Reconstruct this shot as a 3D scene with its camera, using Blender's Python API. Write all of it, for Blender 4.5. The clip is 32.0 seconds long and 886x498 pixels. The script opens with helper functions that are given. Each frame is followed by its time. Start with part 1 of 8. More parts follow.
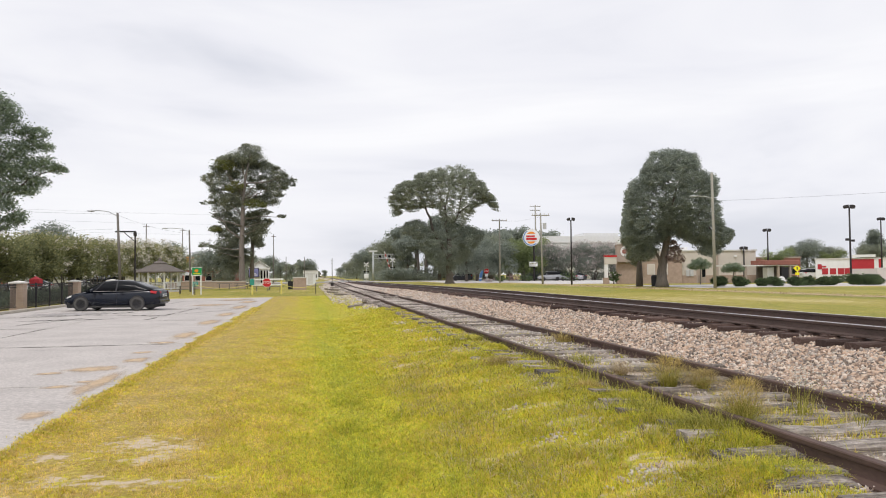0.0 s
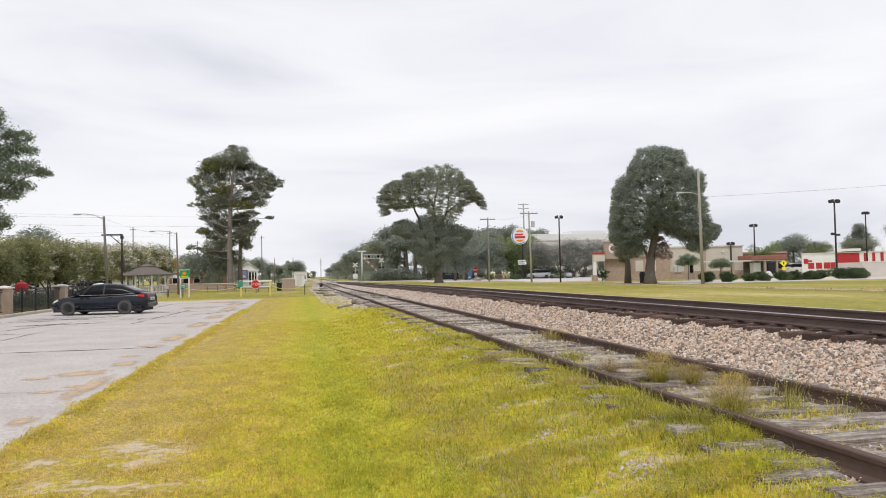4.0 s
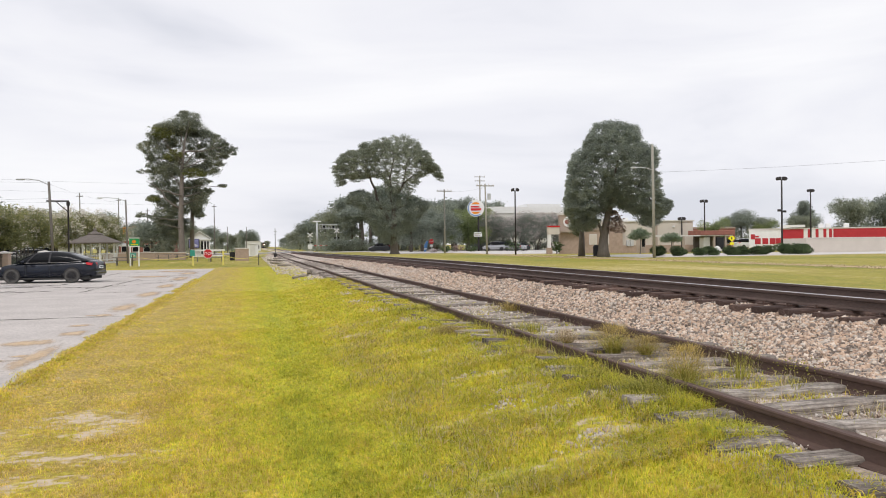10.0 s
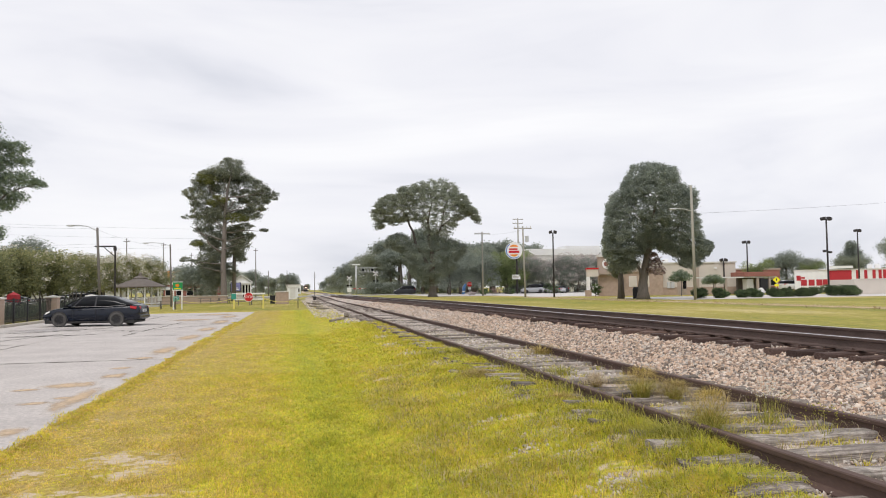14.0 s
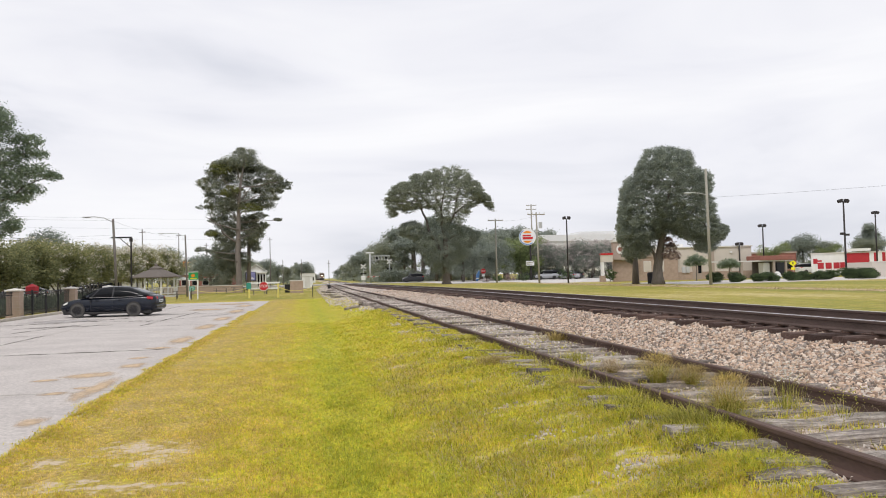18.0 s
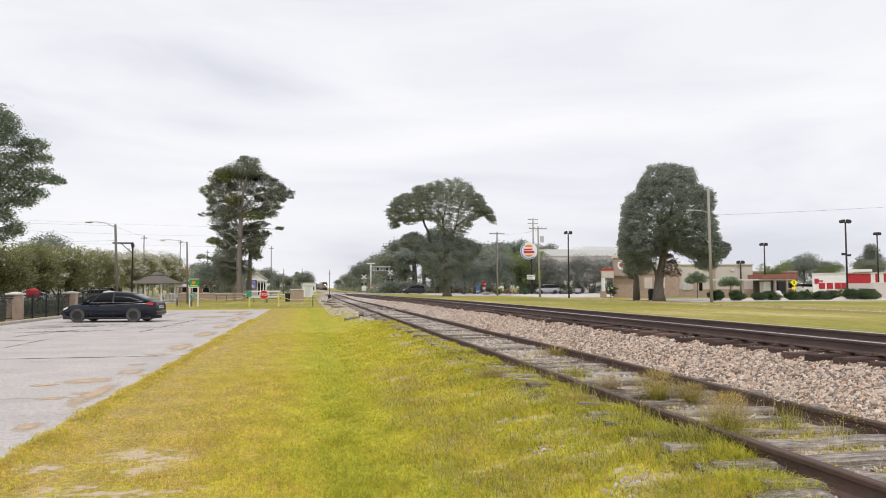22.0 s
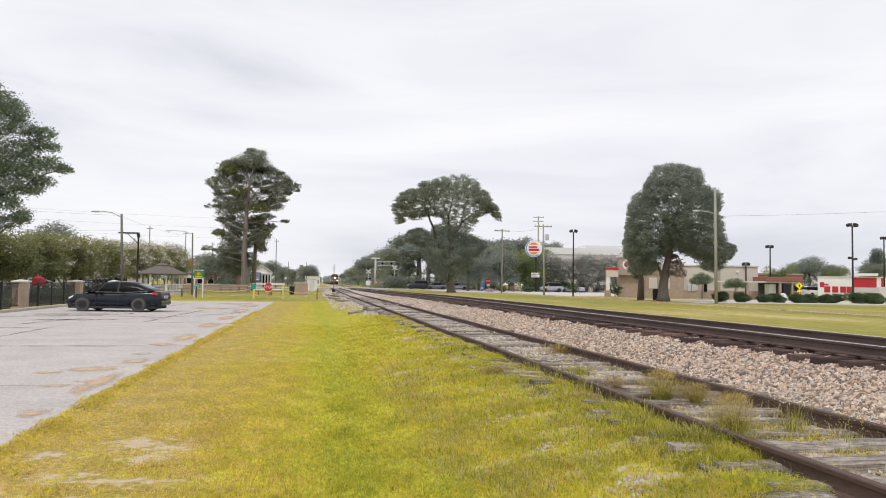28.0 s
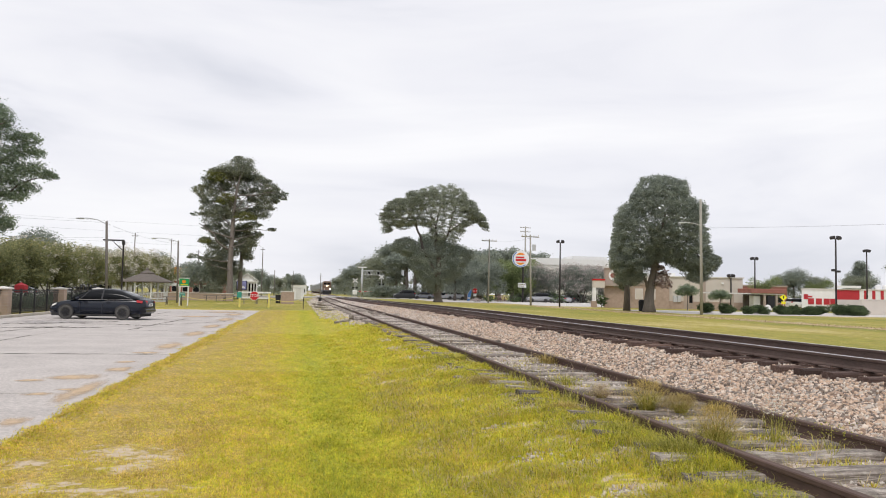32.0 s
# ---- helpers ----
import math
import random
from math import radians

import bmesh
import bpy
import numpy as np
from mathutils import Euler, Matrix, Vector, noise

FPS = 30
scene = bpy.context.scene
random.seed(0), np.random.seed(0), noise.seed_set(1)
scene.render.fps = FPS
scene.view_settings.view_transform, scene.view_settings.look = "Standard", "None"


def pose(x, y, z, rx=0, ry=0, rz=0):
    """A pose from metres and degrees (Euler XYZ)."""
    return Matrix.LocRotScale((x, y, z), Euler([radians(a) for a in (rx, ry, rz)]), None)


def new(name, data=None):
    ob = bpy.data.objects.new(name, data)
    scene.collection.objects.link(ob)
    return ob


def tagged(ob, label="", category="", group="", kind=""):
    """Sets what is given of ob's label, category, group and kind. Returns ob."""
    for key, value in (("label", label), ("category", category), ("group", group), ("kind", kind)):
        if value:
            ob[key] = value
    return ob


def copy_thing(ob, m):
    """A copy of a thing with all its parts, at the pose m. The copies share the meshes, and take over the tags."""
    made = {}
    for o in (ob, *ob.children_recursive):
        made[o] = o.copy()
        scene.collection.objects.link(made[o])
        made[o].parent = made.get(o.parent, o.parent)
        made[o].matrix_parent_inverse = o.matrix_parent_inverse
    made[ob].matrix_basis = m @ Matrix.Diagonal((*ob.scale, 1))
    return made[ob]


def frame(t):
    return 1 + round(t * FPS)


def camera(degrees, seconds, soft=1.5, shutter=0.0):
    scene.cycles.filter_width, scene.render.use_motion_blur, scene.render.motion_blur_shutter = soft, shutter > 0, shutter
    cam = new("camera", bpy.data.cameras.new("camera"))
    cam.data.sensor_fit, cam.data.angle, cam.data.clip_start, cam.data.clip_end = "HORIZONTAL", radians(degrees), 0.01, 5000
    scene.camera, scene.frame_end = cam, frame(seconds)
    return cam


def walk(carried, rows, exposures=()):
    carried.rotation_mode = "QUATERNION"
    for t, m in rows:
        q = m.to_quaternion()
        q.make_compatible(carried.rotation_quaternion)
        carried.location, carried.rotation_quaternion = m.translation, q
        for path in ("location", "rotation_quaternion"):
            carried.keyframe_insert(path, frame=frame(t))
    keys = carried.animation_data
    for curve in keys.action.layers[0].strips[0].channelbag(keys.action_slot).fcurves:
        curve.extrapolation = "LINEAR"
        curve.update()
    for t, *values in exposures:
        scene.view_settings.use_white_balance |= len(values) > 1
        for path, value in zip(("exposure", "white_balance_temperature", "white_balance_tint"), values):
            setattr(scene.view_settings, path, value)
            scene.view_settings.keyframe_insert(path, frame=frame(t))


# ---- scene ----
cam = camera(61.4, 32.0, soft=1.0)
# seconds, x, y, z, yaw, pitch, roll
PATH = [
    (0, 0.000, 0.000, 1.620, -10.15, 1.98, 0.50),
    (0.5, -0.002, -0.008, 1.624, -10.94, 2.41, 0.63),
    (1, 0.001, 0.007, 1.625, -11.29, 2.17, 0.57),
    (1.5, -0.007, -0.005, 1.625, -11.31, 2.16, 0.57),
    (2, -0.003, 0.002, 1.627, -11.30, 2.00, 0.66),
    (2.5, 0.002, -0.008, 1.604, -10.95, 2.20, 0.48),
    (4.5, -0.002, -0.012, 1.623, -11.00, 1.61, 1.37),
    (5, -0.006, -0.014, 1.619, -10.55, 1.16, 0.97),
    (5.5, -0.002, -0.008, 1.621, -9.81, 1.02, 1.35),
    (6, -0.006, -0.014, 1.625, -9.69, 0.93, 1.65),
    (6.5, 0.015, -0.011, 1.637, -10.69, 1.65, 1.59),
    (7, -0.018, -0.030, 1.625, -10.73, 1.68, 1.58),
    (7.5, -0.007, -0.031, 1.624, -9.84, 1.53, 1.92),
    (8, -0.002, -0.025, 1.625, -8.58, 0.63, 2.33),
    (8.5, 0.005, -0.007, 1.633, -6.66, -0.30, 2.62),
    (9, -0.008, -0.002, 1.623, -10.39, 1.04, 1.87),
    (9.5, -0.017, 0.030, 1.592, -14.86, -0.65, 2.11),
    (10, -0.042, 0.032, 1.614, -14.40, -0.33, 0.62),
    (10.5, -0.006, -0.020, 1.629, -14.28, 2.03, 0.83),
    (11, 0.052, -0.105, 1.621, -13.41, 1.31, 0.82),
    (11.5, 0.085, -0.169, 1.624, -12.80, 1.26, 1.07),
    (12, 0.091, -0.165, 1.644, -12.44, 2.52, 0.43),
    (12.5, 0.092, -0.142, 1.625, -12.95, 3.00, 0.27),
    (13, 0.077, -0.137, 1.640, -12.16, 3.27, 0.54),
    (13.5, 0.064, -0.127, 1.641, -12.15, 3.06, 0.19),
    (14, 0.064, -0.128, 1.626, -11.41, 2.98, 0.82),
    (14.5, 0.067, -0.121, 1.636, -11.39, 2.83, 0.81),
    (16.5, 0.043, -0.126, 1.628, -10.05, 1.86, 1.04),
    (17, 0.046, -0.110, 1.630, -10.02, 1.59, 1.00),
    (17.5, 0.064, -0.110, 1.627, -10.37, 1.86, 1.84),
    (18, 0.061, -0.112, 1.628, -10.35, 2.02, 1.44),
    (18.5, 0.055, -0.118, 1.632, -10.58, 2.32, 1.05),
    (19, 0.053, -0.111, 1.630, -10.56, 2.42, 0.95),
    (19.5, 0.039, -0.118, 1.641, -10.83, 3.12, 0.40),
    (20, 0.044, -0.119, 1.631, -10.52, 3.29, 0.24),
    (20.5, 0.055, -0.112, 1.634, -9.94, 3.52, 0.13),
    (21, 0.046, -0.116, 1.632, -10.10, 3.31, 0.19),
    (21.5, 0.045, -0.122, 1.630, -10.06, 3.21, 0.11),
    (22, 0.049, -0.122, 1.634, -10.31, 2.95, 0.25),
    (22.5, 0.047, -0.113, 1.628, -10.29, 2.93, 0.25),
    (23, 0.044, -0.113, 1.627, -10.31, 2.85, 0.17),
    (23.5, 0.040, -0.124, 1.626, -10.22, 2.97, -0.01),
    (24, 0.036, -0.117, 1.628, -10.05, 3.07, 0.01),
    (24.5, 0.042, -0.120, 1.629, -10.05, 3.01, -0.17),
    (25, 0.037, -0.125, 1.630, -10.10, 3.35, -0.27),
    (25.5, 0.041, -0.123, 1.623, -9.84, 2.71, -0.03),
    (27.5, 0.040, -0.104, 1.628, -10.32, 2.83, -1.01),
    (28, 0.035, -0.099, 1.621, -10.00, 2.65, -0.87),
    (28.5, 0.046, -0.092, 1.631, -9.45, 3.12, -0.75),
    (29, 0.047, -0.097, 1.621, -9.42, 2.64, 0.34),
    (29.5, 0.041, -0.102, 1.621, -8.84, 2.00, 0.54),
    (30, 0.039, -0.109, 1.620, -9.90, 1.68, 0.25),
    (30.5, 0.045, -0.097, 1.613, -10.21, 1.81, 0.51),
    (31, 0.040, -0.103, 1.624, -10.98, 2.85, -0.65),
    (31.5, 0.033, -0.099, 1.625, -11.02, 3.37, -0.64),
    (32, 0.032, -0.112, 1.618, -11.01, 3.41, -1.23),
]
walk(cam, [(t, pose(x, y, z, 90 + pitch, roll, yaw)) for t, x, y, z, yaw, pitch, roll in PATH])

# ---- world and sun: bright overcast ----
SUN_UP, SUN_FROM = 58.0, 215.0
world = bpy.data.worlds.new("overcast_sky")
scene.world = world
world.use_nodes = True
wn, wl = world.node_tree.nodes, world.node_tree.links
wn.clear()
w_out = wn.new("ShaderNodeOutputWorld")
w_bg = wn.new("ShaderNodeBackground")
w_sky = wn.new("ShaderNodeTexSky")
w_sky.sky_type = "NISHITA"
w_sky.sun_disc = False
w_sky.sun_elevation, w_sky.sun_rotation = radians(SUN_UP), radians(SUN_FROM)
w_gain = wn.new("ShaderNodeMix")
w_gain.data_type, w_gain.blend_type = "RGBA", "MULTIPLY"
w_gain.inputs[0].default_value = 1.0
w_gain.inputs[7].default_value = (0.09, 0.09, 0.09, 1)
w_tc = wn.new("ShaderNodeTexCoord")
w_map = wn.new("ShaderNodeMapping")
w_map.inputs["Scale"].default_value = (1.0, 1.6, 5.5)
w_map.inputs["Rotation"].default_value = (0.05, 0.16, 0.3)
w_cl = wn.new("ShaderNodeTexNoise")
w_cl.inputs["Scale"].default_value, w_cl.inputs["Detail"].default_value = 1.5, 5
w_cl.inputs["Roughness"].default_value, w_cl.inputs["Distortion"].default_value = 0.5, 0.5
w_ramp = wn.new("ShaderNodeValToRGB")
els = w_ramp.color_ramp.elements
els[0].position, els[0].color = 0.34, (0.70, 0.715, 0.785, 1)
els[1].position, els[1].color = 0.66, (0.972, 0.967, 0.988, 1)
mid = els.new(0.48)
mid.color = (0.866, 0.866, 0.918, 1)
w_mix = wn.new("ShaderNodeMix")
w_mix.data_type = "RGBA"
w_mix.inputs[0].default_value = 0.95
wl.new(w_sky.outputs[0], w_gain.inputs[6])
wl.new(w_tc.outputs["Generated"], w_map.inputs[0])
wl.new(w_map.outputs[0], w_cl.inputs["Vector"])
wl.new(w_cl.outputs[0], w_ramp.inputs[0])
wl.new(w_gain.outputs[2], w_mix.inputs[6])
wl.new(w_ramp.outputs[0], w_mix.inputs[7])
wl.new(w_mix.outputs[2], w_bg.inputs[0])
wl.new(w_bg.outputs[0], w_out.inputs[0])
w_bg.inputs[1].default_value = 1.04
sun = new("sun", bpy.data.lights.new("sun", "SUN"))
sun.data.energy, sun.data.angle, sun.data.color = 1.5, radians(14), (1.0, 0.945, 0.905)
sun.matrix_basis = pose(0, 0, 60, 90 - SUN_UP, 0, 180 - SUN_FROM)
scene.view_settings.exposure = 0.0

# ---- materials ----
MATS = {}


def mat(name, col, var=0.25, scale=3.0, rough=0.85, bump=0.15, metal=0.0, fine=60.0, island=0.0, each=0.0, second=None, spec=0.3, stretch=(1, 1, 1), emit=0.0, thin=0.0):
    """A weathered surface: colour that varies at two scales, fine relief; island and each: variation by mesh island or by object."""
    if name in MATS:
        return MATS[name]
    m = bpy.data.materials.new(name)
    m.use_nodes = True
    n, l = m.node_tree.nodes, m.node_tree.links
    b = n["Principled BSDF"]
    b.inputs["Roughness"].default_value, b.inputs["Metallic"].default_value = rough, metal
    b.inputs["Specular IOR Level"].default_value = spec
    tc, mp = n.new("ShaderNodeTexCoord"), n.new("ShaderNodeMapping")
    mp.inputs["Scale"].default_value = stretch
    l.new(tc.outputs["Object"], mp.inputs[0])
    big, small = n.new("ShaderNodeTexNoise"), n.new("ShaderNodeTexNoise")
    big.inputs["Scale"].default_value, big.inputs["Detail"].default_value = scale, 4
    small.inputs["Scale"].default_value, small.inputs["Detail"].default_value = fine, 3
    for t in (big, small):
        l.new(mp.outputs[0], t.inputs["Vector"])
    add = n.new("ShaderNodeMath")
    add.operation = "MULTIPLY_ADD"
    l.new(small.outputs[0], add.inputs[0])
    add.inputs[1].default_value = 0.45
    half = n.new("ShaderNodeMath")
    half.operation = "MULTIPLY"
    l.new(big.outputs[0], half.inputs[0])
    half.inputs[1].default_value = 0.65
    l.new(half.outputs[0], add.inputs[2])
    last = add.outputs[0]
    if island or each:
        src = n.new("ShaderNodeNewGeometry").outputs["Random Per Island"] if island else n.new("ShaderNodeObjectInfo").outputs["Random"]
        k = n.new("ShaderNodeMath")
        k.operation = "SUBTRACT"
        l.new(src, k.inputs[0])
        k.inputs[1].default_value = 0.5
        k2 = n.new("ShaderNodeMath")
        k2.operation = "MULTIPLY_ADD"
        l.new(k.outputs[0], k2.inputs[0])
        k2.inputs[1].default_value = island or each
        l.new(last, k2.inputs[2])
        last = k2.outputs[0]
    ramp = n.new("ShaderNodeValToRGB")
    e = ramp.color_ramp.elements
    c2 = second or tuple(min(1, c * (1 + var)) for c in col)
    e[0].position, e[0].color = 0.3, (*[c * (1 - var) for c in col], 1)
    e[1].position, e[1].color = 0.8, (*c2, 1)
    mid = e.new(0.53)
    mid.color = (*col, 1)
    l.new(last, ramp.inputs[0])
    l.new(ramp.outputs[0], b.inputs["Base Color"])
    if bump:
        bp = n.new("ShaderNodeBump")
        bp.inputs["Strength"].default_value, bp.inputs["Distance"].default_value = bump, 0.02
        l.new(add.outputs[0], bp.inputs["Height"])
        l.new(bp.outputs[0], b.inputs["Normal"])
    if thin:
        tl, ms = n.new("ShaderNodeBsdfTranslucent"), n.new("ShaderNodeMixShader")
        l.new(ramp.outputs[0], tl.inputs[0])
        ms.inputs[0].default_value = thin
        l.new(b.outputs[0], ms.inputs[1])
        l.new(tl.outputs[0], ms.inputs[2])
        l.new(ms.outputs[0], n["Material Output"].inputs[0])
    if emit:
        b.inputs["Emission Color"].default_value = (*col, 1)
        b.inputs["Emission Strength"].default_value = emit
    MATS[name] = m
    return m


def lawn(name, blades, tones):
    """Mown summer grass: green, straw-coloured and worn patches that follow the ground; blades also vary one by one."""
    m = bpy.data.materials.new(name)
    m.use_nodes = True
    n, l = m.node_tree.nodes, m.node_tree.links
    b = n["Principled BSDF"]
    b.inputs["Roughness"].default_value, b.inputs["Specular IOR Level"].default_value = 0.75, 0.15
    geo = n.new("ShaderNodeNewGeometry")
    sep = n.new("ShaderNodeSeparateXYZ")
    l.new(geo.outputs["Position"], sep.inputs[0])

    def noise_at(scale, stretch, detail=4):
        mp, t = n.new("ShaderNodeMapping"), n.new("ShaderNodeTexNoise")
        mp.inputs["Scale"].default_value = stretch
        t.inputs["Scale"].default_value, t.inputs["Detail"].default_value = scale, detail
        l.new(geo.outputs["Position"], mp.inputs[0])
        l.new(mp.outputs[0], t.inputs["Vector"])
        return t.outputs[0]

    def math_(op, a, c, d=None):
        k = n.new("ShaderNodeMath")
        k.operation = op
        for i, v in enumerate((a, c, d)):
            if v is None:
                continue
            if isinstance(v, (int, float)):
                k.inputs[i].default_value = v
            else:
                l.new(v, k.inputs[i])
        return k.outputs[0]

    def span(v, lo, hi, a, c):
        k = n.new("ShaderNodeMapRange")
        k.interpolation_type = "SMOOTHSTEP"
        l.new(v, k.inputs[0])
        for i, w in enumerate((lo, hi, a, c)):
            k.inputs[i + 1].default_value = w
        return k.outputs[0]

    x = sep.outputs[0]
    # straw beside the paving, green in the middle of the strip, along wheel tracks
    wob = math_("ADD", x, math_("MULTIPLY", math_("SUBTRACT", noise_at(0.5, (1, 0.2, 1), 3), 0.5), 0.3))
    if tones is YARD:
        bands = n.new("ShaderNodeValToRGB")
        be = bands.color_ramp.elements
        be[0].position, be[0].color = 0.0, (0.50,) * 3 + (1,)
        be[1].position, be[1].color = 1.0, (0.42,) * 3 + (1,)
        for p, v in STRIPES:
            be.new((p + 3.0) / 6.0).color = (v, v, v, 1)
        l.new(math_("DIVIDE", math_("ADD", wob, 3.0), 6.0), bands.inputs[0])
        lean = math_("SUBTRACT", bands.outputs[0], 0.5)
    else:
        lean = math_("MULTIPLY", math_("SUBTRACT", noise_at(0.1, (1, 0.45, 1), 3), 0.5), 0.9)
    dry = math_("ADD", lean, math_("MULTIPLY", noise_at(0.9, (1, 0.35, 1)), 0.30))
    dry = math_("ADD", dry, math_("MULTIPLY", noise_at(1.0, (2.2, 0.03, 1), 2), 0.30))
    dry = math_("ADD", dry, math_("ADD", math_("MULTIPLY", noise_at(3.2, (1, 0.8, 1)), 0.34), math_("MULTIPLY", noise_at(34.0, (1, 0.8, 1), 3), 0.30)))
    dry = math_("ADD", math_("SUBTRACT", dry, 0.15), math_("MULTIPLY", noise_at(11.0, (1, 0.8, 1)), 0.52))
    if blades:
        dry = math_("ADD", dry, math_("MULTIPLY", math_("SUBTRACT", geo.outputs["Random Per Island"], 0.5), 0.55 if tones is YARD else 0.16))
    ramp = n.new("ShaderNodeValToRGB")
    e = ramp.color_ramp.elements
    # ground gets darker tones than the blades: painted shade in the gaps between them
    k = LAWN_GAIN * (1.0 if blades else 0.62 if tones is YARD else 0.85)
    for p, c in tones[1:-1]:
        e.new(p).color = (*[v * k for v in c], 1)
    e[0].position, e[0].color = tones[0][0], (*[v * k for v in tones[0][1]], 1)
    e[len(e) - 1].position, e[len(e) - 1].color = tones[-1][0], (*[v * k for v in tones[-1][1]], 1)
    l.new(dry, ramp.inputs[0])
    tone = n.new("ShaderNodeMix")
    tone.data_type, tone.blend_type = "RGBA", "MULTIPLY"
    tone.inputs[0].default_value = 1.0
    l.new(ramp.outputs[0], tone.inputs[6])
    l.new(math_("MULTIPLY", span(noise_at(21.0, (1, 0.8, 1), 4), 0.34, 0.68, 0.80, 1.22), span(noise_at(2.6, (1, 0.6, 1), 4), 0.34, 0.68, 0.90, 1.10)), tone.inputs[7])
    if blades:
        l.new(tone.outputs[2], b.inputs["Base Color"])
        tl, ms = n.new("ShaderNodeBsdfTranslucent"), n.new("ShaderNodeMixShader")
        l.new(tone.outputs[2], tl.inputs[0])
        ms.inputs[0].default_value = 0.42
        l.new(b.outputs[0], ms.inputs[1])
        l.new(tl.outputs[0], ms.inputs[2])
        l.new(ms.outputs[0], n["Material Output"].inputs[0])
    else:
        at = n.new("ShaderNodeAttribute")
        at.attribute_name = "bare"
        torn = math_("ADD", at.outputs["Fac"], math_("MULTIPLY", math_("SUBTRACT", noise_at(6.5, (1, 1.4, 1), 9), 0.5), 3.8))
        mx = n.new("ShaderNodeMix")
        mx.data_type = "RGBA"
        l.new(span(torn, 0.45, 1.0, 0.0, 1.0), mx.inputs[0])
        l.new(tone.outputs[2], mx.inputs[6])
        dirt = n.new("ShaderNodeValToRGB")
        dirt.color_ramp.elements[0].color = (0.40, 0.31, 0.20, 1)
        dirt.color_ramp.elements[1].color = (0.68, 0.57, 0.44, 1)
        l.new(noise_at(12.0, (1, 1, 1), 5), dirt.inputs[0])
        l.new(dirt.outputs[0], mx.inputs[7])
        l.new(mx.outputs[2], b.inputs["Base Color"])
        bp = n.new("ShaderNodeBump")
        bp.inputs["Strength"].default_value, bp.inputs["Distance"].default_value = 0.6, 0.04
        l.new(noise_at(22.0, (1, 1, 1), 6), bp.inputs["Height"])
        l.new(bp.outputs[0], b.inputs["Normal"])
    return m


LAWN_GAIN = 1.74
STRIPES = ((-2.4, 0.66), (-1.75, 0.63), (-1.1, 0.58), (-0.6, 0.53), (-0.3, 0.46), (0.0, 0.45), (0.3, 0.33), (0.65, 0.31), (1.0, 0.39), (1.4, 0.42), (2.2, 0.41))
YARD = ((0.36, (0.215, 0.24, 0.036)), (0.55, (0.38, 0.372, 0.034)), (0.72, (0.415, 0.350, 0.048)), (0.88, (0.36, 0.268, 0.072)), (1.06, (0.43, 0.325, 0.125)))
MEADOW = ((0.40, (0.085, 0.108, 0.022)), (0.56, (0.145, 0.152, 0.026)), (0.70, (0.205, 0.185, 0.030)), (0.82, (0.25, 0.205, 0.055)), (0.95, (0.36, 0.30, 0.14)))
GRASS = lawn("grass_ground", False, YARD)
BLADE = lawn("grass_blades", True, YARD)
FIELD = lawn("meadow_ground", False, MEADOW)
FIELD_BLADE = lawn("meadow_blades", True, MEADOW)
CONCRETE = mat("concrete", (0.495, 0.457, 0.43), 0.2, 0.8, 0.92, 0.6, fine=34, second=(0.585, 0.545, 0.51))


def speckle(m, scale, low, high, lo=0.40, hi=0.62):
    """Adds coarse grit to a surface: darker and lighter grains over its colour."""
    n, l = m.node_tree.nodes, m.node_tree.links
    b = n["Principled BSDF"]
    src = b.inputs["Base Color"].links[0].from_socket
    geo, t, mr, mx = n.new("ShaderNodeNewGeometry"), n.new("ShaderNodeTexNoise"), n.new("ShaderNodeMapRange"), n.new("ShaderNodeMix")
    t.inputs["Scale"].default_value, t.inputs["Detail"].default_value, t.inputs["Roughness"].default_value = scale, 9, 0.78
    l.new(geo.outputs["Position"], t.inputs["Vector"])
    l.new(t.outputs[0], mr.inputs[0])
    for i, v in enumerate((lo, hi, low, high)):
        mr.inputs[i + 1].default_value = v
    mx.data_type, mx.blend_type = "RGBA", "MULTIPLY"
    mx.inputs[0].default_value = 1.0
    l.new(src, mx.inputs[6])
    l.new(mr.outputs[0], mx.inputs[7])
    l.new(mx.outputs[2], b.inputs["Base Color"])


speckle(CONCRETE, 16.0, 0.74, 1.2, 0.36, 0.66)
CRACK = mat("tar_and_weeds", (0.075, 0.07, 0.05), 0.45, 7.0, 0.95, 0.4)
ASPHALT = mat("asphalt", (0.42, 0.405, 0.395), 0.18, 0.5, 0.9, 0.15)
PALE = mat("pale_paving", (0.56, 0.53, 0.51), 0.14, 0.4, 0.9, 0.1)
KERB = mat("kerb_concrete", (0.46, 0.42, 0.36), 0.22, 2.0, 0.9, 0.2)
BED = mat("stony_dirt", (0.42, 0.345, 0.285), 0.5, 5.0, 0.95, 0.8, fine=30, second=(0.60, 0.52, 0.44))
BALLAST = mat("ballast_bed", (0.52, 0.435, 0.38), 0.4, 14.0, 0.95, 0.9, fine=60)
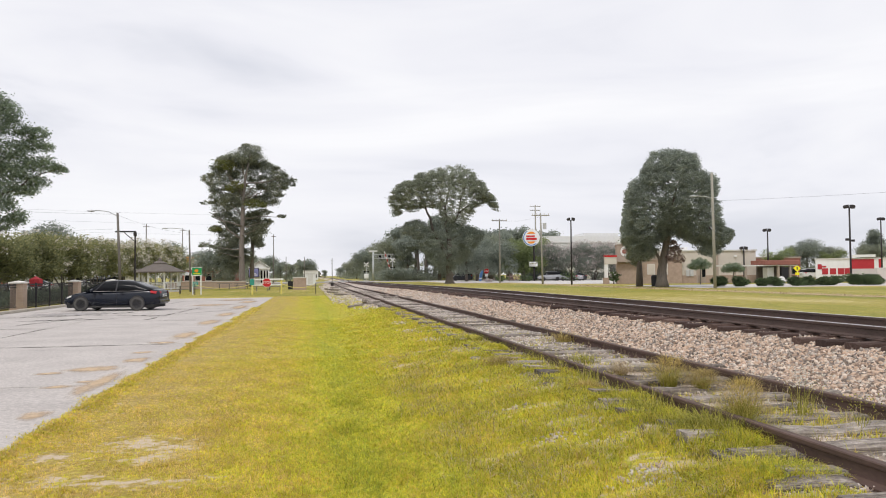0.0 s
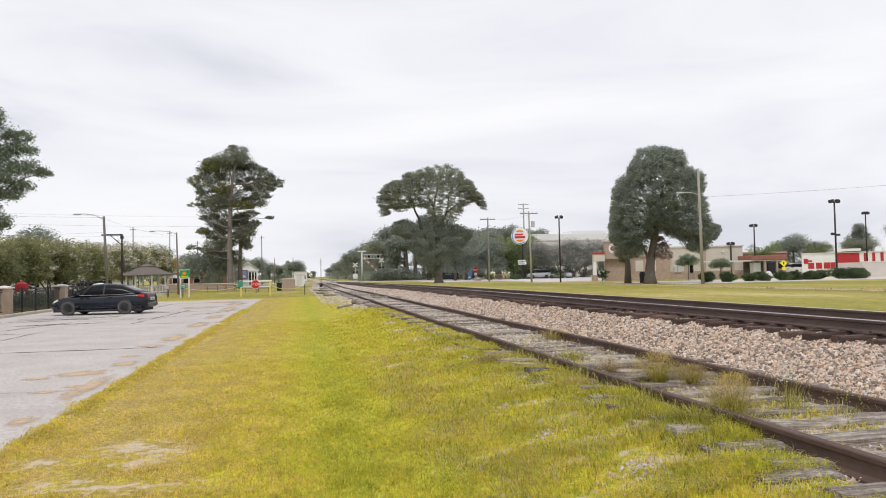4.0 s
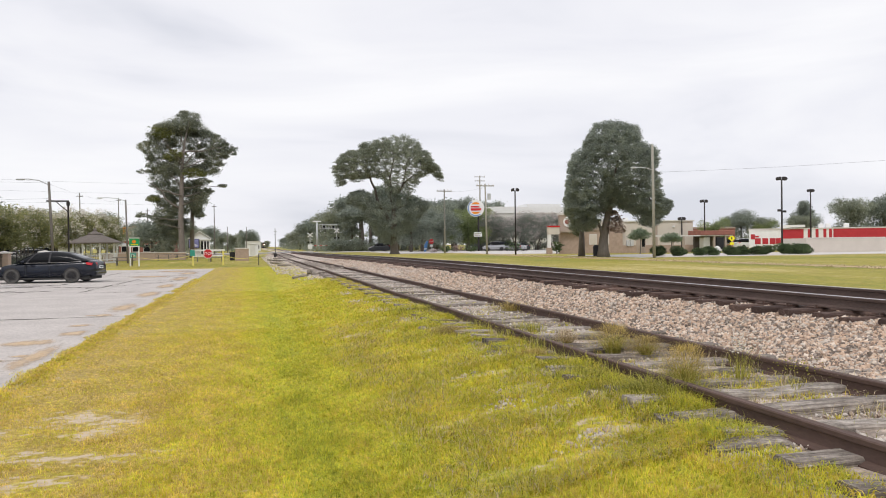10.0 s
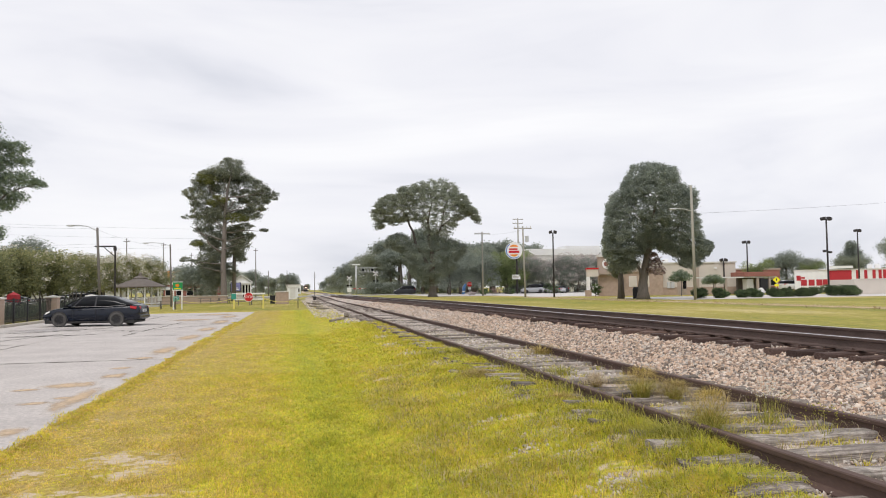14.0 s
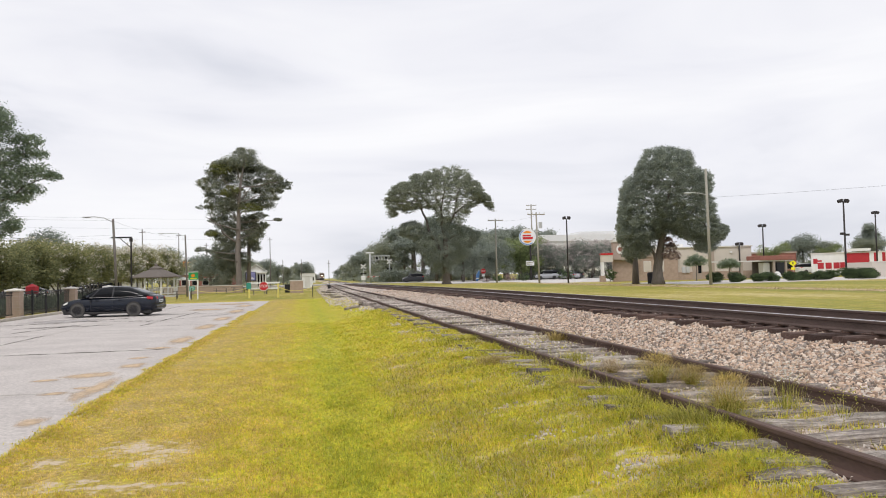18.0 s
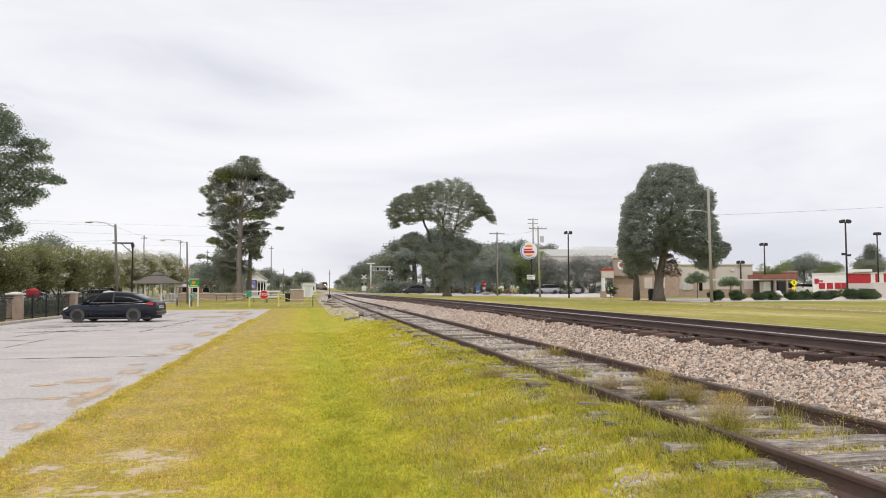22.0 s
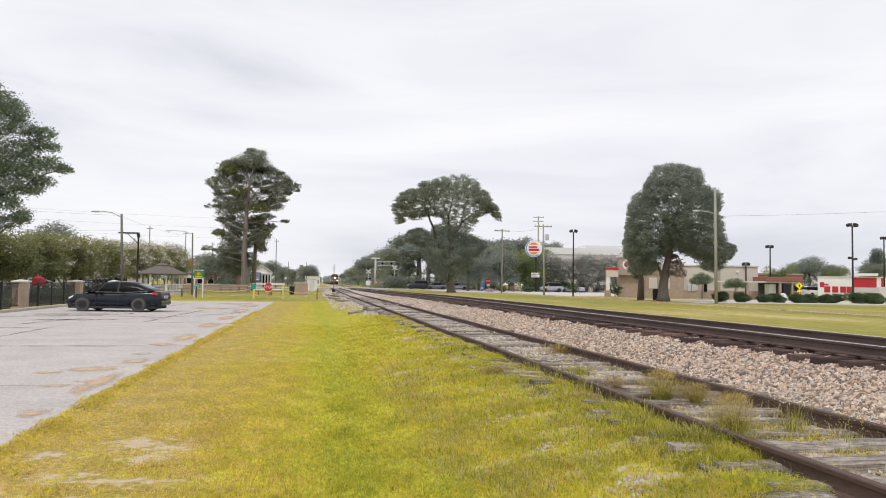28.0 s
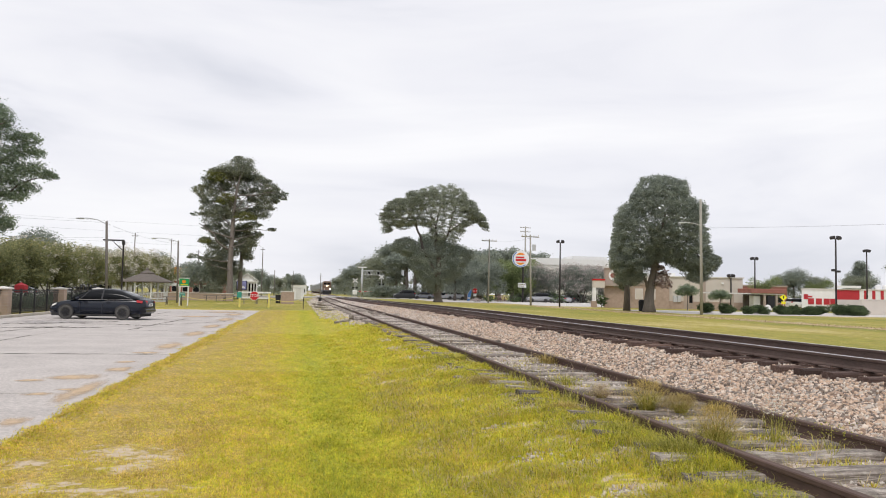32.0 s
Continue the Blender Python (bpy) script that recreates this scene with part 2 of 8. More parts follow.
def stone_mix(name, tones):
    """Crushed stone of several rocks: each stone has one of the tones, with grain and dust."""
    m = mat(name, tones[1], 0.3, 9.0, 0.92, 0.3)
    n, l = m.node_tree.nodes, m.node_tree.links
    b = n["Principled BSDF"]
    src = b.inputs["Base Color"].links[0].from_socket
    geo, rp, mx = n.new("ShaderNodeNewGeometry"), n.new("ShaderNodeValToRGB"), n.new("ShaderNodeMix")
    rp.color_ramp.interpolation = "CONSTANT"
    e = rp.color_ramp.elements
    e[0].position, e[0].color = 0.0, (*tones[0], 1)
    e[1].position, e[1].color = (len(tones) - 1) / len(tones), (*tones[-1], 1)
    for k, c in enumerate(tones[1:-1]):
        e.new((k + 1) / len(tones)).color = (*c, 1)
    l.new(geo.outputs["Random Per Island"], rp.inputs[0])
    mx.data_type = "RGBA"
    mx.inputs[0].default_value = 0.88
    l.new(src, mx.inputs[6])
    l.new(rp.outputs[0], mx.inputs[7])
    l.new(mx.outputs[2], b.inputs["Base Color"])
    return m


STONE = stone_mix("ballast_stone", ((0.10, 0.085, 0.075), (0.60, 0.44, 0.325), (0.30, 0.27, 0.24), (0.54, 0.39, 0.285), (0.54, 0.49, 0.43), (0.24, 0.17, 0.125), (0.74, 0.64, 0.54), (0.16, 0.14, 0.125), (0.60, 0.47, 0.365), (0.42, 0.315, 0.24)))
GREYSTONE = stone_mix("grey_stone", ((0.632, 0.567, 0.502), (0.353, 0.312, 0.274), (0.558, 0.493, 0.437), (0.707, 0.651, 0.595), (0.484, 0.381, 0.307), (0.595, 0.539, 0.484)))
TIE = mat("creosoted_tie", (0.080, 0.052, 0.044), 0.4, 4.0, 0.9, 0.4, each=0.4, stretch=(1, 8, 8), second=(0.19, 0.125, 0.10))
OLDTIE = mat("silvered_tie", (0.25, 0.213, 0.182), 0.72, 2.2, 0.95, 1.0, each=0.3, fine=9, stretch=(0.8, 14, 14), second=(0.52, 0.47, 0.415))
RUST = mat("rusty_rail", (0.10, 0.064, 0.052), 0.35, 6.0, 0.75, 0.2, stretch=(1, 0.3, 1))
RAILDARK = mat("main_rail_side", (0.095, 0.066, 0.057), 0.4, 6.0, 0.65, 0.2, stretch=(1, 0.3, 1))
STEEL = mat("worn_steel", (0.62, 0.60, 0.60), 0.1, 5.0, 0.28, 0.03, metal=1.0)
IRON = mat("black_iron", (0.022, 0.022, 0.026), 0.3, 3, 0.55, 0.05)
MORTAR = mat("mortar", (0.42, 0.37, 0.32), 0.2, 6, 0.95, 0.3)
CAP = mat("cast_cap", (0.66, 0.63, 0.59), 0.15, 4, 0.9, 0.1)
WOODPOLE = mat("grey_timber_pole", (0.175, 0.16, 0.145), 0.3, 2, 0.9, 0.3, stretch=(6, 6, 0.6))
GREENPOLE = mat("weathered_pole", (0.33, 0.315, 0.275), 0.22, 2, 0.9, 0.3, stretch=(6, 6, 0.6))
DARKPOLE = mat("bronze_pole", (0.035, 0.03, 0.03), 0.2, 3, 0.5, 0.05)
ALU = mat("galvanised", (0.55, 0.56, 0.57), 0.12, 3, 0.45, 0.05, metal=0.3)
WHITE = mat("white_paint", (0.78, 0.78, 0.77), 0.08, 2, 0.6, 0.05)
OFFWHITE = mat("weathered_white", (0.66, 0.65, 0.62), 0.14, 1.2, 0.8, 0.08)
STUCCO = mat("tan_stucco", (0.60, 0.55, 0.49), 0.08, 0.8, 0.9, 0.12)
STUCCO_DARK = mat("tan_stucco_shade", (0.40, 0.33, 0.28), 0.1, 0.8, 0.9, 0.12)
BRICKTAN = mat("tan_brick", (0.40, 0.305, 0.245), 0.2, 3, 0.9, 0.25)
REDPAINT = mat("red_paint", (0.44, 0.035, 0.045), 0.15, 1.5, 0.6, 0.05)
REDSIGN = mat("red_sign", (0.55, 0.03, 0.035), 0.1, 3, 0.4, 0.03)
GREENSIGN = mat("green_sign", (0.03, 0.30, 0.10), 0.12, 3, 0.4, 0.03)
TEAL = mat("teal_sign", (0.05, 0.30, 0.24), 0.12, 3, 0.4, 0.03)
YELLOW = mat("yellow_sign", (0.80, 0.72, 0.02), 0.08, 3, 0.5, 0.03)
YELLOWPOST = mat("yellow_post", (0.72, 0.62, 0.18), 0.15, 3, 0.6, 0.05)
BLUE = mat("blue_fabric", (0.12, 0.26, 0.55), 0.15, 3, 0.8, 0.05)
ORANGE = mat("orange_paint", (0.80, 0.28, 0.03), 0.12, 3, 0.5, 0.03)
SHINGLE = mat("brown_shingle", (0.15, 0.13, 0.115), 0.25, 2, 0.9, 0.3, stretch=(1, 1, 8))
BRICKRED = mat("far_red_brick", (0.30, 0.13, 0.105), 0.2, 2, 0.9, 0.2)
GLASS = mat("dark_glass", (0.010, 0.011, 0.013), 0.2, 2, 0.12, 0.0, spec=0.15)
BLACKCAR = mat("black_car_paint", (0.006, 0.009, 0.018), 0.2, 1, 0.2, 0.0, spec=0.45)
SILVERCAR = mat("silver_car_paint", (0.42, 0.43, 0.45), 0.1, 1, 0.25, 0.0, metal=0.4)
GREYCAR = mat("grey_car_paint", (0.028, 0.03, 0.034), 0.1, 1, 0.3, 0.0, spec=0.4)
WHITECAR = mat("white_car_paint", (0.74, 0.74, 0.74), 0.05, 1, 0.25, 0.0)
BLUECAR = mat("grey_blue_car_paint", (0.15, 0.16, 0.185), 0.1, 1, 0.25, 0.0, spec=0.6)
DUSTYTYRE = mat("dusty_rubber", (0.10, 0.095, 0.09), 0.3, 8, 0.95, 0.2)
TYRE = mat("tyre_rubber", (0.045, 0.044, 0.043), 0.3, 8, 0.9, 0.2)
CHROME = mat("chrome_trim", (0.7, 0.7, 0.7), 0.05, 3, 0.15, 0.0, metal=1.0)
DARKRIM = mat("dark_alloy", (0.045, 0.045, 0.05), 0.2, 3, 0.35, 0.0, metal=0.5)
TAIL = mat("tail_light_red", (0.5, 0.012, 0.02), 0.2, 6, 0.2, 0.0, spec=0.6)
LAMPGLASS = mat("lamp_glass", (0.75, 0.74, 0.7), 0.1, 3, 0.2, 0.0)
BARK = mat("bark", (0.15, 0.13, 0.115), 0.35, 3, 0.95, 0.6, stretch=(4, 4, 0.7))
PINEBARK = mat("pine_bark", (0.19, 0.165, 0.15), 0.3, 3, 0.95, 0.6, stretch=(3, 3, 0.6))
LEAF_PINE = mat("pine_needles", (0.255, 0.28, 0.225), 0.25, 0.25, 0.7, 0.0, island=0.3, second=(0.42, 0.42, 0.27), thin=0.5)
LEAF_OAK = mat("oak_leaves", (0.29, 0.315, 0.245), 0.2, 0.3, 0.65, 0.0, island=0.25, second=(0.43, 0.455, 0.335), thin=0.5)
LEAF_DARK = mat("dark_leaves", (0.265, 0.30, 0.258), 0.25, 0.3, 0.6, 0.0, island=0.35, second=(0.37, 0.405, 0.325), thin=0.45)
LEAF_LIGHT = mat("light_leaves", (0.24, 0.295, 0.13), 0.3, 0.3, 0.65, 0.0, island=0.5, second=(0.34, 0.39, 0.17), thin=0.5)
# dark tone stands in for tree shade on the park lawn
SHADED_LAWN = mat("shaded_lawn", (0.115, 0.105, 0.06), 0.45, 0.7, 0.95, 0.5, fine=30, second=(0.15, 0.165, 0.065))
LEAF_OLIVE = mat("olive_needles", (0.20, 0.22, 0.085), 0.3, 0.3, 0.65, 0.0, island=0.5, second=(0.28, 0.275, 0.10), thin=0.5)
LEAF_LEFT = mat("mid_green_leaves", (0.215, 0.275, 0.19), 0.3, 0.4, 0.6, 0.0, island=0.45, second=(0.34, 0.40, 0.25), thin=0.5)
LEAF_MYRTLE = mat("myrtle_leaves", (0.275, 0.295, 0.15), 0.35, 0.5, 0.65, 0.0, island=0.5, second=(0.46, 0.44, 0.20), thin=0.45)
LEAF_BROWN = mat("brown_leaves", (0.360, 0.269, 0.238), 0.35, 0.5, 0.7, 0.0, island=0.5, thin=0.5)
BLOSSOM = mat("white_blossom", (0.66, 0.62, 0.54), 0.2, 1, 0.8, 0.0, island=0.4)
PINKBLOSSOM = mat("dusty_blossom", (0.50, 0.44, 0.42), 0.25, 1, 0.8, 0.0, island=0.5)
HEDGE = mat("hedge_leaves", (0.10, 0.145, 0.075), 0.4, 1.5, 0.65, 0.0, island=0.5, second=(0.20, 0.265, 0.11), thin=0.45)
WEED = mat("weed_stalks", (0.42, 0.33, 0.11), 0.35, 3, 0.8, 0.0, island=0.7, second=(0.60, 0.47, 0.20), thin=0.35)
TAWNY = mat("tawny_seed_twigs", (0.54, 0.43, 0.12), 0.35, 3, 0.8, 0.0, island=0.8, second=(0.72, 0.54, 0.22), thin=0.4)
DRYSTALK = mat("dry_stalks", (0.50, 0.40, 0.26), 0.2, 3, 0.8, 0.0, island=0.4)
GREENWEED = mat("green_weed", (0.37, 0.37, 0.065), 0.4, 3, 0.8, 0.0, island=0.7, second=(0.60, 0.53, 0.13), thin=0.35)
CABLE = mat("cable", (0.10, 0.10, 0.11), 0.1, 1, 0.7, 0.0)
LOCO = mat("loco_grey_blue", (0.10, 0.11, 0.13), 0.25, 1, 0.5, 0.05)
LOCONOSE = mat("loco_orange", (0.20, 0.135, 0.105), 0.2, 1, 0.5, 0.05)
HOPPER = mat("freight_grey", (0.30, 0.31, 0.31), 0.2, 0.8, 0.7, 0.1)
BEAM = mat("headlight", (1.0, 0.86, 0.62), 0.02, 1, 0.3, 0.0, emit=7.0)
SCREEN = mat("display_screen", (0.15, 0.15, 0.28), 0.6, 0.8, 0.3, 0.0, emit=0.4)
FOIL = mat("bird_feathers", (0.10, 0.085, 0.07), 0.3, 8, 0.8, 0.0)



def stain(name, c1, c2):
    """A thin film of colour that fades out to its rim and lets the paving show through."""
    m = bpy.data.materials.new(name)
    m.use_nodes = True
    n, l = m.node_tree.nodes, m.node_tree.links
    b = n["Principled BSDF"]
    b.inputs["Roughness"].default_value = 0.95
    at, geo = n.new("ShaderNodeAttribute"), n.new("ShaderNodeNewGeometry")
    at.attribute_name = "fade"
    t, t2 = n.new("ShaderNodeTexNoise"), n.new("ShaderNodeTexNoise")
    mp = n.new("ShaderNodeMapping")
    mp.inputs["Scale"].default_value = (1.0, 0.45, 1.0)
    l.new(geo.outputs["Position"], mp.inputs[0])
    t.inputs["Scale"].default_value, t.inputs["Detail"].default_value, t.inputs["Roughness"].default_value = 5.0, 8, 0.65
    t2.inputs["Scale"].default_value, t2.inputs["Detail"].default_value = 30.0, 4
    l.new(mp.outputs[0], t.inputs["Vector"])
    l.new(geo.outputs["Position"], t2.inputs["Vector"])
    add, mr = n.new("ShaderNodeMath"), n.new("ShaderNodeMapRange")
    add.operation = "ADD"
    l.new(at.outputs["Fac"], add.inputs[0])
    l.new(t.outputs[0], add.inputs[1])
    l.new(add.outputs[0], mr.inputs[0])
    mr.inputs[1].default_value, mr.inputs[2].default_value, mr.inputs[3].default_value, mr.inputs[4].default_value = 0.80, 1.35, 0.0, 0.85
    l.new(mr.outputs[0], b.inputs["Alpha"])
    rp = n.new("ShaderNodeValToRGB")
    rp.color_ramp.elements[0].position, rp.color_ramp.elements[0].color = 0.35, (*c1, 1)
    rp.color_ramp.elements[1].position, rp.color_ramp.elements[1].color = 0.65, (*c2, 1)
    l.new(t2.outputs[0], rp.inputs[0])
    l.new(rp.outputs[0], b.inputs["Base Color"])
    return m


DIRTFILM = stain("dirt_film", (0.52, 0.37, 0.22), (0.64, 0.49, 0.33))
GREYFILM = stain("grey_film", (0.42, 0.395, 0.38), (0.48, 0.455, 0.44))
speckle(OLDTIE, 6.0, 0.45, 1.35, 0.36, 0.64)
speckle(BED, 7.0, 0.6, 1.3)

# ---- building helpers ----


class Shape:
    """Collects boxes, tubes, prisms and loose faces for one mesh."""

    def __init__(self):
        self.v, self.f = [], []

    def add(self, verts, faces):
        k = len(self.v)
        self.v += [tuple(p) for p in verts]
        self.f += [tuple(i + k for i in q) for q in faces]
        return self

    def box(self, x0, y0, z0, x1, y1, z1, m=None, bevel=0.0):
        if bevel:
            b = min(bevel, (x1 - x0) / 3, (y1 - y0) / 3, (z1 - z0) / 3)
            ring = lambda i, z: [(x0 + i + 0 * b, y0 + b, z), (x0 + b, y0 + i, z), (x1 - b, y0 + i, z), (x1 - i, y0 + b, z), (x1 - i, y1 - b, z), (x1 - b, y1 - i, z), (x0 + b, y1 - i, z), (x0 + i, y1 - b, z)]
            vs = ring(b * 0.5, z0) + ring(0, z0 + b) + ring(0, z1 - b) + ring(b * 0.5, z1)
            fs = [tuple(range(7, -1, -1)), tuple(range(24, 32))]
            for r in range(3):
                for i in range(8):
                    fs.append((r * 8 + i, r * 8 + (i + 1) % 8, r * 8 + 8 + (i + 1) % 8, r * 8 + 8 + i))
        else:
            vs = [(x0, y0, z0), (x1, y0, z0), (x1, y1, z0), (x0, y1, z0), (x0, y0, z1), (x1, y0, z1), (x1, y1, z1), (x0, y1, z1)]
            fs = [(3, 2, 1, 0), (4, 5, 6, 7), (0, 1, 5, 4), (1, 2, 6, 5), (2, 3, 7, 6), (3, 0, 4, 7)]
        if m is not None:
            vs = [m @ Vector(p) for p in vs]
        return self.add(vs, fs)

    def tube(self, pts, radii, n=8, caps=True):
        pts = [Vector(p) for p in pts]
        if isinstance(radii, (int, float)):
            radii = [radii] * len(pts)
        vs, fs = [], []
        for i, p in enumerate(pts):
            d = (pts[min(i + 1, len(pts) - 1)] - pts[max(i - 1, 0)]).normalized()
            a = d.cross(Vector((0.13, 0.97, 0.21)) if abs(d.y) < 0.9 else Vector((1, 0, 0.1))).normalized()
            c = d.cross(a)
            for k in range(n):
                w = 2 * math.pi * k / n
                vs.append(p + (a * math.cos(w) + c * math.sin(w)) * radii[i])
        for i in range(len(pts) - 1):
            for k in range(n):
                fs.append((i * n + k, i * n + (k + 1) % n, (i + 1) * n + (k + 1) % n, (i + 1) * n + k))
        if caps:
            fs += [tuple(range(n - 1, -1, -1)), tuple((len(pts) - 1) * n + k for k in range(n))]
        return self.add(vs, fs)

    def prism(self, outline, a, b, axis="y"):
        """A flat outline carried from a to b along an axis; outline in the two other coordinates, in order."""
        def put(p, t):
            return {"x": (t, p[0], p[1]), "y": (p[0], t, p[1]), "z": (p[0], p[1], t)}[axis]
        n = len(outline)
        vs = [put(p, a) for p in outline] + [put(p, b) for p in outline]
        fs = [tuple(range(n)), tuple(range(2 * n - 1, n - 1, -1))] + [(i, n + i, n + (i + 1) % n, (i + 1) % n) for i in range(n)]
        return self.add(vs, fs)

    def disc(self, c, r, thick, axis="y", n=24, r2=None):
        outline = [(math.cos(2 * math.pi * k / n) * r, math.sin(2 * math.pi * k / n) * (r2 or r)) for k in range(n)]
        s = Shape().prism(outline, -thick / 2, thick / 2, axis)
        return self.add([Vector(p) + Vector(c) for p in s.v], s.f)

    def blob(self, c, r, n=8, rings=6, wob=0.0, rng=None):
        vs, fs = [], []
        for i in range(rings + 1):
            a = math.pi * i / rings
            for k in range(n):
                w = 2 * math.pi * k / n
                g = 1 + (rng.uniform(-wob, wob) if rng else 0)
                vs.append((c[0] + r[0] * math.sin(a) * math.cos(w) * g, c[1] + r[1] * math.sin(a) * math.sin(w) * g, c[2] + r[2] * math.cos(a) * g))
        for i in range(rings):
            for k in range(n):
                fs.append((i * n + k, (i + 1) * n + k, (i + 1) * n + (k + 1) % n, i * n + (k + 1) % n))
        return self.add(vs, fs)

    def mesh(self, name, material, smooth=False):
        me = bpy.data.meshes.new(name)
        me.from_pydata(self.v, [], self.f)
        me.materials.append(material)
        bm = bmesh.new()
        bm.from_mesh(me)
        bmesh.ops.recalc_face_normals(bm, faces=bm.faces)
        bm.to_mesh(me)
        bm.free()
        if smooth:
            me.shade_smooth()
        return me


def part(name, shape, material, parent=None, label="", m=None, smooth=False):
    ob = new(name, shape.mesh(name, material, smooth) if isinstance(shape, Shape) else shape)
    if parent is not None:
        ob.parent = parent
    if m is not None:
        ob.matrix_basis = m
    if label:
        ob["label"] = label
    return ob


def thing(name, label, category, m=None, group="", kind=""):
    ob = tagged(new(name), label, category, group, kind)
    ob.empty_display_size = 0.3
    if m is not None:
        ob.matrix_basis = m
    return ob


def raw(name, verts, faces, material, smooth=False):
    """A mesh out of numpy arrays: verts (n, 3), faces (m, 3 or 4)."""
    me = bpy.data.meshes.new(name)
    nv, (nf, k) = len(verts), faces.shape
    me.vertices.add(nv)
    me.vertices.foreach_set("co", np.ascontiguousarray(verts, dtype=np.float32).ravel())
    me.loops.add(nf * k)
    me.loops.foreach_set("vertex_index", np.ascontiguousarray(faces, dtype=np.int32).ravel())
    me.polygons.add(nf)
    me.polygons.foreach_set("loop_start", np.arange(0, nf * k, k, dtype=np.int32))
    me.materials.append(material)
    me.update(calc_edges=True)
    if smooth:
        me.shade_smooth()
    return me


RNG = np.random.default_rng(11)
DICE = random.Random(5)


# ---- ground, paving and tracks ----


def ease(a, lo, hi):
    t = np.clip((a - lo) / (hi - lo), 0, 1)
    return t * t * (3 - 2 * t)


def main_drop(y):
    """The main line falls gently as it runs away towards the street."""
    return np.interp(y, (38, 50, 66, 100, 140, 180, 260, 900), (0, 0.03, 0.10, 0.22, 0.34, 0.39, 0.44, 0.46))


def main_shift(y):
    """The slight bend of the main line beyond the street."""
    return 1.9 * ease(np.asarray(y, dtype=float), 120, 290)


def siding_shift(y):
    """How far the siding has drawn over to the main line at y."""
    return 0.25 * ease(np.asarray(y, dtype=float), 50, 110)


def siding_rise(y):
    y = np.asarray(y, dtype=float)
    return -0.08 * ease(y, 50, 78) + 0.11 * ease(y, 84, 115)


def ground_z(x, y):
    """Height of the land: flat by the car park, a little higher by the tracks, a bank of ballast under the main line."""
    x, y = np.asarray(x, dtype=float), np.asarray(y, dtype=float)
    d = main_drop(y)
    z = 0.285 * ease(x, 0.6, 2.95) - 0.05 * ease(x, 0.6, 2.95) * ease(y, 60, 90)
    z = np.maximum(z, (0.60 - d) * ease(x, 5.2, 7.6))
    right = np.maximum(0.60 - d, 0.27) - (0.32 - np.minimum(d, 0.33)) * ease(x, 9.3, 11.6)
    return np.where(x > 8, right, z)


def sheet(name, xs, ys, zf, material, dz=0.0):
    gx, gy = np.meshgrid(xs, ys)
    v = np.stack([gx.ravel(), gy.ravel(), (zf(gx, gy) + dz).ravel()], 1)
    i = np.arange(len(ys) - 1)[:, None] * len(xs) + np.arange(len(xs) - 1)[None]
    i = i.ravel()
    f = np.stack([i, i + 1, i + 1 + len(xs), i + len(xs)], 1)
    return raw(name, v, f, material, smooth=True)


def bumps(x, y):
    return 0.005 * np.sin(x * 3.1 + np.sin(y * 1.7)) * np.sin(y * 2.3 + 0.7) + 0.004 * np.sin(x * 7.3 + y * 4.1)


def land(x, y):
    on_bed = ((x > 2.75) & (x < 11.3)).astype(float)
    on_lot = ((x < -3.1) & (x > -13.6) & (y < 59.5)).astype(float)
    near = np.clip(1 - np.abs(y) / 40, 0, 1) * np.clip((x + 2.8) / 0.5, 0, 1)
    return ground_z(x, y) + bumps(x, y) * near * (1 - on_bed) * (1 - on_lot) - 0.05 * on_bed - 0.03 * on_lot


gxs = np.unique(np.concatenate([[-2600, -1200, -600, -300, -150, -80, -50, -30, -20, -14.2, -13.7, -13.5], np.arange(-13, -3, 2.5), [-3.4, -3.15, -3.0, -2.85],
                                np.arange(-2.7, 3.0, 0.12), np.arange(3.0, 12.0, 0.3), np.arange(12, 40, 4), [45, 60, 90, 150, 300, 600, 1200, 2600]]))
gys = np.unique(np.concatenate([[-600, -200, -60, -20, -8], [-4, -1, 2], np.arange(3.5, 13, 0.12), np.arange(13, 24, 0.4), np.arange(24, 62, 1.0), np.arange(62, 200, 4.0), [220, 260, 320, 400, 600, 1000, 1800, 3200]]))
BARE = [(-1.62, 7.75, 0.42, 0.33), (-1.42, 7.1, 0.32, 0.18), (-1.95, 6.5, 0.3, 0.2), (-1.15, 6.25, 0.4, 0.16), (-1.5, 6.3, 0.24, 0.15), (-2.3, 7.3, 0.25, 0.2),
        (-1.7, 5.7, 0.5, 0.16), (-2.3, 5.9, 0.35, 0.2),
        (2.45, 4.92, 0.25, 0.1), (2.36, 5.8, 0.15, 0.08), (2.36, 6.73, 0.22, 0.1), (2.9, 4.8, 0.3, 0.12), (2.3, 7.6, 0.26, 0.14), (1.75, 6.9, 0.14, 0.08), (2.65, 8.3, 0.22, 0.2), (2.2, 9.6, 0.26, 0.22), (2.75, 6.0, 0.22, 0.12), (2.0, 5.4, 0.18, 0.08), (2.75, 10.8, 0.2, 0.35), (2.6, 13.0, 0.2, 0.5), (1.4, 8.6, 0.12, 0.1), (2.55, 5.0, 0.35, 0.16), (2.95, 5.35, 0.2, 0.12), (2.85, 7.0, 0.2, 0.14), (2.5, 6.55, 0.25, 0.1), (2.9, 9.4, 0.18, 0.3), (1.95, 7.35, 0.16, 0.08), (-1.3, 7.5, 0.35, 0.2)]
spot = random.Random(23)
for _ in range(46):
    BARE.append((spot.uniform(1.5, 3.1), 4.3 + 11 * spot.random() ** 1.4, spot.uniform(0.08, 0.26), spot.uniform(0.05, 0.15)))
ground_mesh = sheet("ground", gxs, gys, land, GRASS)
co = np.zeros(len(ground_mesh.vertices) * 3, dtype=np.float32)
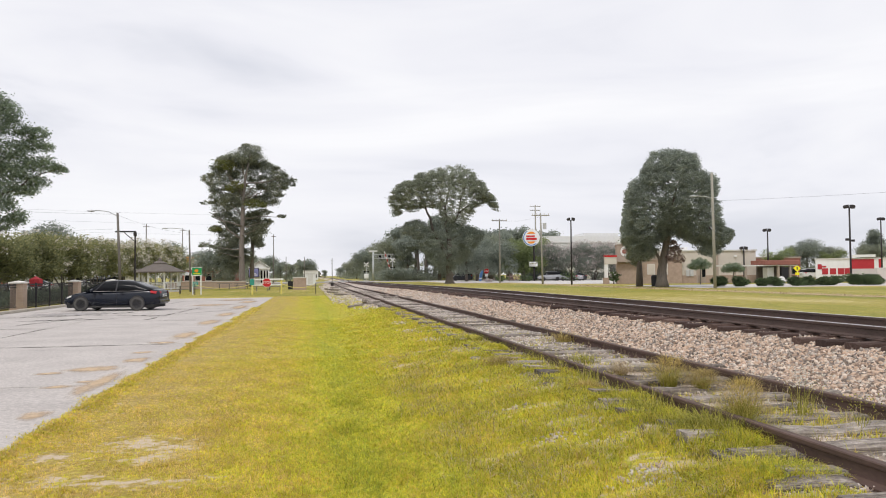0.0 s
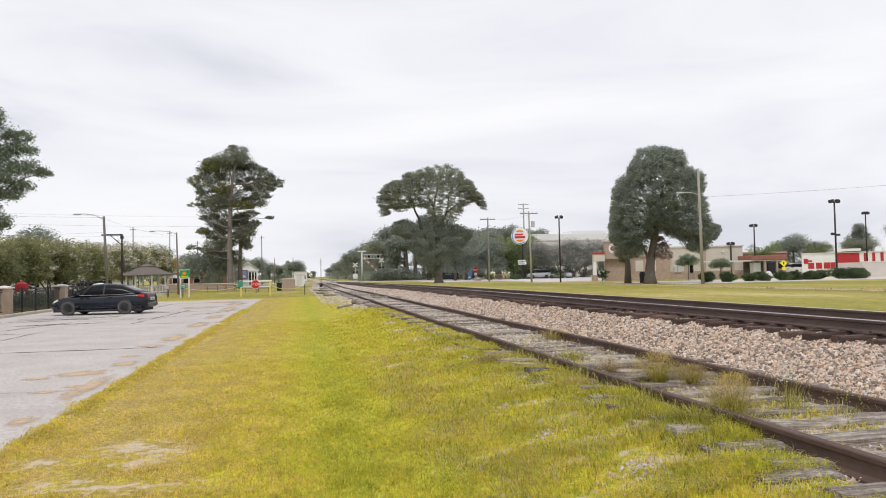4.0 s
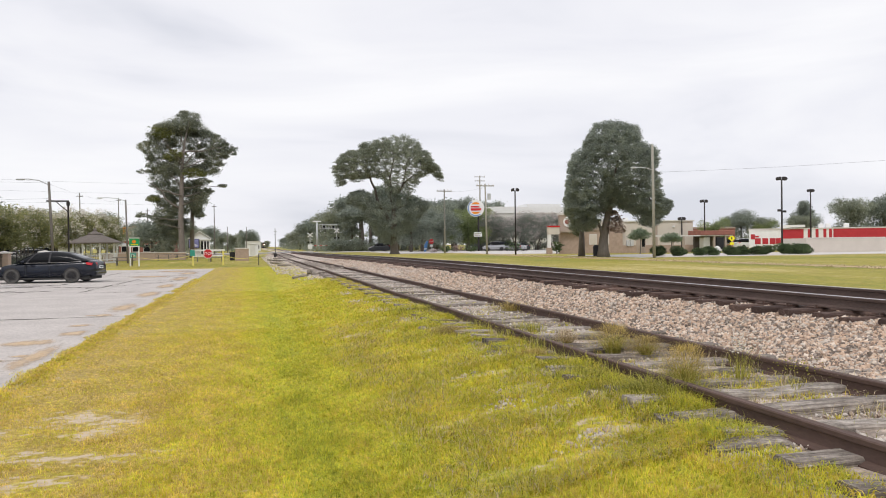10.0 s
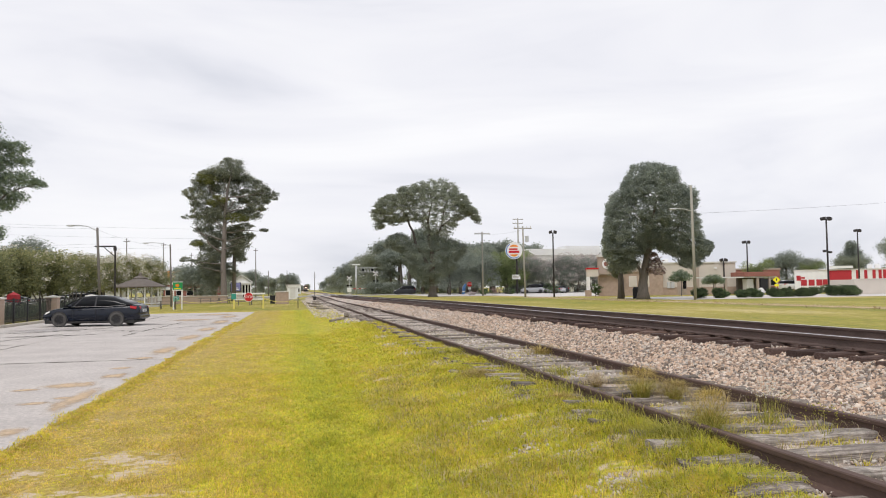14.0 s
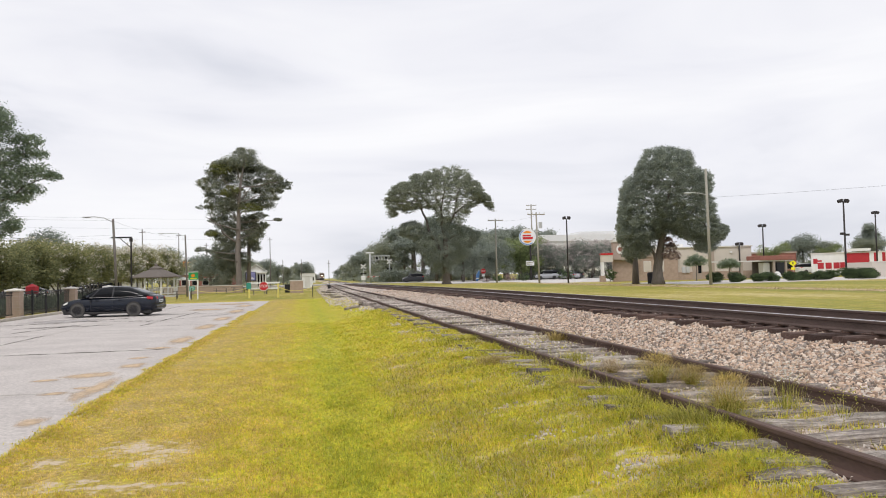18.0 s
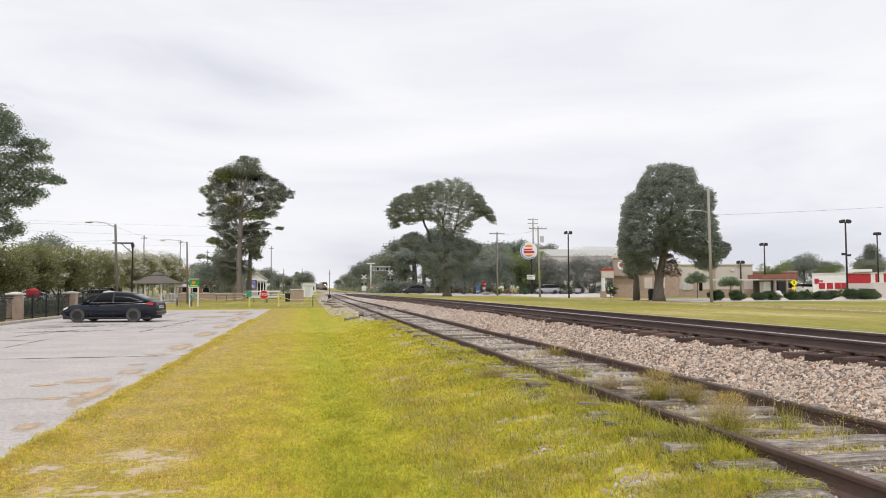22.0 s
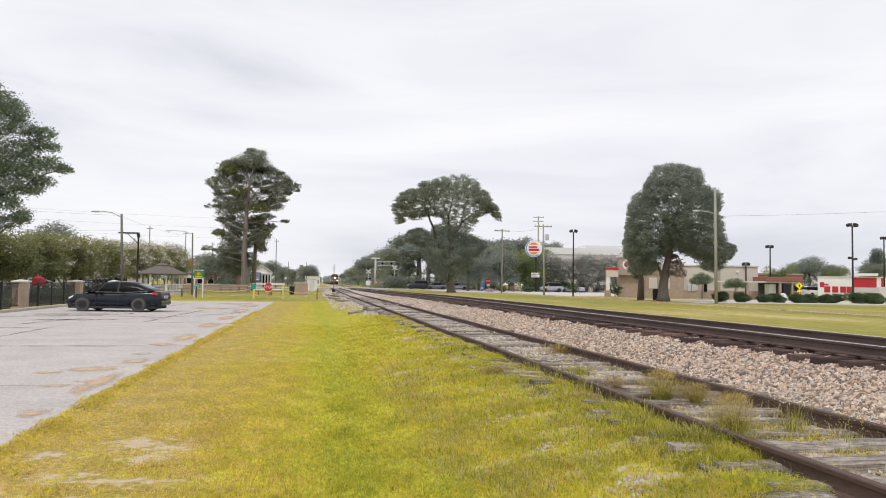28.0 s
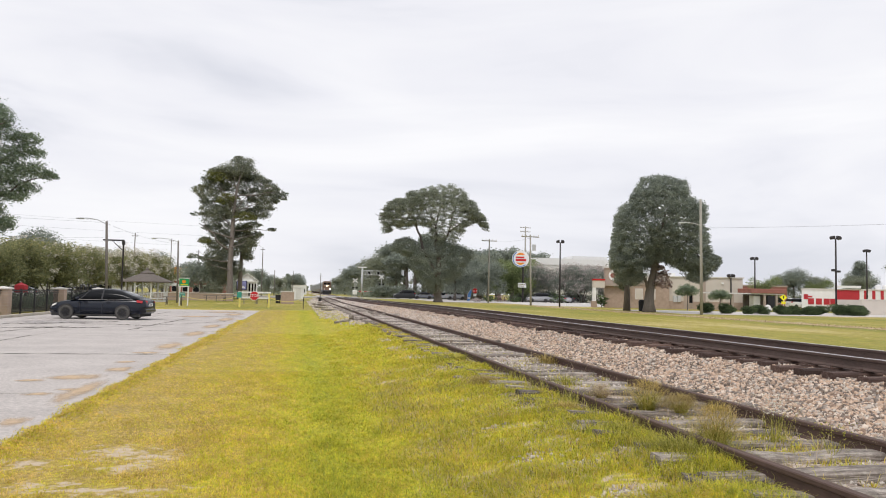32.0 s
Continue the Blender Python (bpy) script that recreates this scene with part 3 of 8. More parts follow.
ground_mesh.vertices.foreach_get("co", co)
co = co.reshape(-1, 3)
bare = np.zeros(len(co))
for cx, cy, rx, ry in BARE:
    bare = np.maximum(bare, np.clip(1.25 - 0.75 * np.sqrt(((co[:, 0] - cx) / rx) ** 2 + ((co[:, 1] - cy) / ry) ** 2), 0, 1) * 0.85)
edge_in = (co[:, 0] > -2.95) & (co[:, 0] < -2.1) & (co[:, 1] > 3) & (co[:, 1] < 40)
bare = np.maximum(bare, np.where(edge_in, 0.5 * np.clip((-2.1 - co[:, 0]) / 0.6, 0, 1), 0))
bare = np.maximum(bare, np.where((co[:, 0] > 2.2) & (co[:, 0] < 3.0) & (co[:, 1] < 40), 0.15, 0))
att = ground_mesh.attributes.new("bare", "FLOAT", "POINT")
att.data.foreach_set("value", bare.astype(np.float32))
ground_mesh.materials.append(FIELD)
mid_x = np.array([(gxs[k] + gxs[k + 1]) / 2 for k in range(len(gxs) - 1)])
mid_y = np.array([(gys[k] + gys[k + 1]) / 2 for k in range(len(gys) - 1)])
fx, fy = np.meshgrid(mid_x, mid_y)
ground_mesh.polygons.foreach_set("material_index", ((fx > 10) | (fy > 62)).ravel().astype(np.int32))
tagged(new("ground", ground_mesh), "yellow-green mown grass on flat ground", "ground", kind="structure")

# ballast bank of the main line and the stony bed of the siding
bxs = np.array([5.15, 5.4, 5.7, 6.0, 6.3, 6.6, 6.95, 7.3, 8.0, 8.5, 9.2, 9.8, 10.3, 10.8, 11.35])
bys = np.concatenate([np.arange(-20, 60, 1.0), np.arange(60, 420, 8.0), np.arange(420, 901, 40.0)])


def bank(x, y):
    d = main_drop(y)
    left = 0.30 + (0.31 - d) * ease(x, 5.25, 7.55)
    return np.where(x > 8, np.maximum(0.64 - d, 0.29) - (0.36 - np.minimum(d, 0.35)) * ease(x, 9.8, 11.5), left) + 0.012 * np.sin(x * 5 + y * 2.1)


tagged(new("ballast_bank", sheet("ballast_bank", bxs, bys, bank, BALLAST, -0.01)), "pinkish-grey crushed stone bank under the main line", "ballast", kind="structure")
sys_ = np.concatenate([np.arange(-10, 30, 0.2), np.arange(30, 60, 0.8), np.arange(60, 142, 3.0)])
sxs = np.array([2.7, 2.85, 2.95, 3.15, 3.35, 3.55, 3.75, 3.95, 4.15, 4.35, 4.55, 4.75, 4.95, 5.25, 5.6])
gx, gy = np.meshgrid(sxs, sys_)
ragged = 0.22 * np.sin(gy * 1.3) + 0.16 * np.sin(gy * 3.7 + 1)
gx2 = gx + siding_shift(gy) + (ragged - (1.3 * ease(gy, 26, 44) + 0.92 * siding_shift(gy)) * (1 - ease(gy, 124, 138))) * (gx < 2.8)
gz2 = np.where(gx < 2.8, ground_z(gx2, gy) - 0.02, 0.298 + 0.022 * ease(gy, 9, 16) + siding_rise(gy) + 0.02 * np.sin(gx * 5 + gy * 3) * np.sin(gx * 2.3 - gy * 1.9))
i = (np.arange(len(sys_) - 1)[:, None] * len(sxs) + np.arange(len(sxs) - 1)[None]).ravel()
tagged(new("siding_bed", raw("siding_bed", np.stack([gx2.ravel(), gy.ravel(), gz2.ravel()], 1), np.stack([i, i + 1, i + 1 + len(sxs), i + len(sxs)], 1), BED, True)),
       "dirt and worn stone between the rails of the siding", "track bed", kind="structure")

# car park: cast concrete slabs with open joints
lot = thing("parking_lot", "pale cracked concrete car park with grassy joints", "parking lot", kind="structure")
JOINTS = [-14, -4, 5.0, 12.0, 18.9, 25.8, 32.4, 38.5, 45.0, 52.0, 58.6]
COLUMNS = [-13.45, -8.2, -2.72]
for a, b in zip(JOINTS, JOINTS[1:]):
    for c, d in zip(COLUMNS, COLUMNS[1:]):
        s = Shape()
        n = 16
        top = []
        for k in range(n + 1):
            y = a + 0.02 + (b - a - 0.04) * k / n
            edge = d - 0.015 if d > -3 else d - 0.012
            if d > -3:
                edge += 0.03 * math.sin(y * 2.1) + 0.025 * math.sin(y * 5.3 + 1) + 0.015 * math.sin(y * 11)
            top.append((c + 0.012, edge, y))
        vs = [(p[0], p[2], 0.012) for p in top] + [(p[1], p[2], 0.012) for p in top] + [(p[0], p[2], -0.06) for p in top] + [(p[1], p[2], -0.06) for p in top]
        m = n + 1
        fs = []
        for k in range(n):
            fs += [(k, m + k, m + k + 1, k + 1), (m + k, 3 * m + k, 3 * m + k + 1, m + k + 1), (k + 1, 2 * m + k + 1, 2 * m + k, k)]
        fs += [(0, 2 * m, 3 * m, m), (n, m + n, 3 * m + n, 2 * m + n)]
        part("concrete_slab", s.add(vs, fs), CONCRETE, lot)


def ribbon(pts, w, z, rng):
    """A thin uneven strip along a line on the ground."""
    s = Shape()
    vs = []
    for k, (x, y) in enumerate(pts):
        q = pts[min(k + 1, len(pts) - 1)], pts[max(k - 1, 0)]
        d = Vector((q[0][0] - q[1][0], q[0][1] - q[1][1], 0)).normalized()
        h = w * rng.uniform(0.3, 1.3) * (0.06 if k in (0, len(pts) - 1) or rng.random() < 0.33 else 1)
        vs += [(x - d.y * h, y + d.x * h, z), (x + d.y * h, y - d.x * h, z)]
    return s.add(vs, [(2 * k, 2 * k + 1, 2 * k + 3, 2 * k + 2) for k in range(len(pts) - 1)])


def wander(a, b, n, amp, rng):
    return [(a[0] + (b[0] - a[0]) * k / n + rng.uniform(-amp, amp), a[1] + (b[1] - a[1]) * k / n + rng.uniform(-amp, amp)) for k in range(n + 1)]


for a, b, w, amp in (((-13.4, 18.9), (-3.0, 18.85), 0.055, 0.04), ((-13.4, 25.8), (-8.4, 25.7), 0.04, 0.05), ((-5.6, 29.25), (-2.9, 28.8), 0.06, 0.06), ((-6.1, 29.6), (-5.6, 40.8), 0.06, 0.10), ((-10.2, 30.7), (-9.2, 31.0), 0.07, 0.1), ((-9.8, 27.6), (-8.8, 32.0), 0.08, 0.12), ((-10.6, 30.3), (-7.5, 31.0), 0.12, 0.2),
                     ((-11.0, 35.2), (-6.0, 33.0), 0.11, 0.2), ((-9.8, 34.2), (-8.0, 36.6), 0.10, 0.2), ((-6.5, 32.4), (-3.2, 38.2), 0.07, 0.15), ((-7.0, 39.1), (-3.0, 38.5), 0.08, 0.1),
                     ((-8.2, 12.0), (-8.22, 25.8), 0.03, 0.02), ((-8.2, 38.5), (-8.25, 52.0), 0.05, 0.04), ((-7.5, 45.0), (-2.9, 45.0), 0.09, 0.08), ((-11.5, 52.0), (-3.0, 52.1), 0.10, 0.08),
                     ((-12.5, 33.0), (-10.0, 33.8), 0.10, 0.15), ((-5.0, 42.0), (-2.9, 43.5), 0.08, 0.12)):
    part("crack", ribbon(wander(a, b, 40, amp, DICE), w * 0.95, 0.0165, DICE), CRACK, lot)


def film(cx, cy, rx, ry, z, material, label):
    xs, ys = np.linspace(-1.25, 1.25, 15), np.linspace(-1.25, 1.25, 15)
    gx, gy = np.meshgrid(xs, ys)
    px = min(cx, -2.86 - 1.05 * rx) + gx * rx
    me = sheet("dirt_stain", xs, ys, lambda x, y: 0 * x, material)
    v = np.stack([px.ravel(), (cy + gy * ry).ravel(), np.full(gx.size, z)], 1)
    me.vertices.foreach_set("co", v.astype(np.float32).ravel())
    fade = me.attributes.new("fade", "FLOAT", "POINT")
    fade.data.foreach_set("value", np.clip(1 - np.sqrt(gx ** 2 + gy ** 2), -0.3, 1).astype(np.float32).ravel())
    part("dirt_stain", me, None, lot, label)


for k, (cx, cy, rx, ry) in enumerate(((-3.75, 14.1, 0.75, 0.75), (-3.65, 11.9, 0.36, 0.3), (-3.3, 15.4, 0.4, 0.8), (-3.4, 12.4, 0.3, 0.25), (-2.9, 9.5, 0.3, 0.5), (-4.3, 13.6, 0.4, 0.3), (-3.5, 16.9, 0.4, 0.4), (-3.5, 19.3, 0.6, 0.5), (-3.2, 27.5, 0.6, 2.6), (-3.3, 33.0, 0.6, 3.0), (-3.15, 21.6, 0.5, 2.4),
                                      (-3.0, 12.2, 0.3, 2.2), (-3.3, 40.5, 0.7, 4.0), (-3.5, 48.5, 0.9, 4.0), (-5.5, 44.0, 1.8, 2.2), (-4.8, 53.0, 2.0, 3.0), (-2.95, 7.2, 0.25, 1.4))):
    film(cx, cy, rx, ry, 0.0155 + 0.0006 * k, DIRTFILM, "tan dry dirt on the concrete")
# faint grey patches, one of them centred beneath the parked sedan
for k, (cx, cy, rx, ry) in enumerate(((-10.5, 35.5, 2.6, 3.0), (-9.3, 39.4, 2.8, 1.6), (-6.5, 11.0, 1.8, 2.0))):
    film(cx, cy, rx, ry, 0.0145 + 0.0001 * k, GREYFILM, "faint grey patch on the concrete")

kerb = thing("kerb", "weathered concrete kerb along the park fence", "kerb", kind="structure")
for k in range(27):
    part("kerb_stone", Shape().box(-13.72, -12 + k * 2.7, -0.05, -13.47, -12 + k * 2.7 + 2.68, 0.14, bevel=0.03), KERB, kerb)
part("kerb_stone", Shape().box(-18, 60.6, -0.05, -13.5, 60.85, 0.12, bevel=0.03), KERB, kerb)

# paved ground across the line, the street and the level crossing
tagged(new("paved_lot", Shape().box(31.5, 92, 0.1, 76, 150, 0.30).mesh("paved_lot", PALE)), "pale paved forecourt of the restaurant", "pavement", kind="structure")
tagged(new("paved_lot", Shape().box(22.6, 114, 0.1, 31.49, 150.9, 0.29).mesh("paved_lot", PALE)), "pale paved exit of the forecourt", "pavement", kind="structure")
tagged(new("street", Shape().box(-300, 151, 0.05, 300, 166, 0.34).mesh("street", ASPHALT)), "grey street that crosses the railway", "road", kind="structure")
tagged(new("drive_lane", Shape().box(33.5, 60, 0.1, 130, 76, 0.29).mesh("drive_lane", PALE)), "pale concrete drive beside the restaurant", "pavement", kind="structure")
path_mesh = sheet("gravel_path", np.array([28.2, 28.7, 29.2, 29.7, 30.3]), np.arange(14, 92, 1.0), lambda x, y: 0.296 + 0 * x, DIRTFILM)
fade = path_mesh.attributes.new("fade", "FLOAT", "POINT")
fade.data.foreach_set("value", np.tile(np.array([0.2, 0.8, 1.0, 0.75, 0.2], dtype=np.float32), 78))
tagged(new("gravel_path", path_mesh), "dry whitish track worn in the grass", "path", kind="structure")
tagged(new("crossing_panel", Shape().box(3.2, 152, 0.2, 12.5, 165, 0.47).mesh("crossing_panel", ASPHALT)), "grey level crossing surface between the rails", "crossing", kind="structure")

# ---- rails and sleepers ----
HEAD = [(-0.07, 0), (-0.07, 0.014), (-0.013, 0.034), (-0.010, 0.115), (-0.034, 0.126), (-0.037, 0.155), (-0.030, 0.163), (0.030, 0.163), (0.037, 0.155), (0.034, 0.126), (0.010, 0.115), (0.013, 0.034), (0.07, 0.014), (0.07, 0)]


def rail_shape(line, outline):
    s, n = Shape(), len(outline)
    vs = [(x + dx, y, z + dz) for x, y, z in line for dx, dz in outline]
    fs = []
    for k in range(len(line) - 1):
        for i in range(n):
            fs.append((k * n + i, k * n + (i + 1) % n, (k + 1) * n + (i + 1) % n, (k + 1) * n + i))
    fs += [tuple(range(n)), tuple((len(line) - 1) * n + i for i in range(n))]
    return s.add(vs, fs)


MAIN_X, MAIN_TOP = (7.6, 9.1), 0.865
SIDE_X, SIDE_TOP = (3.40, 4.90), 0.462
main_track = thing("main_track", "railway main line with polished rails on dark ties", "railway track", kind="structure")
siding = thing("siding_track", "rusty weed-grown siding on grey worn ties", "railway track", kind="structure")
rails = []
for x in MAIN_X:
    line = [(x + float(main_shift(y)), y, MAIN_TOP - 0.163 - float(main_drop(y))) for y in [-20] + list(range(0, 421, 10)) + [520, 640, 760, 900]]
    r = part("rail", rail_shape(line, HEAD), RAILDARK, main_track)
    part("running_surface", rail_shape([(a, b, c + 0.1632) for a, b, c in line], [(-0.031, 0), (-0.029, 0.003), (0.029, 0.003), (0.031, 0)]), STEEL, r, "polished steel rail head")
for x in SIDE_X:
    line = []
    for y in [-8] + [k * 1.5 for k in range(0, 94)]:
        line.append((x + float(siding_shift(y)) + 0.006 * math.sin(y * 0.9), y, SIDE_TOP - 0.163 + float(siding_rise(y)) + 0.006 * math.sin(y * 0.6)))
    part("rail", rail_shape(line, HEAD), RUST, siding)
# fishplates on the siding
for x in SIDE_X:
    for y in (9.6, 21.5, 33.4):
        part("joint_bar", Shape().box(x - 0.05, y - 0.3, SIDE_TOP - 0.125, x + 0.05, y + 0.3, SIDE_TOP - 0.05, bevel=0.012), RUST, siding)


def tie_mesh(name, material, worn, rng):
    s = Shape()
    n = 6
    vs, fs = [], []
    for k in range(n + 1):
        x = -1.3 + 2.6 * k / n
        w, h = 0.115 * (1 - worn * rng.uniform(0, 0.3)), 0.09 * (1 - worn * rng.uniform(0, 0.35))
        dz = -worn * rng.uniform(0, 0.03)
        vs += [(x, -w, -0.09), (x, -w, h * 0.75 + dz), (x, -w * 0.8, h + dz), (x, w * 0.8, h + dz), (x, w, h * 0.75 + dz), (x, w, -0.09)]
    for k in range(n):
        for i in range(6):
            fs.append((k * 6 + i, k * 6 + (i + 1) % 6, (k + 1) * 6 + (i + 1) % 6, (k + 1) * 6 + i))
    fs += [tuple(range(6)), tuple(n * 6 + i for i in range(6))]
    return s.add(vs, fs).mesh(name, material)


new_ties = [tie_mesh("sleeper", TIE, 0.15, DICE) for _ in range(4)]
old_ties = [tie_mesh("sleeper", OLDTIE, 0.9, DICE) for _ in range(6)]
plate = Shape().box(-0.1, -0.09, 0, 0.1, 0.09, 0.018, bevel=0.006).box(-0.09, -0.08, 0.018, -0.07, -0.055, 0.045).box(0.07, 0.055, 0.018, 0.09, 0.08, 0.045).mesh("tie_plate", RUST)
for k in range(300):
    y = -8.2 + k * 0.53
    t = part("sleeper", new_ties[k % 4], None, main_track, m=pose(8.35 + float(main_shift(y)) + DICE.uniform(-0.13, 0.10), y + DICE.uniform(-0.05, 0.05), 0.592 - float(main_drop(y)) + DICE.uniform(-0.02, 0.012), 0, 0, DICE.uniform(-1.2, 1.2)))
    if 20 < k < 90:
        for x in MAIN_X:
            part("tie_plate", plate, None, t, m=pose(x - 8.35, 0, 0.089))
for k in range(242):
    y = -8.0 + k * 0.56 + DICE.uniform(-0.06, 0.06)
    part("sleeper", old_ties[k % 6], None, siding, m=pose(4.15 + float(siding_shift(y)) + DICE.uniform(-0.1, 0.12), y, 0.296 + float(siding_rise(y)) + DICE.uniform(-0.018, 0.016), DICE.uniform(-2, 2), DICE.uniform(-0.6, 0.6), DICE.uniform(-2.5, 2.5)))

# split ends of old ties that show through the grass
for x, y, ln, turn, w in ((3.12, 4.86, 0.62, -14, 1.05), (3.02, 4.16, 0.5, -8, 0.9), (2.95, 6.02, 0.30, -30, 0.7), (2.96, 7.25, 0.28, -35, 0.7), (2.86, 8.62, 0.34, -30, 0.8), (2.85, 11.6, 0.66, -24, 0.9), (3.0, 10.3, 0.4, -10, 0.8), (3.0, 9.4, 0.34, 6, 0.8),
                          (2.95, 14.1, 0.5, -6, 0.8), (2.95, 17.3, 0.5, 5, 0.8), (2.15, 6.2, 0.3, -20, 0.5)):
    part("sleeper", old_ties[int(y * 7) % 6], None, siding, "split grey end of an old tie", m=pose(x, y, (0.30 if y < 5 else 0.268) if x > 2.5 else 0.15, 4, -3, turn) @ Matrix.Diagonal((ln / 2.6, w, 0.7, 1)))
    BARE.append((x - 0.03, y - 0.06, ln * 0.6, 0.17))

# ---- loose stone ----
CUBE = np.array([[-1, -1, -1], [1, -1, -1], [1, 1, -1], [-1, 1, -1], [-1, -1, 1], [1, -1, 1], [1, 1, 1], [-1, 1, 1]], dtype=float)
CUBE_F = np.array([[3, 2, 1, 0], [4, 5, 6, 7], [0, 1, 5, 4], [1, 2, 6, 5], [2, 3, 7, 6], [3, 0, 4, 7]])


def stones(name, x, y, z, size, material):
    n = len(x)
    v = CUBE[None] * RNG.uniform(0.4, 1.0, (n, 8, 3)) * (size[:, None, None] * RNG.uniform(0.45, 1.3, (n, 1, 3)) / 2)
    q = RNG.normal(size=(n, 4))
    q /= np.linalg.norm(q, axis=1)[:, None]
    a, b, c, d = q.T
    rot = np.stack([1 - 2 * (c * c + d * d), 2 * (b * c - a * d), 2 * (b * d + a * c), 2 * (b * c + a * d), 1 - 2 * (b * b + d * d), 2 * (c * d - a * b),
                    2 * (b * d - a * c), 2 * (c * d + a * b), 1 - 2 * (b * b + c * c)], 1).reshape(n, 3, 3)
    v = np.einsum("nij,nkj->nki", rot, v) + np.stack([x, y, z], 1)[:, None]
    f = (CUBE_F[None] + 8 * np.arange(n)[:, None, None]).reshape(-1, 4)
    return raw(name, v.reshape(-1, 3), f, material)


def scatter(n, x0, x1, y0, y1, power=1.0):
    """Random places in a strip, thinning out with distance."""
    return RNG.uniform(x0, x1, n), y0 + (y1 - y0) * RNG.uniform(0, 1, n) ** power


x, y = scatter(118000, 5.15, 7.5, 5.5, 62, 2.0)
tagged(new("ballast_stones", stones("ballast_stones", x, y, bank(x, y) + RNG.uniform(-0.016, 0.018, len(x)), RNG.uniform(0.020, 0.062, len(x)) * (1 + y / 85), STONE)),
       "loose pink, tan and grey crushed stones of the ballast bank", "ballast stones", kind="stuff")
x, y = scatter(5000, 5.3, 11.0, -8.0, 6.0)
tagged(new("ballast_stones", stones("ballast_stones", x, y, bank(x, y) + RNG.uniform(-0.01, 0.015, len(x)), RNG.uniform(0.03, 0.06, len(x)), STONE)), "loose pink and grey stones of the ballast bank", "ballast stones", kind="stuff")
x, y = scatter(6500, 7.3, 11.2, 7.0, 45, 1.5)
tagged(new("ballast_stones", stones("ballast_stones", x, y, bank(x, y) + RNG.uniform(-0.01, 0.015, len(x)), RNG.uniform(0.035, 0.07, len(x)), STONE)),
       "loose pink and grey stones between the ties of the main line", "ballast stones", kind="stuff")
x, y = scatter(8000, 3.0, 5.3, 4.0, 34, 1.8)
x = x + siding_shift(y)
tagged(new("bed_stones", stones("bed_stones", x, y, 0.303 + 0.02 * ease(y, 9, 16) + RNG.uniform(-0.012, 0.008, len(x)), RNG.uniform(0.012, 0.045, len(x)), GREYSTONE)),
       "grey worn stones in the bed of the siding", "stones", kind="stuff")
x, y = scatter(15000, 3.05, 5.3, 10, 46, 1.0)
tagged(new("bed_stones", stones("bed_stones", x, y, 0.312 + 0.02 * ease(y, 9, 16) + RNG.uniform(-0.015, 0.008, len(x)), RNG.uniform(0.025, 0.06, len(x)), GREYSTONE)), "pale worn stones between the ties of the siding", "stones", kind="stuff")
x, y = scatter(9500, 1.3, 6.6, 30, 110, 1.2)
keep = x > 2.75 - 1.4 * ease(y, 28, 46) + RNG.normal(0, 0.25, len(x))
x, y = x[keep], y[keep]
tagged(new("bed_stones", stones("bed_stones", x, y, np.maximum(ground_z(x, y), bank(x, y) * (x > 5.2)) + 0.015, RNG.uniform(0.05, 0.11, len(x)), GREYSTONE)),
       "pale stones heaped about the far end of the siding", "stones", kind="stuff")
for cx, cy, n in [(2.40, 4.78, 260), (2.36, 5.8, 70), (2.60, 7.13, 90), (2.40, 6.7, 40), (2.3, 8.4, 40), (2.07, 6.25, 60), (2.73, 6.38, 70), (2.08, 7.69, 50), (3.0, 4.15, 160), (3.2, 4.45, 140), (2.85, 8.6, 90), (2.9, 10.2, 120), (2.8, 11.7, 160), (2.7, 13.2, 160), (2.6, 15.5, 220), (2.55, 18.0, 240), (2.6, 21.0, 260)]:
    x, y = RNG.normal(cx, 0.15, n), RNG.normal(cy, 0.10 + 0.02 * max(cy - 8, 0), n)
    tagged(new("gravel_patch", stones("gravel_patch", x, y, ground_z(x, y) + 0.004, RNG.uniform(0.01, 0.045, n) * (1 + max(cy - 8, 0) / 20), GREYSTONE)), "pale gravel showing through the grass", "gravel", kind="stuff")

# ---- grass, blade by blade in the near strip ----


def blades(name, x, y, z, height, width, material, droop=0.6, away=None):
    n = len(x)
    a = RNG.uniform(0, 2 * math.pi, n) if away is None else away + RNG.normal(0, 0.5, n) - math.pi / 2
    lean = RNG.uniform(min(0.35, droop * 0.3), droop, n)
    side = np.stack([np.cos(a), np.sin(a), 0 * a], 1) * width[:, None] / 2
    out = np.stack([-np.sin(a), np.cos(a), 0 * a], 1)
    base = np.stack([x, y, z], 1)
    midp = base + out * (height * lean * 0.35)[:, None] + np.stack([0 * a, 0 * a, height * 0.62], 1)
    tip = base + out * (height * lean * 1.1)[:, None] + np.stack([0 * a, 0 * a, height * (1.05 - 0.35 * lean)], 1)
    v = np.stack([base - side, base + side, midp - side * 0.8, midp + side * 0.8, tip], 1)
    f = np.array([[0, 1, 3], [0, 3, 2], [2, 3, 4]])[None] + 5 * np.arange(n)[:, None, None]
    return raw(name, v.reshape(-1, 3), f.reshape(-1, 3), material)


def turf_z(x, y):
    """Where the roots of the grass stand: on the ground, or on the edge of the siding's bed."""
    x = np.asarray(x, dtype=float)
    return np.maximum(ground_z(x, y), np.where((x > 2.62) & (np.asarray(y) < 30), 0.285 + 0.034 * ease(x, 2.7, 2.9), 0.0))


def worn(x, y):
    """True where the grass has gone."""
    w = np.zeros(len(x), bool)
    for cx, cy, rx, ry in BARE:
        w |= (((x - cx) / rx) ** 2 + ((y - cy) / ry) ** 2 < RNG.uniform(0.1, 2.4, len(x))) & (RNG.uniform(0, 1, len(x)) < 0.8)
    return w


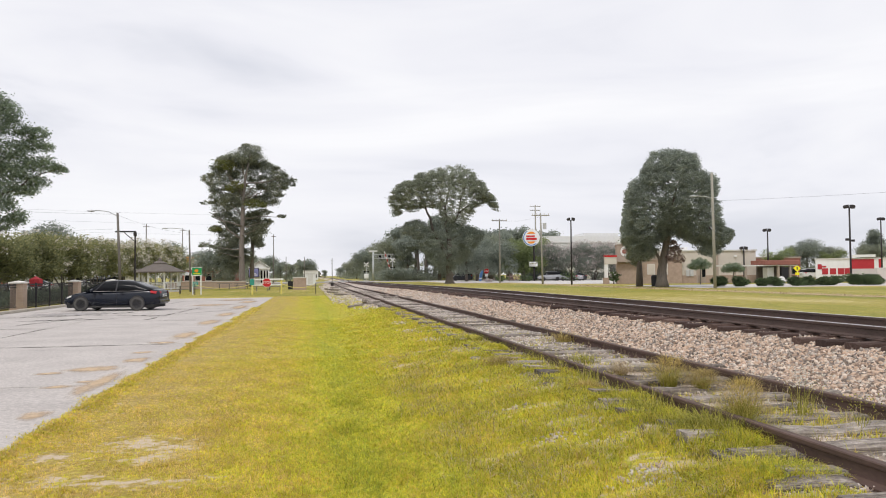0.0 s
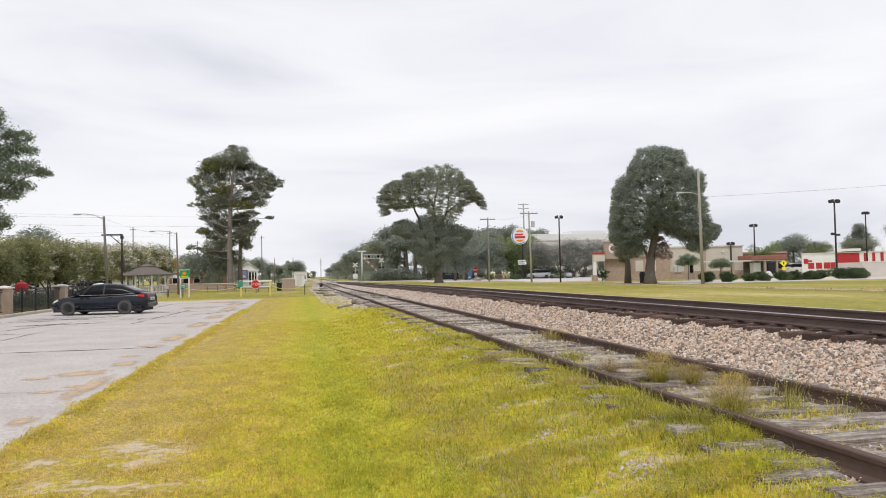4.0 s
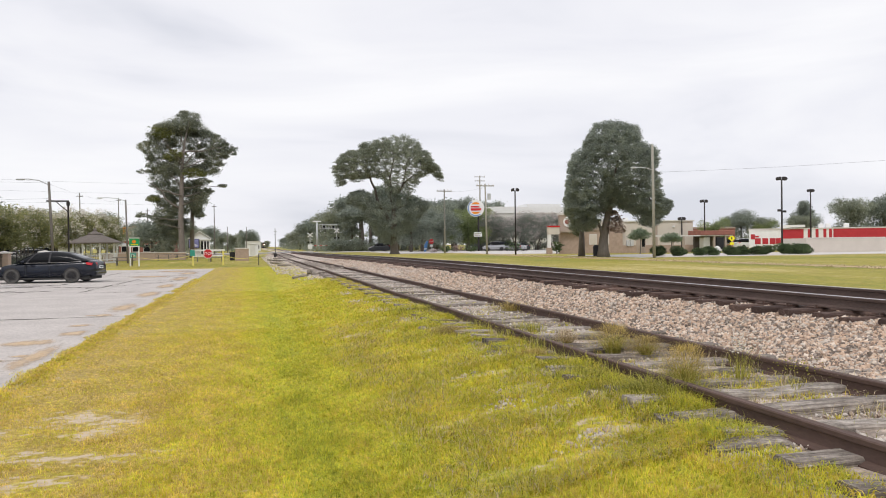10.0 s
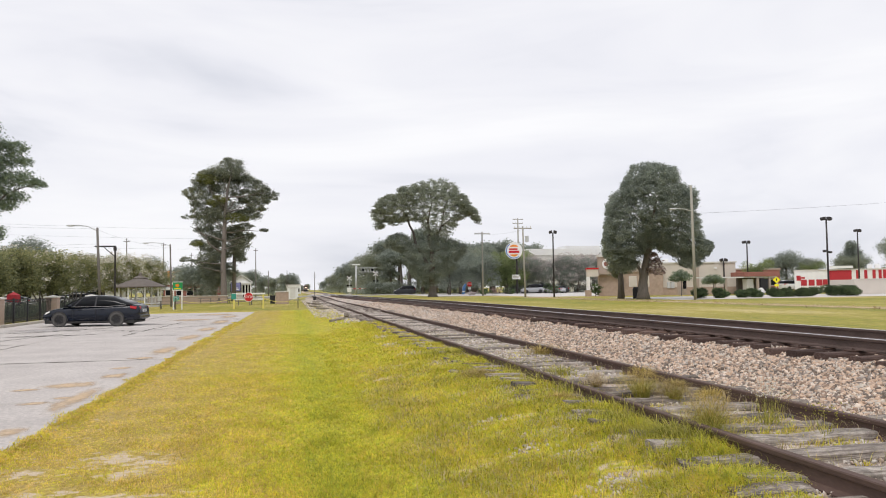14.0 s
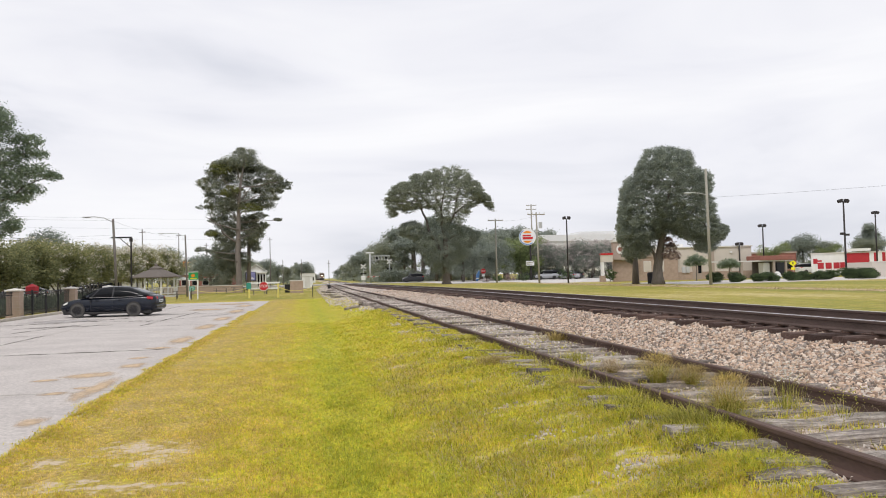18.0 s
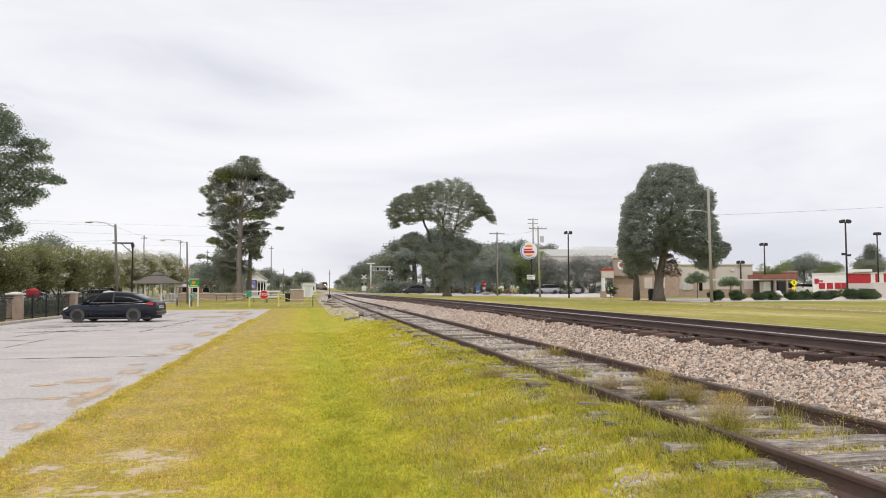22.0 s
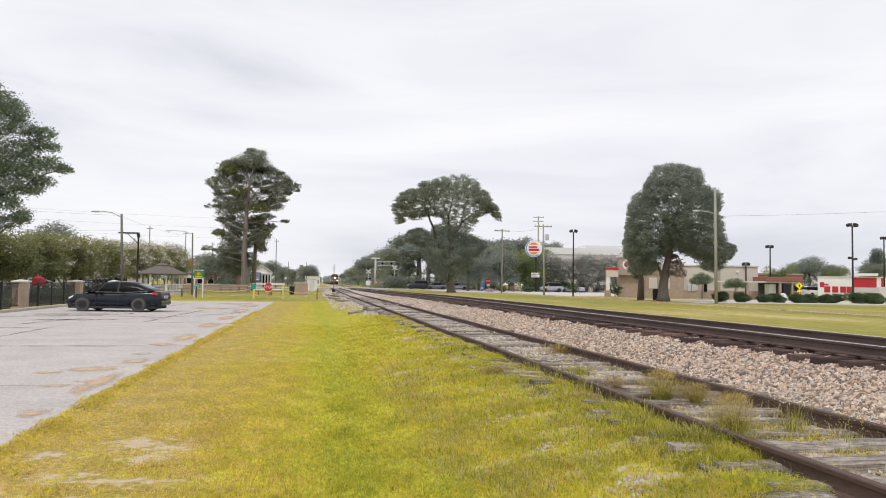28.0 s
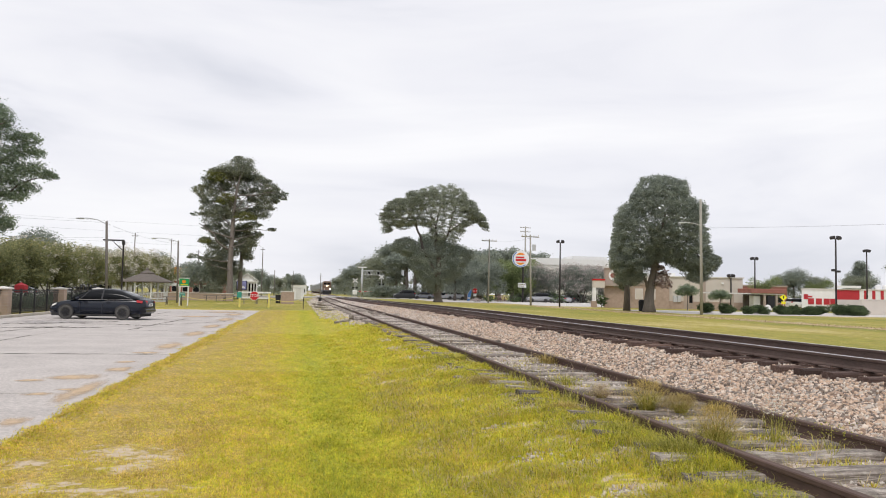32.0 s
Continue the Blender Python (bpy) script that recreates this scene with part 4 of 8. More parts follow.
def lawn_strip(n, y0, y1, h0, h1, w, power=1.0, droop=1.5):
    x, y = scatter(n, -2.95, 3.15, y0, y1, power)
    patchy = np.sin(x * 2.2 + np.sin(y * 1.1) * 1.5) * np.sin(y * 1.3 + x) * 0.5 + 0.5
    edge = 0.03 * np.sin(y * 2.1) + 0.025 * np.sin(y * 5.3 + 1)
    thin = (0.6 + 0.35 * ease(x, -2.6, 0.4)) * (0.6 + 0.4 * patchy)
    thin = np.where(x > 2.5, 0.95, thin)
    keep = (~worn(x, y)) & (RNG.uniform(0, 1, n) < thin) & (x > -2.75 + edge - RNG.uniform(0, 0.08, n))
    x, y = x[keep], y[keep]
    rough = np.where(x > 1.5, RNG.uniform(1.0, 2.0, len(x)), RNG.uniform(0.8, 1.3, len(x)))
    h = RNG.uniform(h0, h1, len(x)) * rough * (0.7 + 0.3 * ease(x, -2.4, 0.0))
    ob = new("grass", blades("grass", x, y, turf_z(x, y) - 0.005, h, np.full(len(x), w) * RNG.uniform(0.7, 1.4, len(x)), BLADE, droop))
    tagged(ob, "short yellow-green mown grass with straw patches", "grass", kind="stuff")


lawn_strip(45000, -6.0, 3.2, 0.018, 0.046, 0.010)
lawn_strip(230000, 3.2, 8.5, 0.018, 0.046, 0.0048)
lawn_strip(150000, 8.5, 15.0, 0.016, 0.042, 0.0075, 1.0, 1.8)
lawn_strip(80000, 15.0, 28.0, 0.015, 0.038, 0.013, 1.0, 2.2)
lawn_strip(26000, 28.0, 60.0, 0.015, 0.036, 0.028, 1.0, 2.6)
# blades and runners that creep over the rim of the paving
x, y = -2.77 + np.abs(RNG.normal(0, 0.11, 26000)) * RNG.choice([-1.0, 1.6], 26000), 4.0 + 36 * RNG.uniform(0, 1, 26000) ** 1.5
keep = np.sin(y * 3.1) + np.sin(y * 7.7 + 1) * 0.7 + np.sin(y * 1.3) * 0.6 + RNG.normal(0, 0.5, len(x)) > (-2.79 - x) * 9 - 0.6
x, y = x[keep], y[keep]
tagged(new("grass", blades("grass", x, y, np.where(x < -2.74, 0.012, 0.0) - 0.004, RNG.uniform(0.015, 0.04, len(x)), 0.004 + 0.0006 * y, BLADE, 1.8)), "straw-coloured grass creeping over the paving edge", "grass", kind="stuff")
x, y = -2.74 + RNG.normal(0, 0.05, 15000), 4.0 + 22 * RNG.uniform(0, 1, 15000) ** 1.4
tagged(new("grass", blades("grass", x, y, np.where(x < -2.74, 0.010, 0.0) - 0.004, RNG.uniform(0.025, 0.055, len(x)), 0.004 + 0.0006 * y, BLADE, 1.7)), "straw-coloured grass along the paving edge", "grass", kind="stuff")
x, y = scatter(9000, 10.9, 13.5, 6, 60, 1.3)
tagged(new("grass", blades("grass", x, y, ground_z(x, y) - 0.005, RNG.uniform(0.04, 0.14, len(x)), RNG.uniform(0.012, 0.03, len(x)), FIELD_BLADE, 0.9)), "olive uncut grass along the ballast", "grass", kind="stuff")
x, y = scatter(16000, -19, 3.5, 59, 118, 1.0)
keep = (x < 2.0) & ((x < -13.6) | (y > 59.5))
x, y = x[keep], y[keep]
tagged(new("grass", blades("grass", x, y, ground_z(x, y) - 0.005, RNG.uniform(0.012, 0.03, len(x)), RNG.uniform(0.03, 0.06, len(x)), FIELD_BLADE, 2.4)), "olive-green grass beyond the car park", "grass", kind="stuff")

x, y = RNG.normal(29.2, 0.9, 5000), RNG.uniform(14, 86, 5000)
tagged(new("dry_grass", blades("dry_grass", x, y, 0.28 + 0 * x, RNG.uniform(0.04, 0.12, len(x)), RNG.uniform(0.02, 0.045, len(x)), DRYSTALK, 1.3)), "pale seeding grass along the worn track", "grass", kind="stuff")


def rough_grass(n, cx, cy, sx, sy, h0, h1, material, w=0.009, label="tall rough grass along the rusty rail"):
    x, y = RNG.normal(cx, sx, n), RNG.uniform(cy - sy, cy + sy, n)
    z = np.where(x > 3.0, 0.312, turf_z(x, y))
    ob = new("rough_grass", blades("rough_grass", x, y, z - 0.005, RNG.uniform(h0, h1, n), np.full(n, w), material, 1.1))
    tagged(ob, label, "grass", kind="stuff")


rough_grass(6500, 3.02, 9.5, 0.26, 5.3, 0.02, 0.08, GREENWEED, 0.005)
rough_grass(3200, 3.0, 22, 0.25, 9.0, 0.025, 0.08, GREENWEED, 0.009)
rough_grass(1500, 3.1, 5.9, 0.16, 1.3, 0.04, 0.15, GREENWEED, 0.006)
rough_grass(420, 4.15, 9.0, 0.35, 5.0, 0.03, 0.09, GREENWEED, 0.004, label="green weeds between the rusty rails")
rough_grass(700, 4.3, 5.7, 0.22, 0.7, 0.03, 0.09, BLADE, 0.005, label="low grass between the rusty rails")
rough_grass(1500, 4.1, 22, 0.4, 10.0, 0.025, 0.075, GREENWEED, 0.01, "green weeds between the rusty rails")
rough_grass(700, 4.98, 10.0, 0.08, 5.0, 0.06, 0.22, DRYSTALK, 0.006, "dry grass leaning on the rail")
rough_grass(2600, 2.4, 9.0, 0.4, 4.5, 0.025, 0.08, GREENWEED, 0.005, label="straw-coloured rough grass beside the siding")


def turf(n, x0, x1, y0, y1, h0, h1, r, per, w, material, label, power=1.0):
    """Small tufts of grass: blades that spread from many centres."""
    cx, cy = scatter(n, x0, x1, y0, y1, power)
    lush = 0.2 + 1.0 * (np.sin(cx * 4.1 + np.sin(cy * 2.7)) * np.sin(cy * 3.3 + cx) * 0.5 + 0.5)
    ok = ~worn(cx, cy) & (RNG.uniform(0, 1, n) < lush)
    cx, cy, lush = cx[ok], cy[ok], lush[ok]
    m = len(cx)
    cx, cy, k = np.repeat(cx, per), np.repeat(cy, per), np.repeat(lush * RNG.uniform(0.7, 1.3, m), per)
    a = RNG.uniform(0, 2 * math.pi, len(cx))
    d = np.abs(RNG.normal(0, r, len(cx))) * k
    x, y = cx + d * np.cos(a), cy + d * np.sin(a)
    z = turf_z(x, y)
    tagged(new("grass_tufts", blades("grass_tufts", x, y, z - 0.006, RNG.uniform(h0, h1, len(x)) * k, np.full(len(x), w), material, 1.3, a)), label, "grass", kind="stuff")


turf(3400, 0.2, 2.4, 4.2, 11.0, 0.03, 0.075, 0.03, 18, 0.0045, BLADE, "lush yellow-green tufts in the mown strip", 1.3)
turf(2900, 2.2, 3.3, 4.2, 12.0, 0.035, 0.095, 0.035, 18, 0.0045, BLADE, "lush yellow-green tufts along the rusty rail", 1.3)
turf(1800, -2.6, 0.3, 4.5, 10.0, 0.02, 0.05, 0.025, 14, 0.004, BLADE, "short straw-coloured tufts in the mown strip", 1.2)
turf(2400, 0.8, 3.25, 11.0, 26.0, 0.03, 0.10, 0.05, 12, 0.010, BLADE, "yellow-green tufts beside the siding", 1.2)
turf(2600, 2.4, 3.34, 10.5, 30.0, 0.03, 0.10, 0.05, 12, 0.009, BLADE, "rough yellow-green tufts against the rusty rail", 1.1)
turf(750, 3.1, 3.36, 5.0, 13.0, 0.05, 0.13, 0.03, 16, 0.0045, BLADE, "tall grass leaning on the rusty rail", 1.3)
turf(800, 3.1, 3.36, 13.0, 30.0, 0.05, 0.12, 0.04, 12, 0.009, BLADE, "tall grass leaning on the rusty rail", 1.0)
turf(1100, -2.95, -2.5, 4.5, 26.0, 0.015, 0.045, 0.03, 14, 0.005, BLADE, "straw-coloured tufts along the paving edge", 1.6)
turf(240, 3.5, 4.8, 4.5, 16.0, 0.03, 0.10, 0.04, 16, 0.0045, BLADE, "yellow-green tufts between the rusty rails", 1.4)
turf(160, 1.2, 3.3, 4.5, 12.0, 0.03, 0.07, 0.05, 16, 0.004, DRYSTALK, "dry brown tufts among the grass", 1.2)


def margin(n, x0, x1, y0, y1, h0, h1, w, material, droop, label, power=1.3):
    """Long blades that lie about in the rough margin, thick in some places and gone in others."""
    x, y = scatter(n, x0, x1, y0, y1, power)
    q = np.sin(x * 5.3 + 1.7 * np.sin(y * 3.1)) + np.sin(y * 4.7 + 1.3 * np.sin(x * 3.9)) + RNG.normal(0, 0.5, n)
    keep = ~worn(x, y) & (q > -0.35) & (RNG.uniform(0, 1, n) < ease(x, x0 - 0.1, x0 + 0.7) + 0.15)
    x, y = x[keep], y[keep]
    tagged(new("rough_grass", blades("rough_grass", x, y, np.where(x > 3.0, 0.312, turf_z(x, y)) - 0.004, RNG.uniform(h0, h1, len(x)), RNG.uniform(0.7, 1.4, len(x)) * w * (1 + y / 25), material, droop)), label, "grass", kind="stuff")


margin(15000, 1.3, 3.3, 4.2, 11.0, 0.05, 0.12, 0.0042, BLADE, 1.9, "long yellow-green blades lying in the rough margin")
margin(14000, 0.9, 3.3, 4.2, 12.0, 0.05, 0.11, 0.0036, GREENWEED, 1.8, "long green blades lying in the rough margin")
margin(11000, 1.0, 3.3, 4.2, 14.0, 0.04, 0.10, 0.0032, DRYSTALK, 2.6, "dead brown thatch among the grass")
margin(4200, 3.12, 3.36, 4.9, 12.0, 0.12, 0.27, 0.0030, GREENWEED, 1.0, "long thin grass leaning over the rusty rail")
margin(900, 3.12, 3.36, 5.0, 12.0, 0.10, 0.25, 0.0026, DRYSTALK, 1.1, "dry thin grass leaning over the rusty rail")
margin(5000, 2.2, 3.36, 11.0, 30.0, 0.05, 0.13, 0.0055, BLADE, 1.5, "tall rough grass beside the siding", 1.1)
margin(1000, 3.5, 4.8, 4.5, 22.0, 0.06, 0.16, 0.0032, GREENWEED, 1.3, "thin green grass between the rusty rails", 1.4)
margin(1500, 3.5, 4.85, 4.5, 22.0, 0.06, 0.18, 0.0028, DRYSTALK, 1.6, "dry thin grass between the rusty rails", 1.4)


def bushy(label, cx, cy, z, h, wide, n, green, tips):
    """A dome-shaped weed: fine stems that fan out from one root, with side twigs and a haze of seed at their ends."""
    clump = tagged(new("weed_clump"), label, "weed")
    clump.matrix_basis = pose(cx, cy, z)
    a, lean = RNG.uniform(0, 2 * math.pi, n), np.sqrt(RNG.uniform(0, 1, n))
    ln = h * RNG.uniform(0.55, 1.0, n) * (1 - 0.25 * lean)
    root = np.stack([np.cos(a), np.sin(a)], 1) * (RNG.uniform(0, 0.22, n) * wide)[:, None]
    ob = new("stem_mass", blades("stem_mass", root[:, 0], root[:, 1], 0 * a - 0.01, ln, np.full(n, 0.0032), green, 1.5, a))
    ob.parent = clump
    tagged(ob, kind="stuff")
    k = n * 3
    b, up = RNG.uniform(0, 2 * math.pi, k), RNG.uniform(0.3, 0.98, k)
    r = wide * np.sqrt(RNG.uniform(0, 1, k)) * np.sqrt(np.clip(1.05 - up ** 2, 0, 1))
    ob = new("twig_mass", blades("twig_mass", r * np.cos(b), r * np.sin(b), up * h * 0.92 - 0.03, RNG.uniform(0.03, 0.09, k), np.full(k, 0.0026), tips, 2.4, b))
    ob.parent = clump
    tagged(ob, kind="stuff")
    return clump


def tuft(name, label, cx, cy, z, h, spread, n, material, w=0.006, droop=0.9, heads=None):
    r = np.abs(RNG.normal(0, spread, n))
    a = RNG.uniform(0, 2 * math.pi, n)
    x, y = cx + r * np.cos(a), cy + r * np.sin(a)
    clump = tagged(new(name), label, "weed")
    clump.matrix_basis = pose(cx, cy, z)
    ob = new("stem_mass", blades("stem_mass", x - cx, y - cy, 0 * x - 0.01, RNG.uniform(0.35, 1.0, n) * h, np.full(n, w), material, droop, a))
    ob.parent = clump
    tagged(ob, kind="stuff")
    if heads:
        m, hn, hs, spreadh = heads
        hx, hy = RNG.normal(0, spreadh, hn), RNG.normal(0, spreadh, hn)
        ob = new("flower_head_spray", stones("flower_head_spray", hx, hy, RNG.uniform(0.6, 1.0, hn) * h, np.full(hn, hs), m))
        ob.parent = clump
        tagged(ob, kind="stuff")
    return clump


bushy("tall yellow-green weed clump between the rusty rails", 4.02, 7.95, 0.31, 0.40, 0.34, 420, GREENWEED, TAWNY)
bushy("low straw-coloured weed clump between the rusty rails", 4.30, 7.70, 0.31, 0.26, 0.24, 380, GREENWEED, WEED)
bushy("tall tawny weed clump growing over the rail", 3.60, 5.80, 0.31, 0.46, 0.25, 460, GREENWEED, TAWNY)
bushy("brown straggling weed by the near rail", 3.86, 8.9, 0.31, 0.22, 0.2, 260, WEED, DRYSTALK)
bushy("straw-coloured weed in the rough margin", 2.75, 10.6, 0.28, 0.16, 0.34, 420, GREENWEED, WEED)
bushy("tawny weed in the rough margin", 3.05, 8.0, 0.29, 0.14, 0.22, 260, GREENWEED, TAWNY)
tuft("weed_clump", "green blades spilling over the near rail", 3.26, 5.8, 0.29, 0.24, 0.2, 520, GREENWEED, 0.008, 1.3)
tuft("weed_clump", "green blades spilling over the near rail", 3.16, 6.6, 0.29, 0.18, 0.22, 460, GREENWEED, 0.007, 1.3)
tuft("weed_clump", "green blades along the near rail", 3.14, 7.7, 0.29, 0.15, 0.24, 460, GREENWEED, 0.007, 1.3)
tuft("flowering_weed", "leafy weed with small white flower heads", 4.3, 6.0, 0.31, 0.46, 0.07, 130, GREENWEED, 0.0030, 0.8, (BLOSSOM, 130, 0.013, 0.09))
tuft("weed_clump", "long green grass hanging over the rusty rail", 3.34, 5.5, 0.30, 0.30, 0.16, 520, GREENWEED, 0.0038, 1.7)
tuft("dry_weed", "dead fan-shaped grass stalk", 3.62, 4.9, 0.31, 0.24, 0.012, 14, DRYSTALK, 0.0045, 1.5)
tuft("seeding_weed", "thin green weed with seed heads", 4.45, 5.45, 0.31, 0.30, 0.06, 60, GREENWEED, 0.0035, 1.2, (GREENWEED, 90, 0.010, 0.09))
tuft("dry_weed", "dead fan-shaped grass stalk", 3.30, 4.85, 0.22, 0.26, 0.012, 16, DRYSTALK, 0.005, 1.5)
tuft("dry_weed", "dead fan-shaped grass stalk", 4.55, 5.75, 0.31, 0.2, 0.015, 12, DRYSTALK, 0.006, 1.5)
tuft("dry_weed", "dead fan-shaped grass stalk", 4.75, 7.4, 0.31, 0.24, 0.02, 14, DRYSTALK, 0.006, 1.5)
tuft("weed_clump", "reddish-brown dry weed by a tie end", 3.05, 4.75, 0.2, 0.14, 0.07, 160, DRYSTALK, 0.005, 1.2)
tuft("weed_clump", "low green weed between the rusty rails", 3.95, 10.4, 0.31, 0.2, 0.14, 260, GREENWEED, 0.008, 1.2)
tuft("weed_clump", "tall weed clump beside the rail", 4.75, 13.6, 0.31, 0.28, 0.2, 300, WEED, 0.010, 1.1)
tuft("weed_clump", "green rough clump beside the siding", 3.1, 14.2, 0.25, 0.28, 0.3, 600, GREENWEED, 0.012, 1.2)
tuft("weed_clump", "straw-coloured clump in the rough grass", 2.75, 10.8, 0.2, 0.2, 0.22, 420, WEED, 0.007, 1.3)
for px, py, ln, turn in ((3.6, 47, 1.6, 70), (4.9, 46.2, 1.2, 20), (2.4, 52, 1.8, 35), (1.9, 60, 2.0, 60), (2.6, 68, 2.2, 40), (1.7, 74, 1.8, 75), (3.0, 80, 2.0, 30)):
    ob = part("timber_scrap", Shape().box(-ln / 2, -0.1, 0, ln / 2, 0.1, 0.14, None, 0.03), OLDTIE, m=pose(px, py, float(np.maximum(ground_z(px, py), 0.24)), 0, 3, turn))
    tagged(ob, "weathered dark timber lying on the stones", "timber", "loose timbers")
# scraps by the siding
scrap = thing("scrap_heap", "small heap of weathered scrap ties", "scrap", pose(2.5, 34.5, 0.16, 0, 0, 20))
part("timber", Shape().box(-0.8, -0.1, 0, 0.8, 0.12, 0.2, pose(0, 0, 0, 0, -8, 0), 0.03), OLDTIE, scrap)
part("timber", Shape().box(-0.5, -0.1, 0.1, 0.5, 0.1, 0.28, pose(0.1, 0.15, 0, 0, 16, 60), 0.03), OLDTIE, scrap)
for px, py in ((5.2, 41.5), (4.6, 42.0)):
    ob = part("timber_scrap", Shape().box(-0.5, -0.12, 0, 0.5, 0.12, 0.16, None, 0.03), OLDTIE, m=pose(px, py, 0.28, 0, 0, 15))
    tagged(ob, "weathered offcut of a tie on the stones", "timber")


# ---- trees ----


def leaf_mesh(name, lumps, count, size, material, flat=0.0, loose=0.28, inner=0.55):
    """Leaves in many small clumps on and in a set of lumps (x, y, z, rx, ry, rz)."""
    vol = np.array([l[3] * l[5] + l[3] * l[4] for l in lumps])
    pick = RNG.choice(len(lumps), size=max(count // 20, 1), p=vol / vol.sum())
    L = np.array(lumps)[pick]
    d = RNG.normal(size=(len(pick), 3))
    d /= np.linalg.norm(d, axis=1)[:, None]
    r = RNG.uniform(inner, 1.02, len(pick)) ** 0.6
    cen = L[:, :3] + d * r[:, None] * L[:, 3:]
    n = len(pick) * 20
    c = np.repeat(cen, 20, 0)
    rr = np.repeat(np.minimum(L[:, 3:].mean(1), 3.0), 20)
    p = c + RNG.normal(size=(n, 3)) * rr[:, None] * loose * np.array([1, 1, 0.62])
    u = RNG.normal(size=(n, 3))
    u[:, 2] *= 0.5
    u /= np.linalg.norm(u, axis=1)[:, None]
    w = np.cross(u, RNG.normal(size=(n, 3)) * np.array([1, 1, 1 + flat]))
    w /= np.linalg.norm(w, axis=1)[:, None] + 1e-9
    s = size * RNG.uniform(0.55, 1.35, n)[:, None]
    v = np.stack([p - u * s, p + w * s * 0.5, p + u * s, p - w * s * 0.5 - np.array([0, 0, 0.15]) * s], 1)
    f = np.arange(4 * n).reshape(n, 4)
    return raw(name, v.reshape(-1, 3), f, material)


def bent(a, b, rng, n=5, amp=0.06):
    a, b = Vector(a), Vector(b)
    ln = (b - a).length
    return [a + (b - a) * (k / n) + Vector((rng.uniform(-1, 1), rng.uniform(-1, 1), rng.uniform(-0.4, 0.6))) * ln * amp * (0 if k in (0,) else 1) * (k < n) for k in range(n + 1)]


def facing(x, y, z=0.0):
    """A pose at a place, turned so that its x axis lies across the line from the origin."""
    return pose(x, y, z, 0, 0, -math.degrees(math.atan2(x, y)))


def tree(name, label, m, trunk, limbs, crowns, bark, group="", smooth=True):
    """trunk: points and radii; limbs: (from, to, r0, r1); crowns: (lumps, count, leaf size, material, flat)."""
    t = thing(name, label, "tree", m, group)
    pts, radii = trunk
    part("trunk", Shape().tube(pts, radii, 12), bark, t, smooth=True)
    for a, b, r0, r1 in limbs:
        path = bent(a, b, DICE)
        part("limb", Shape().tube(path, [r0 + (r1 - r0) * k / (len(path) - 1) for k in range(len(path))], 7), bark, t, smooth=True)
    for c in crowns:
        part("crown", leaf_mesh("crown", *c[:4], **(c[4] if len(c) > 4 else {})), None, t)
    return t


def lumps(k, x0, z0, rows, depth=0.8, split=4, flat=0.85):
    """Lumps (x, z, rx, rz) on a drawing scale k, with the foot of the tree at x0, z0, as ellipsoids with some depth."""
    out = []
    for cx, cz, rx, rz in rows:
        w = max(rx, rz)
        y = DICE.uniform(-0.9, 0.9) * w * k * depth
        out.append(((cx - x0) * k, y, (z0 - cz) * k, rx * k * 0.84, w * k * depth * 0.84, rz * k * 0.84))
        for _ in range(split):
            g = DICE.uniform(0.25, 0.42)
            a, q = DICE.uniform(0, 6.28), DICE.uniform(0.7, 1.02)
            out.append(((cx - x0 + rx * q * math.cos(a)) * k, y + DICE.uniform(-0.5, 0.5) * w * k * depth, (z0 - cz + rz * q * math.sin(a)) * k, rx * g * k, w * g * k * depth, rz * g * flat * k))
    return out


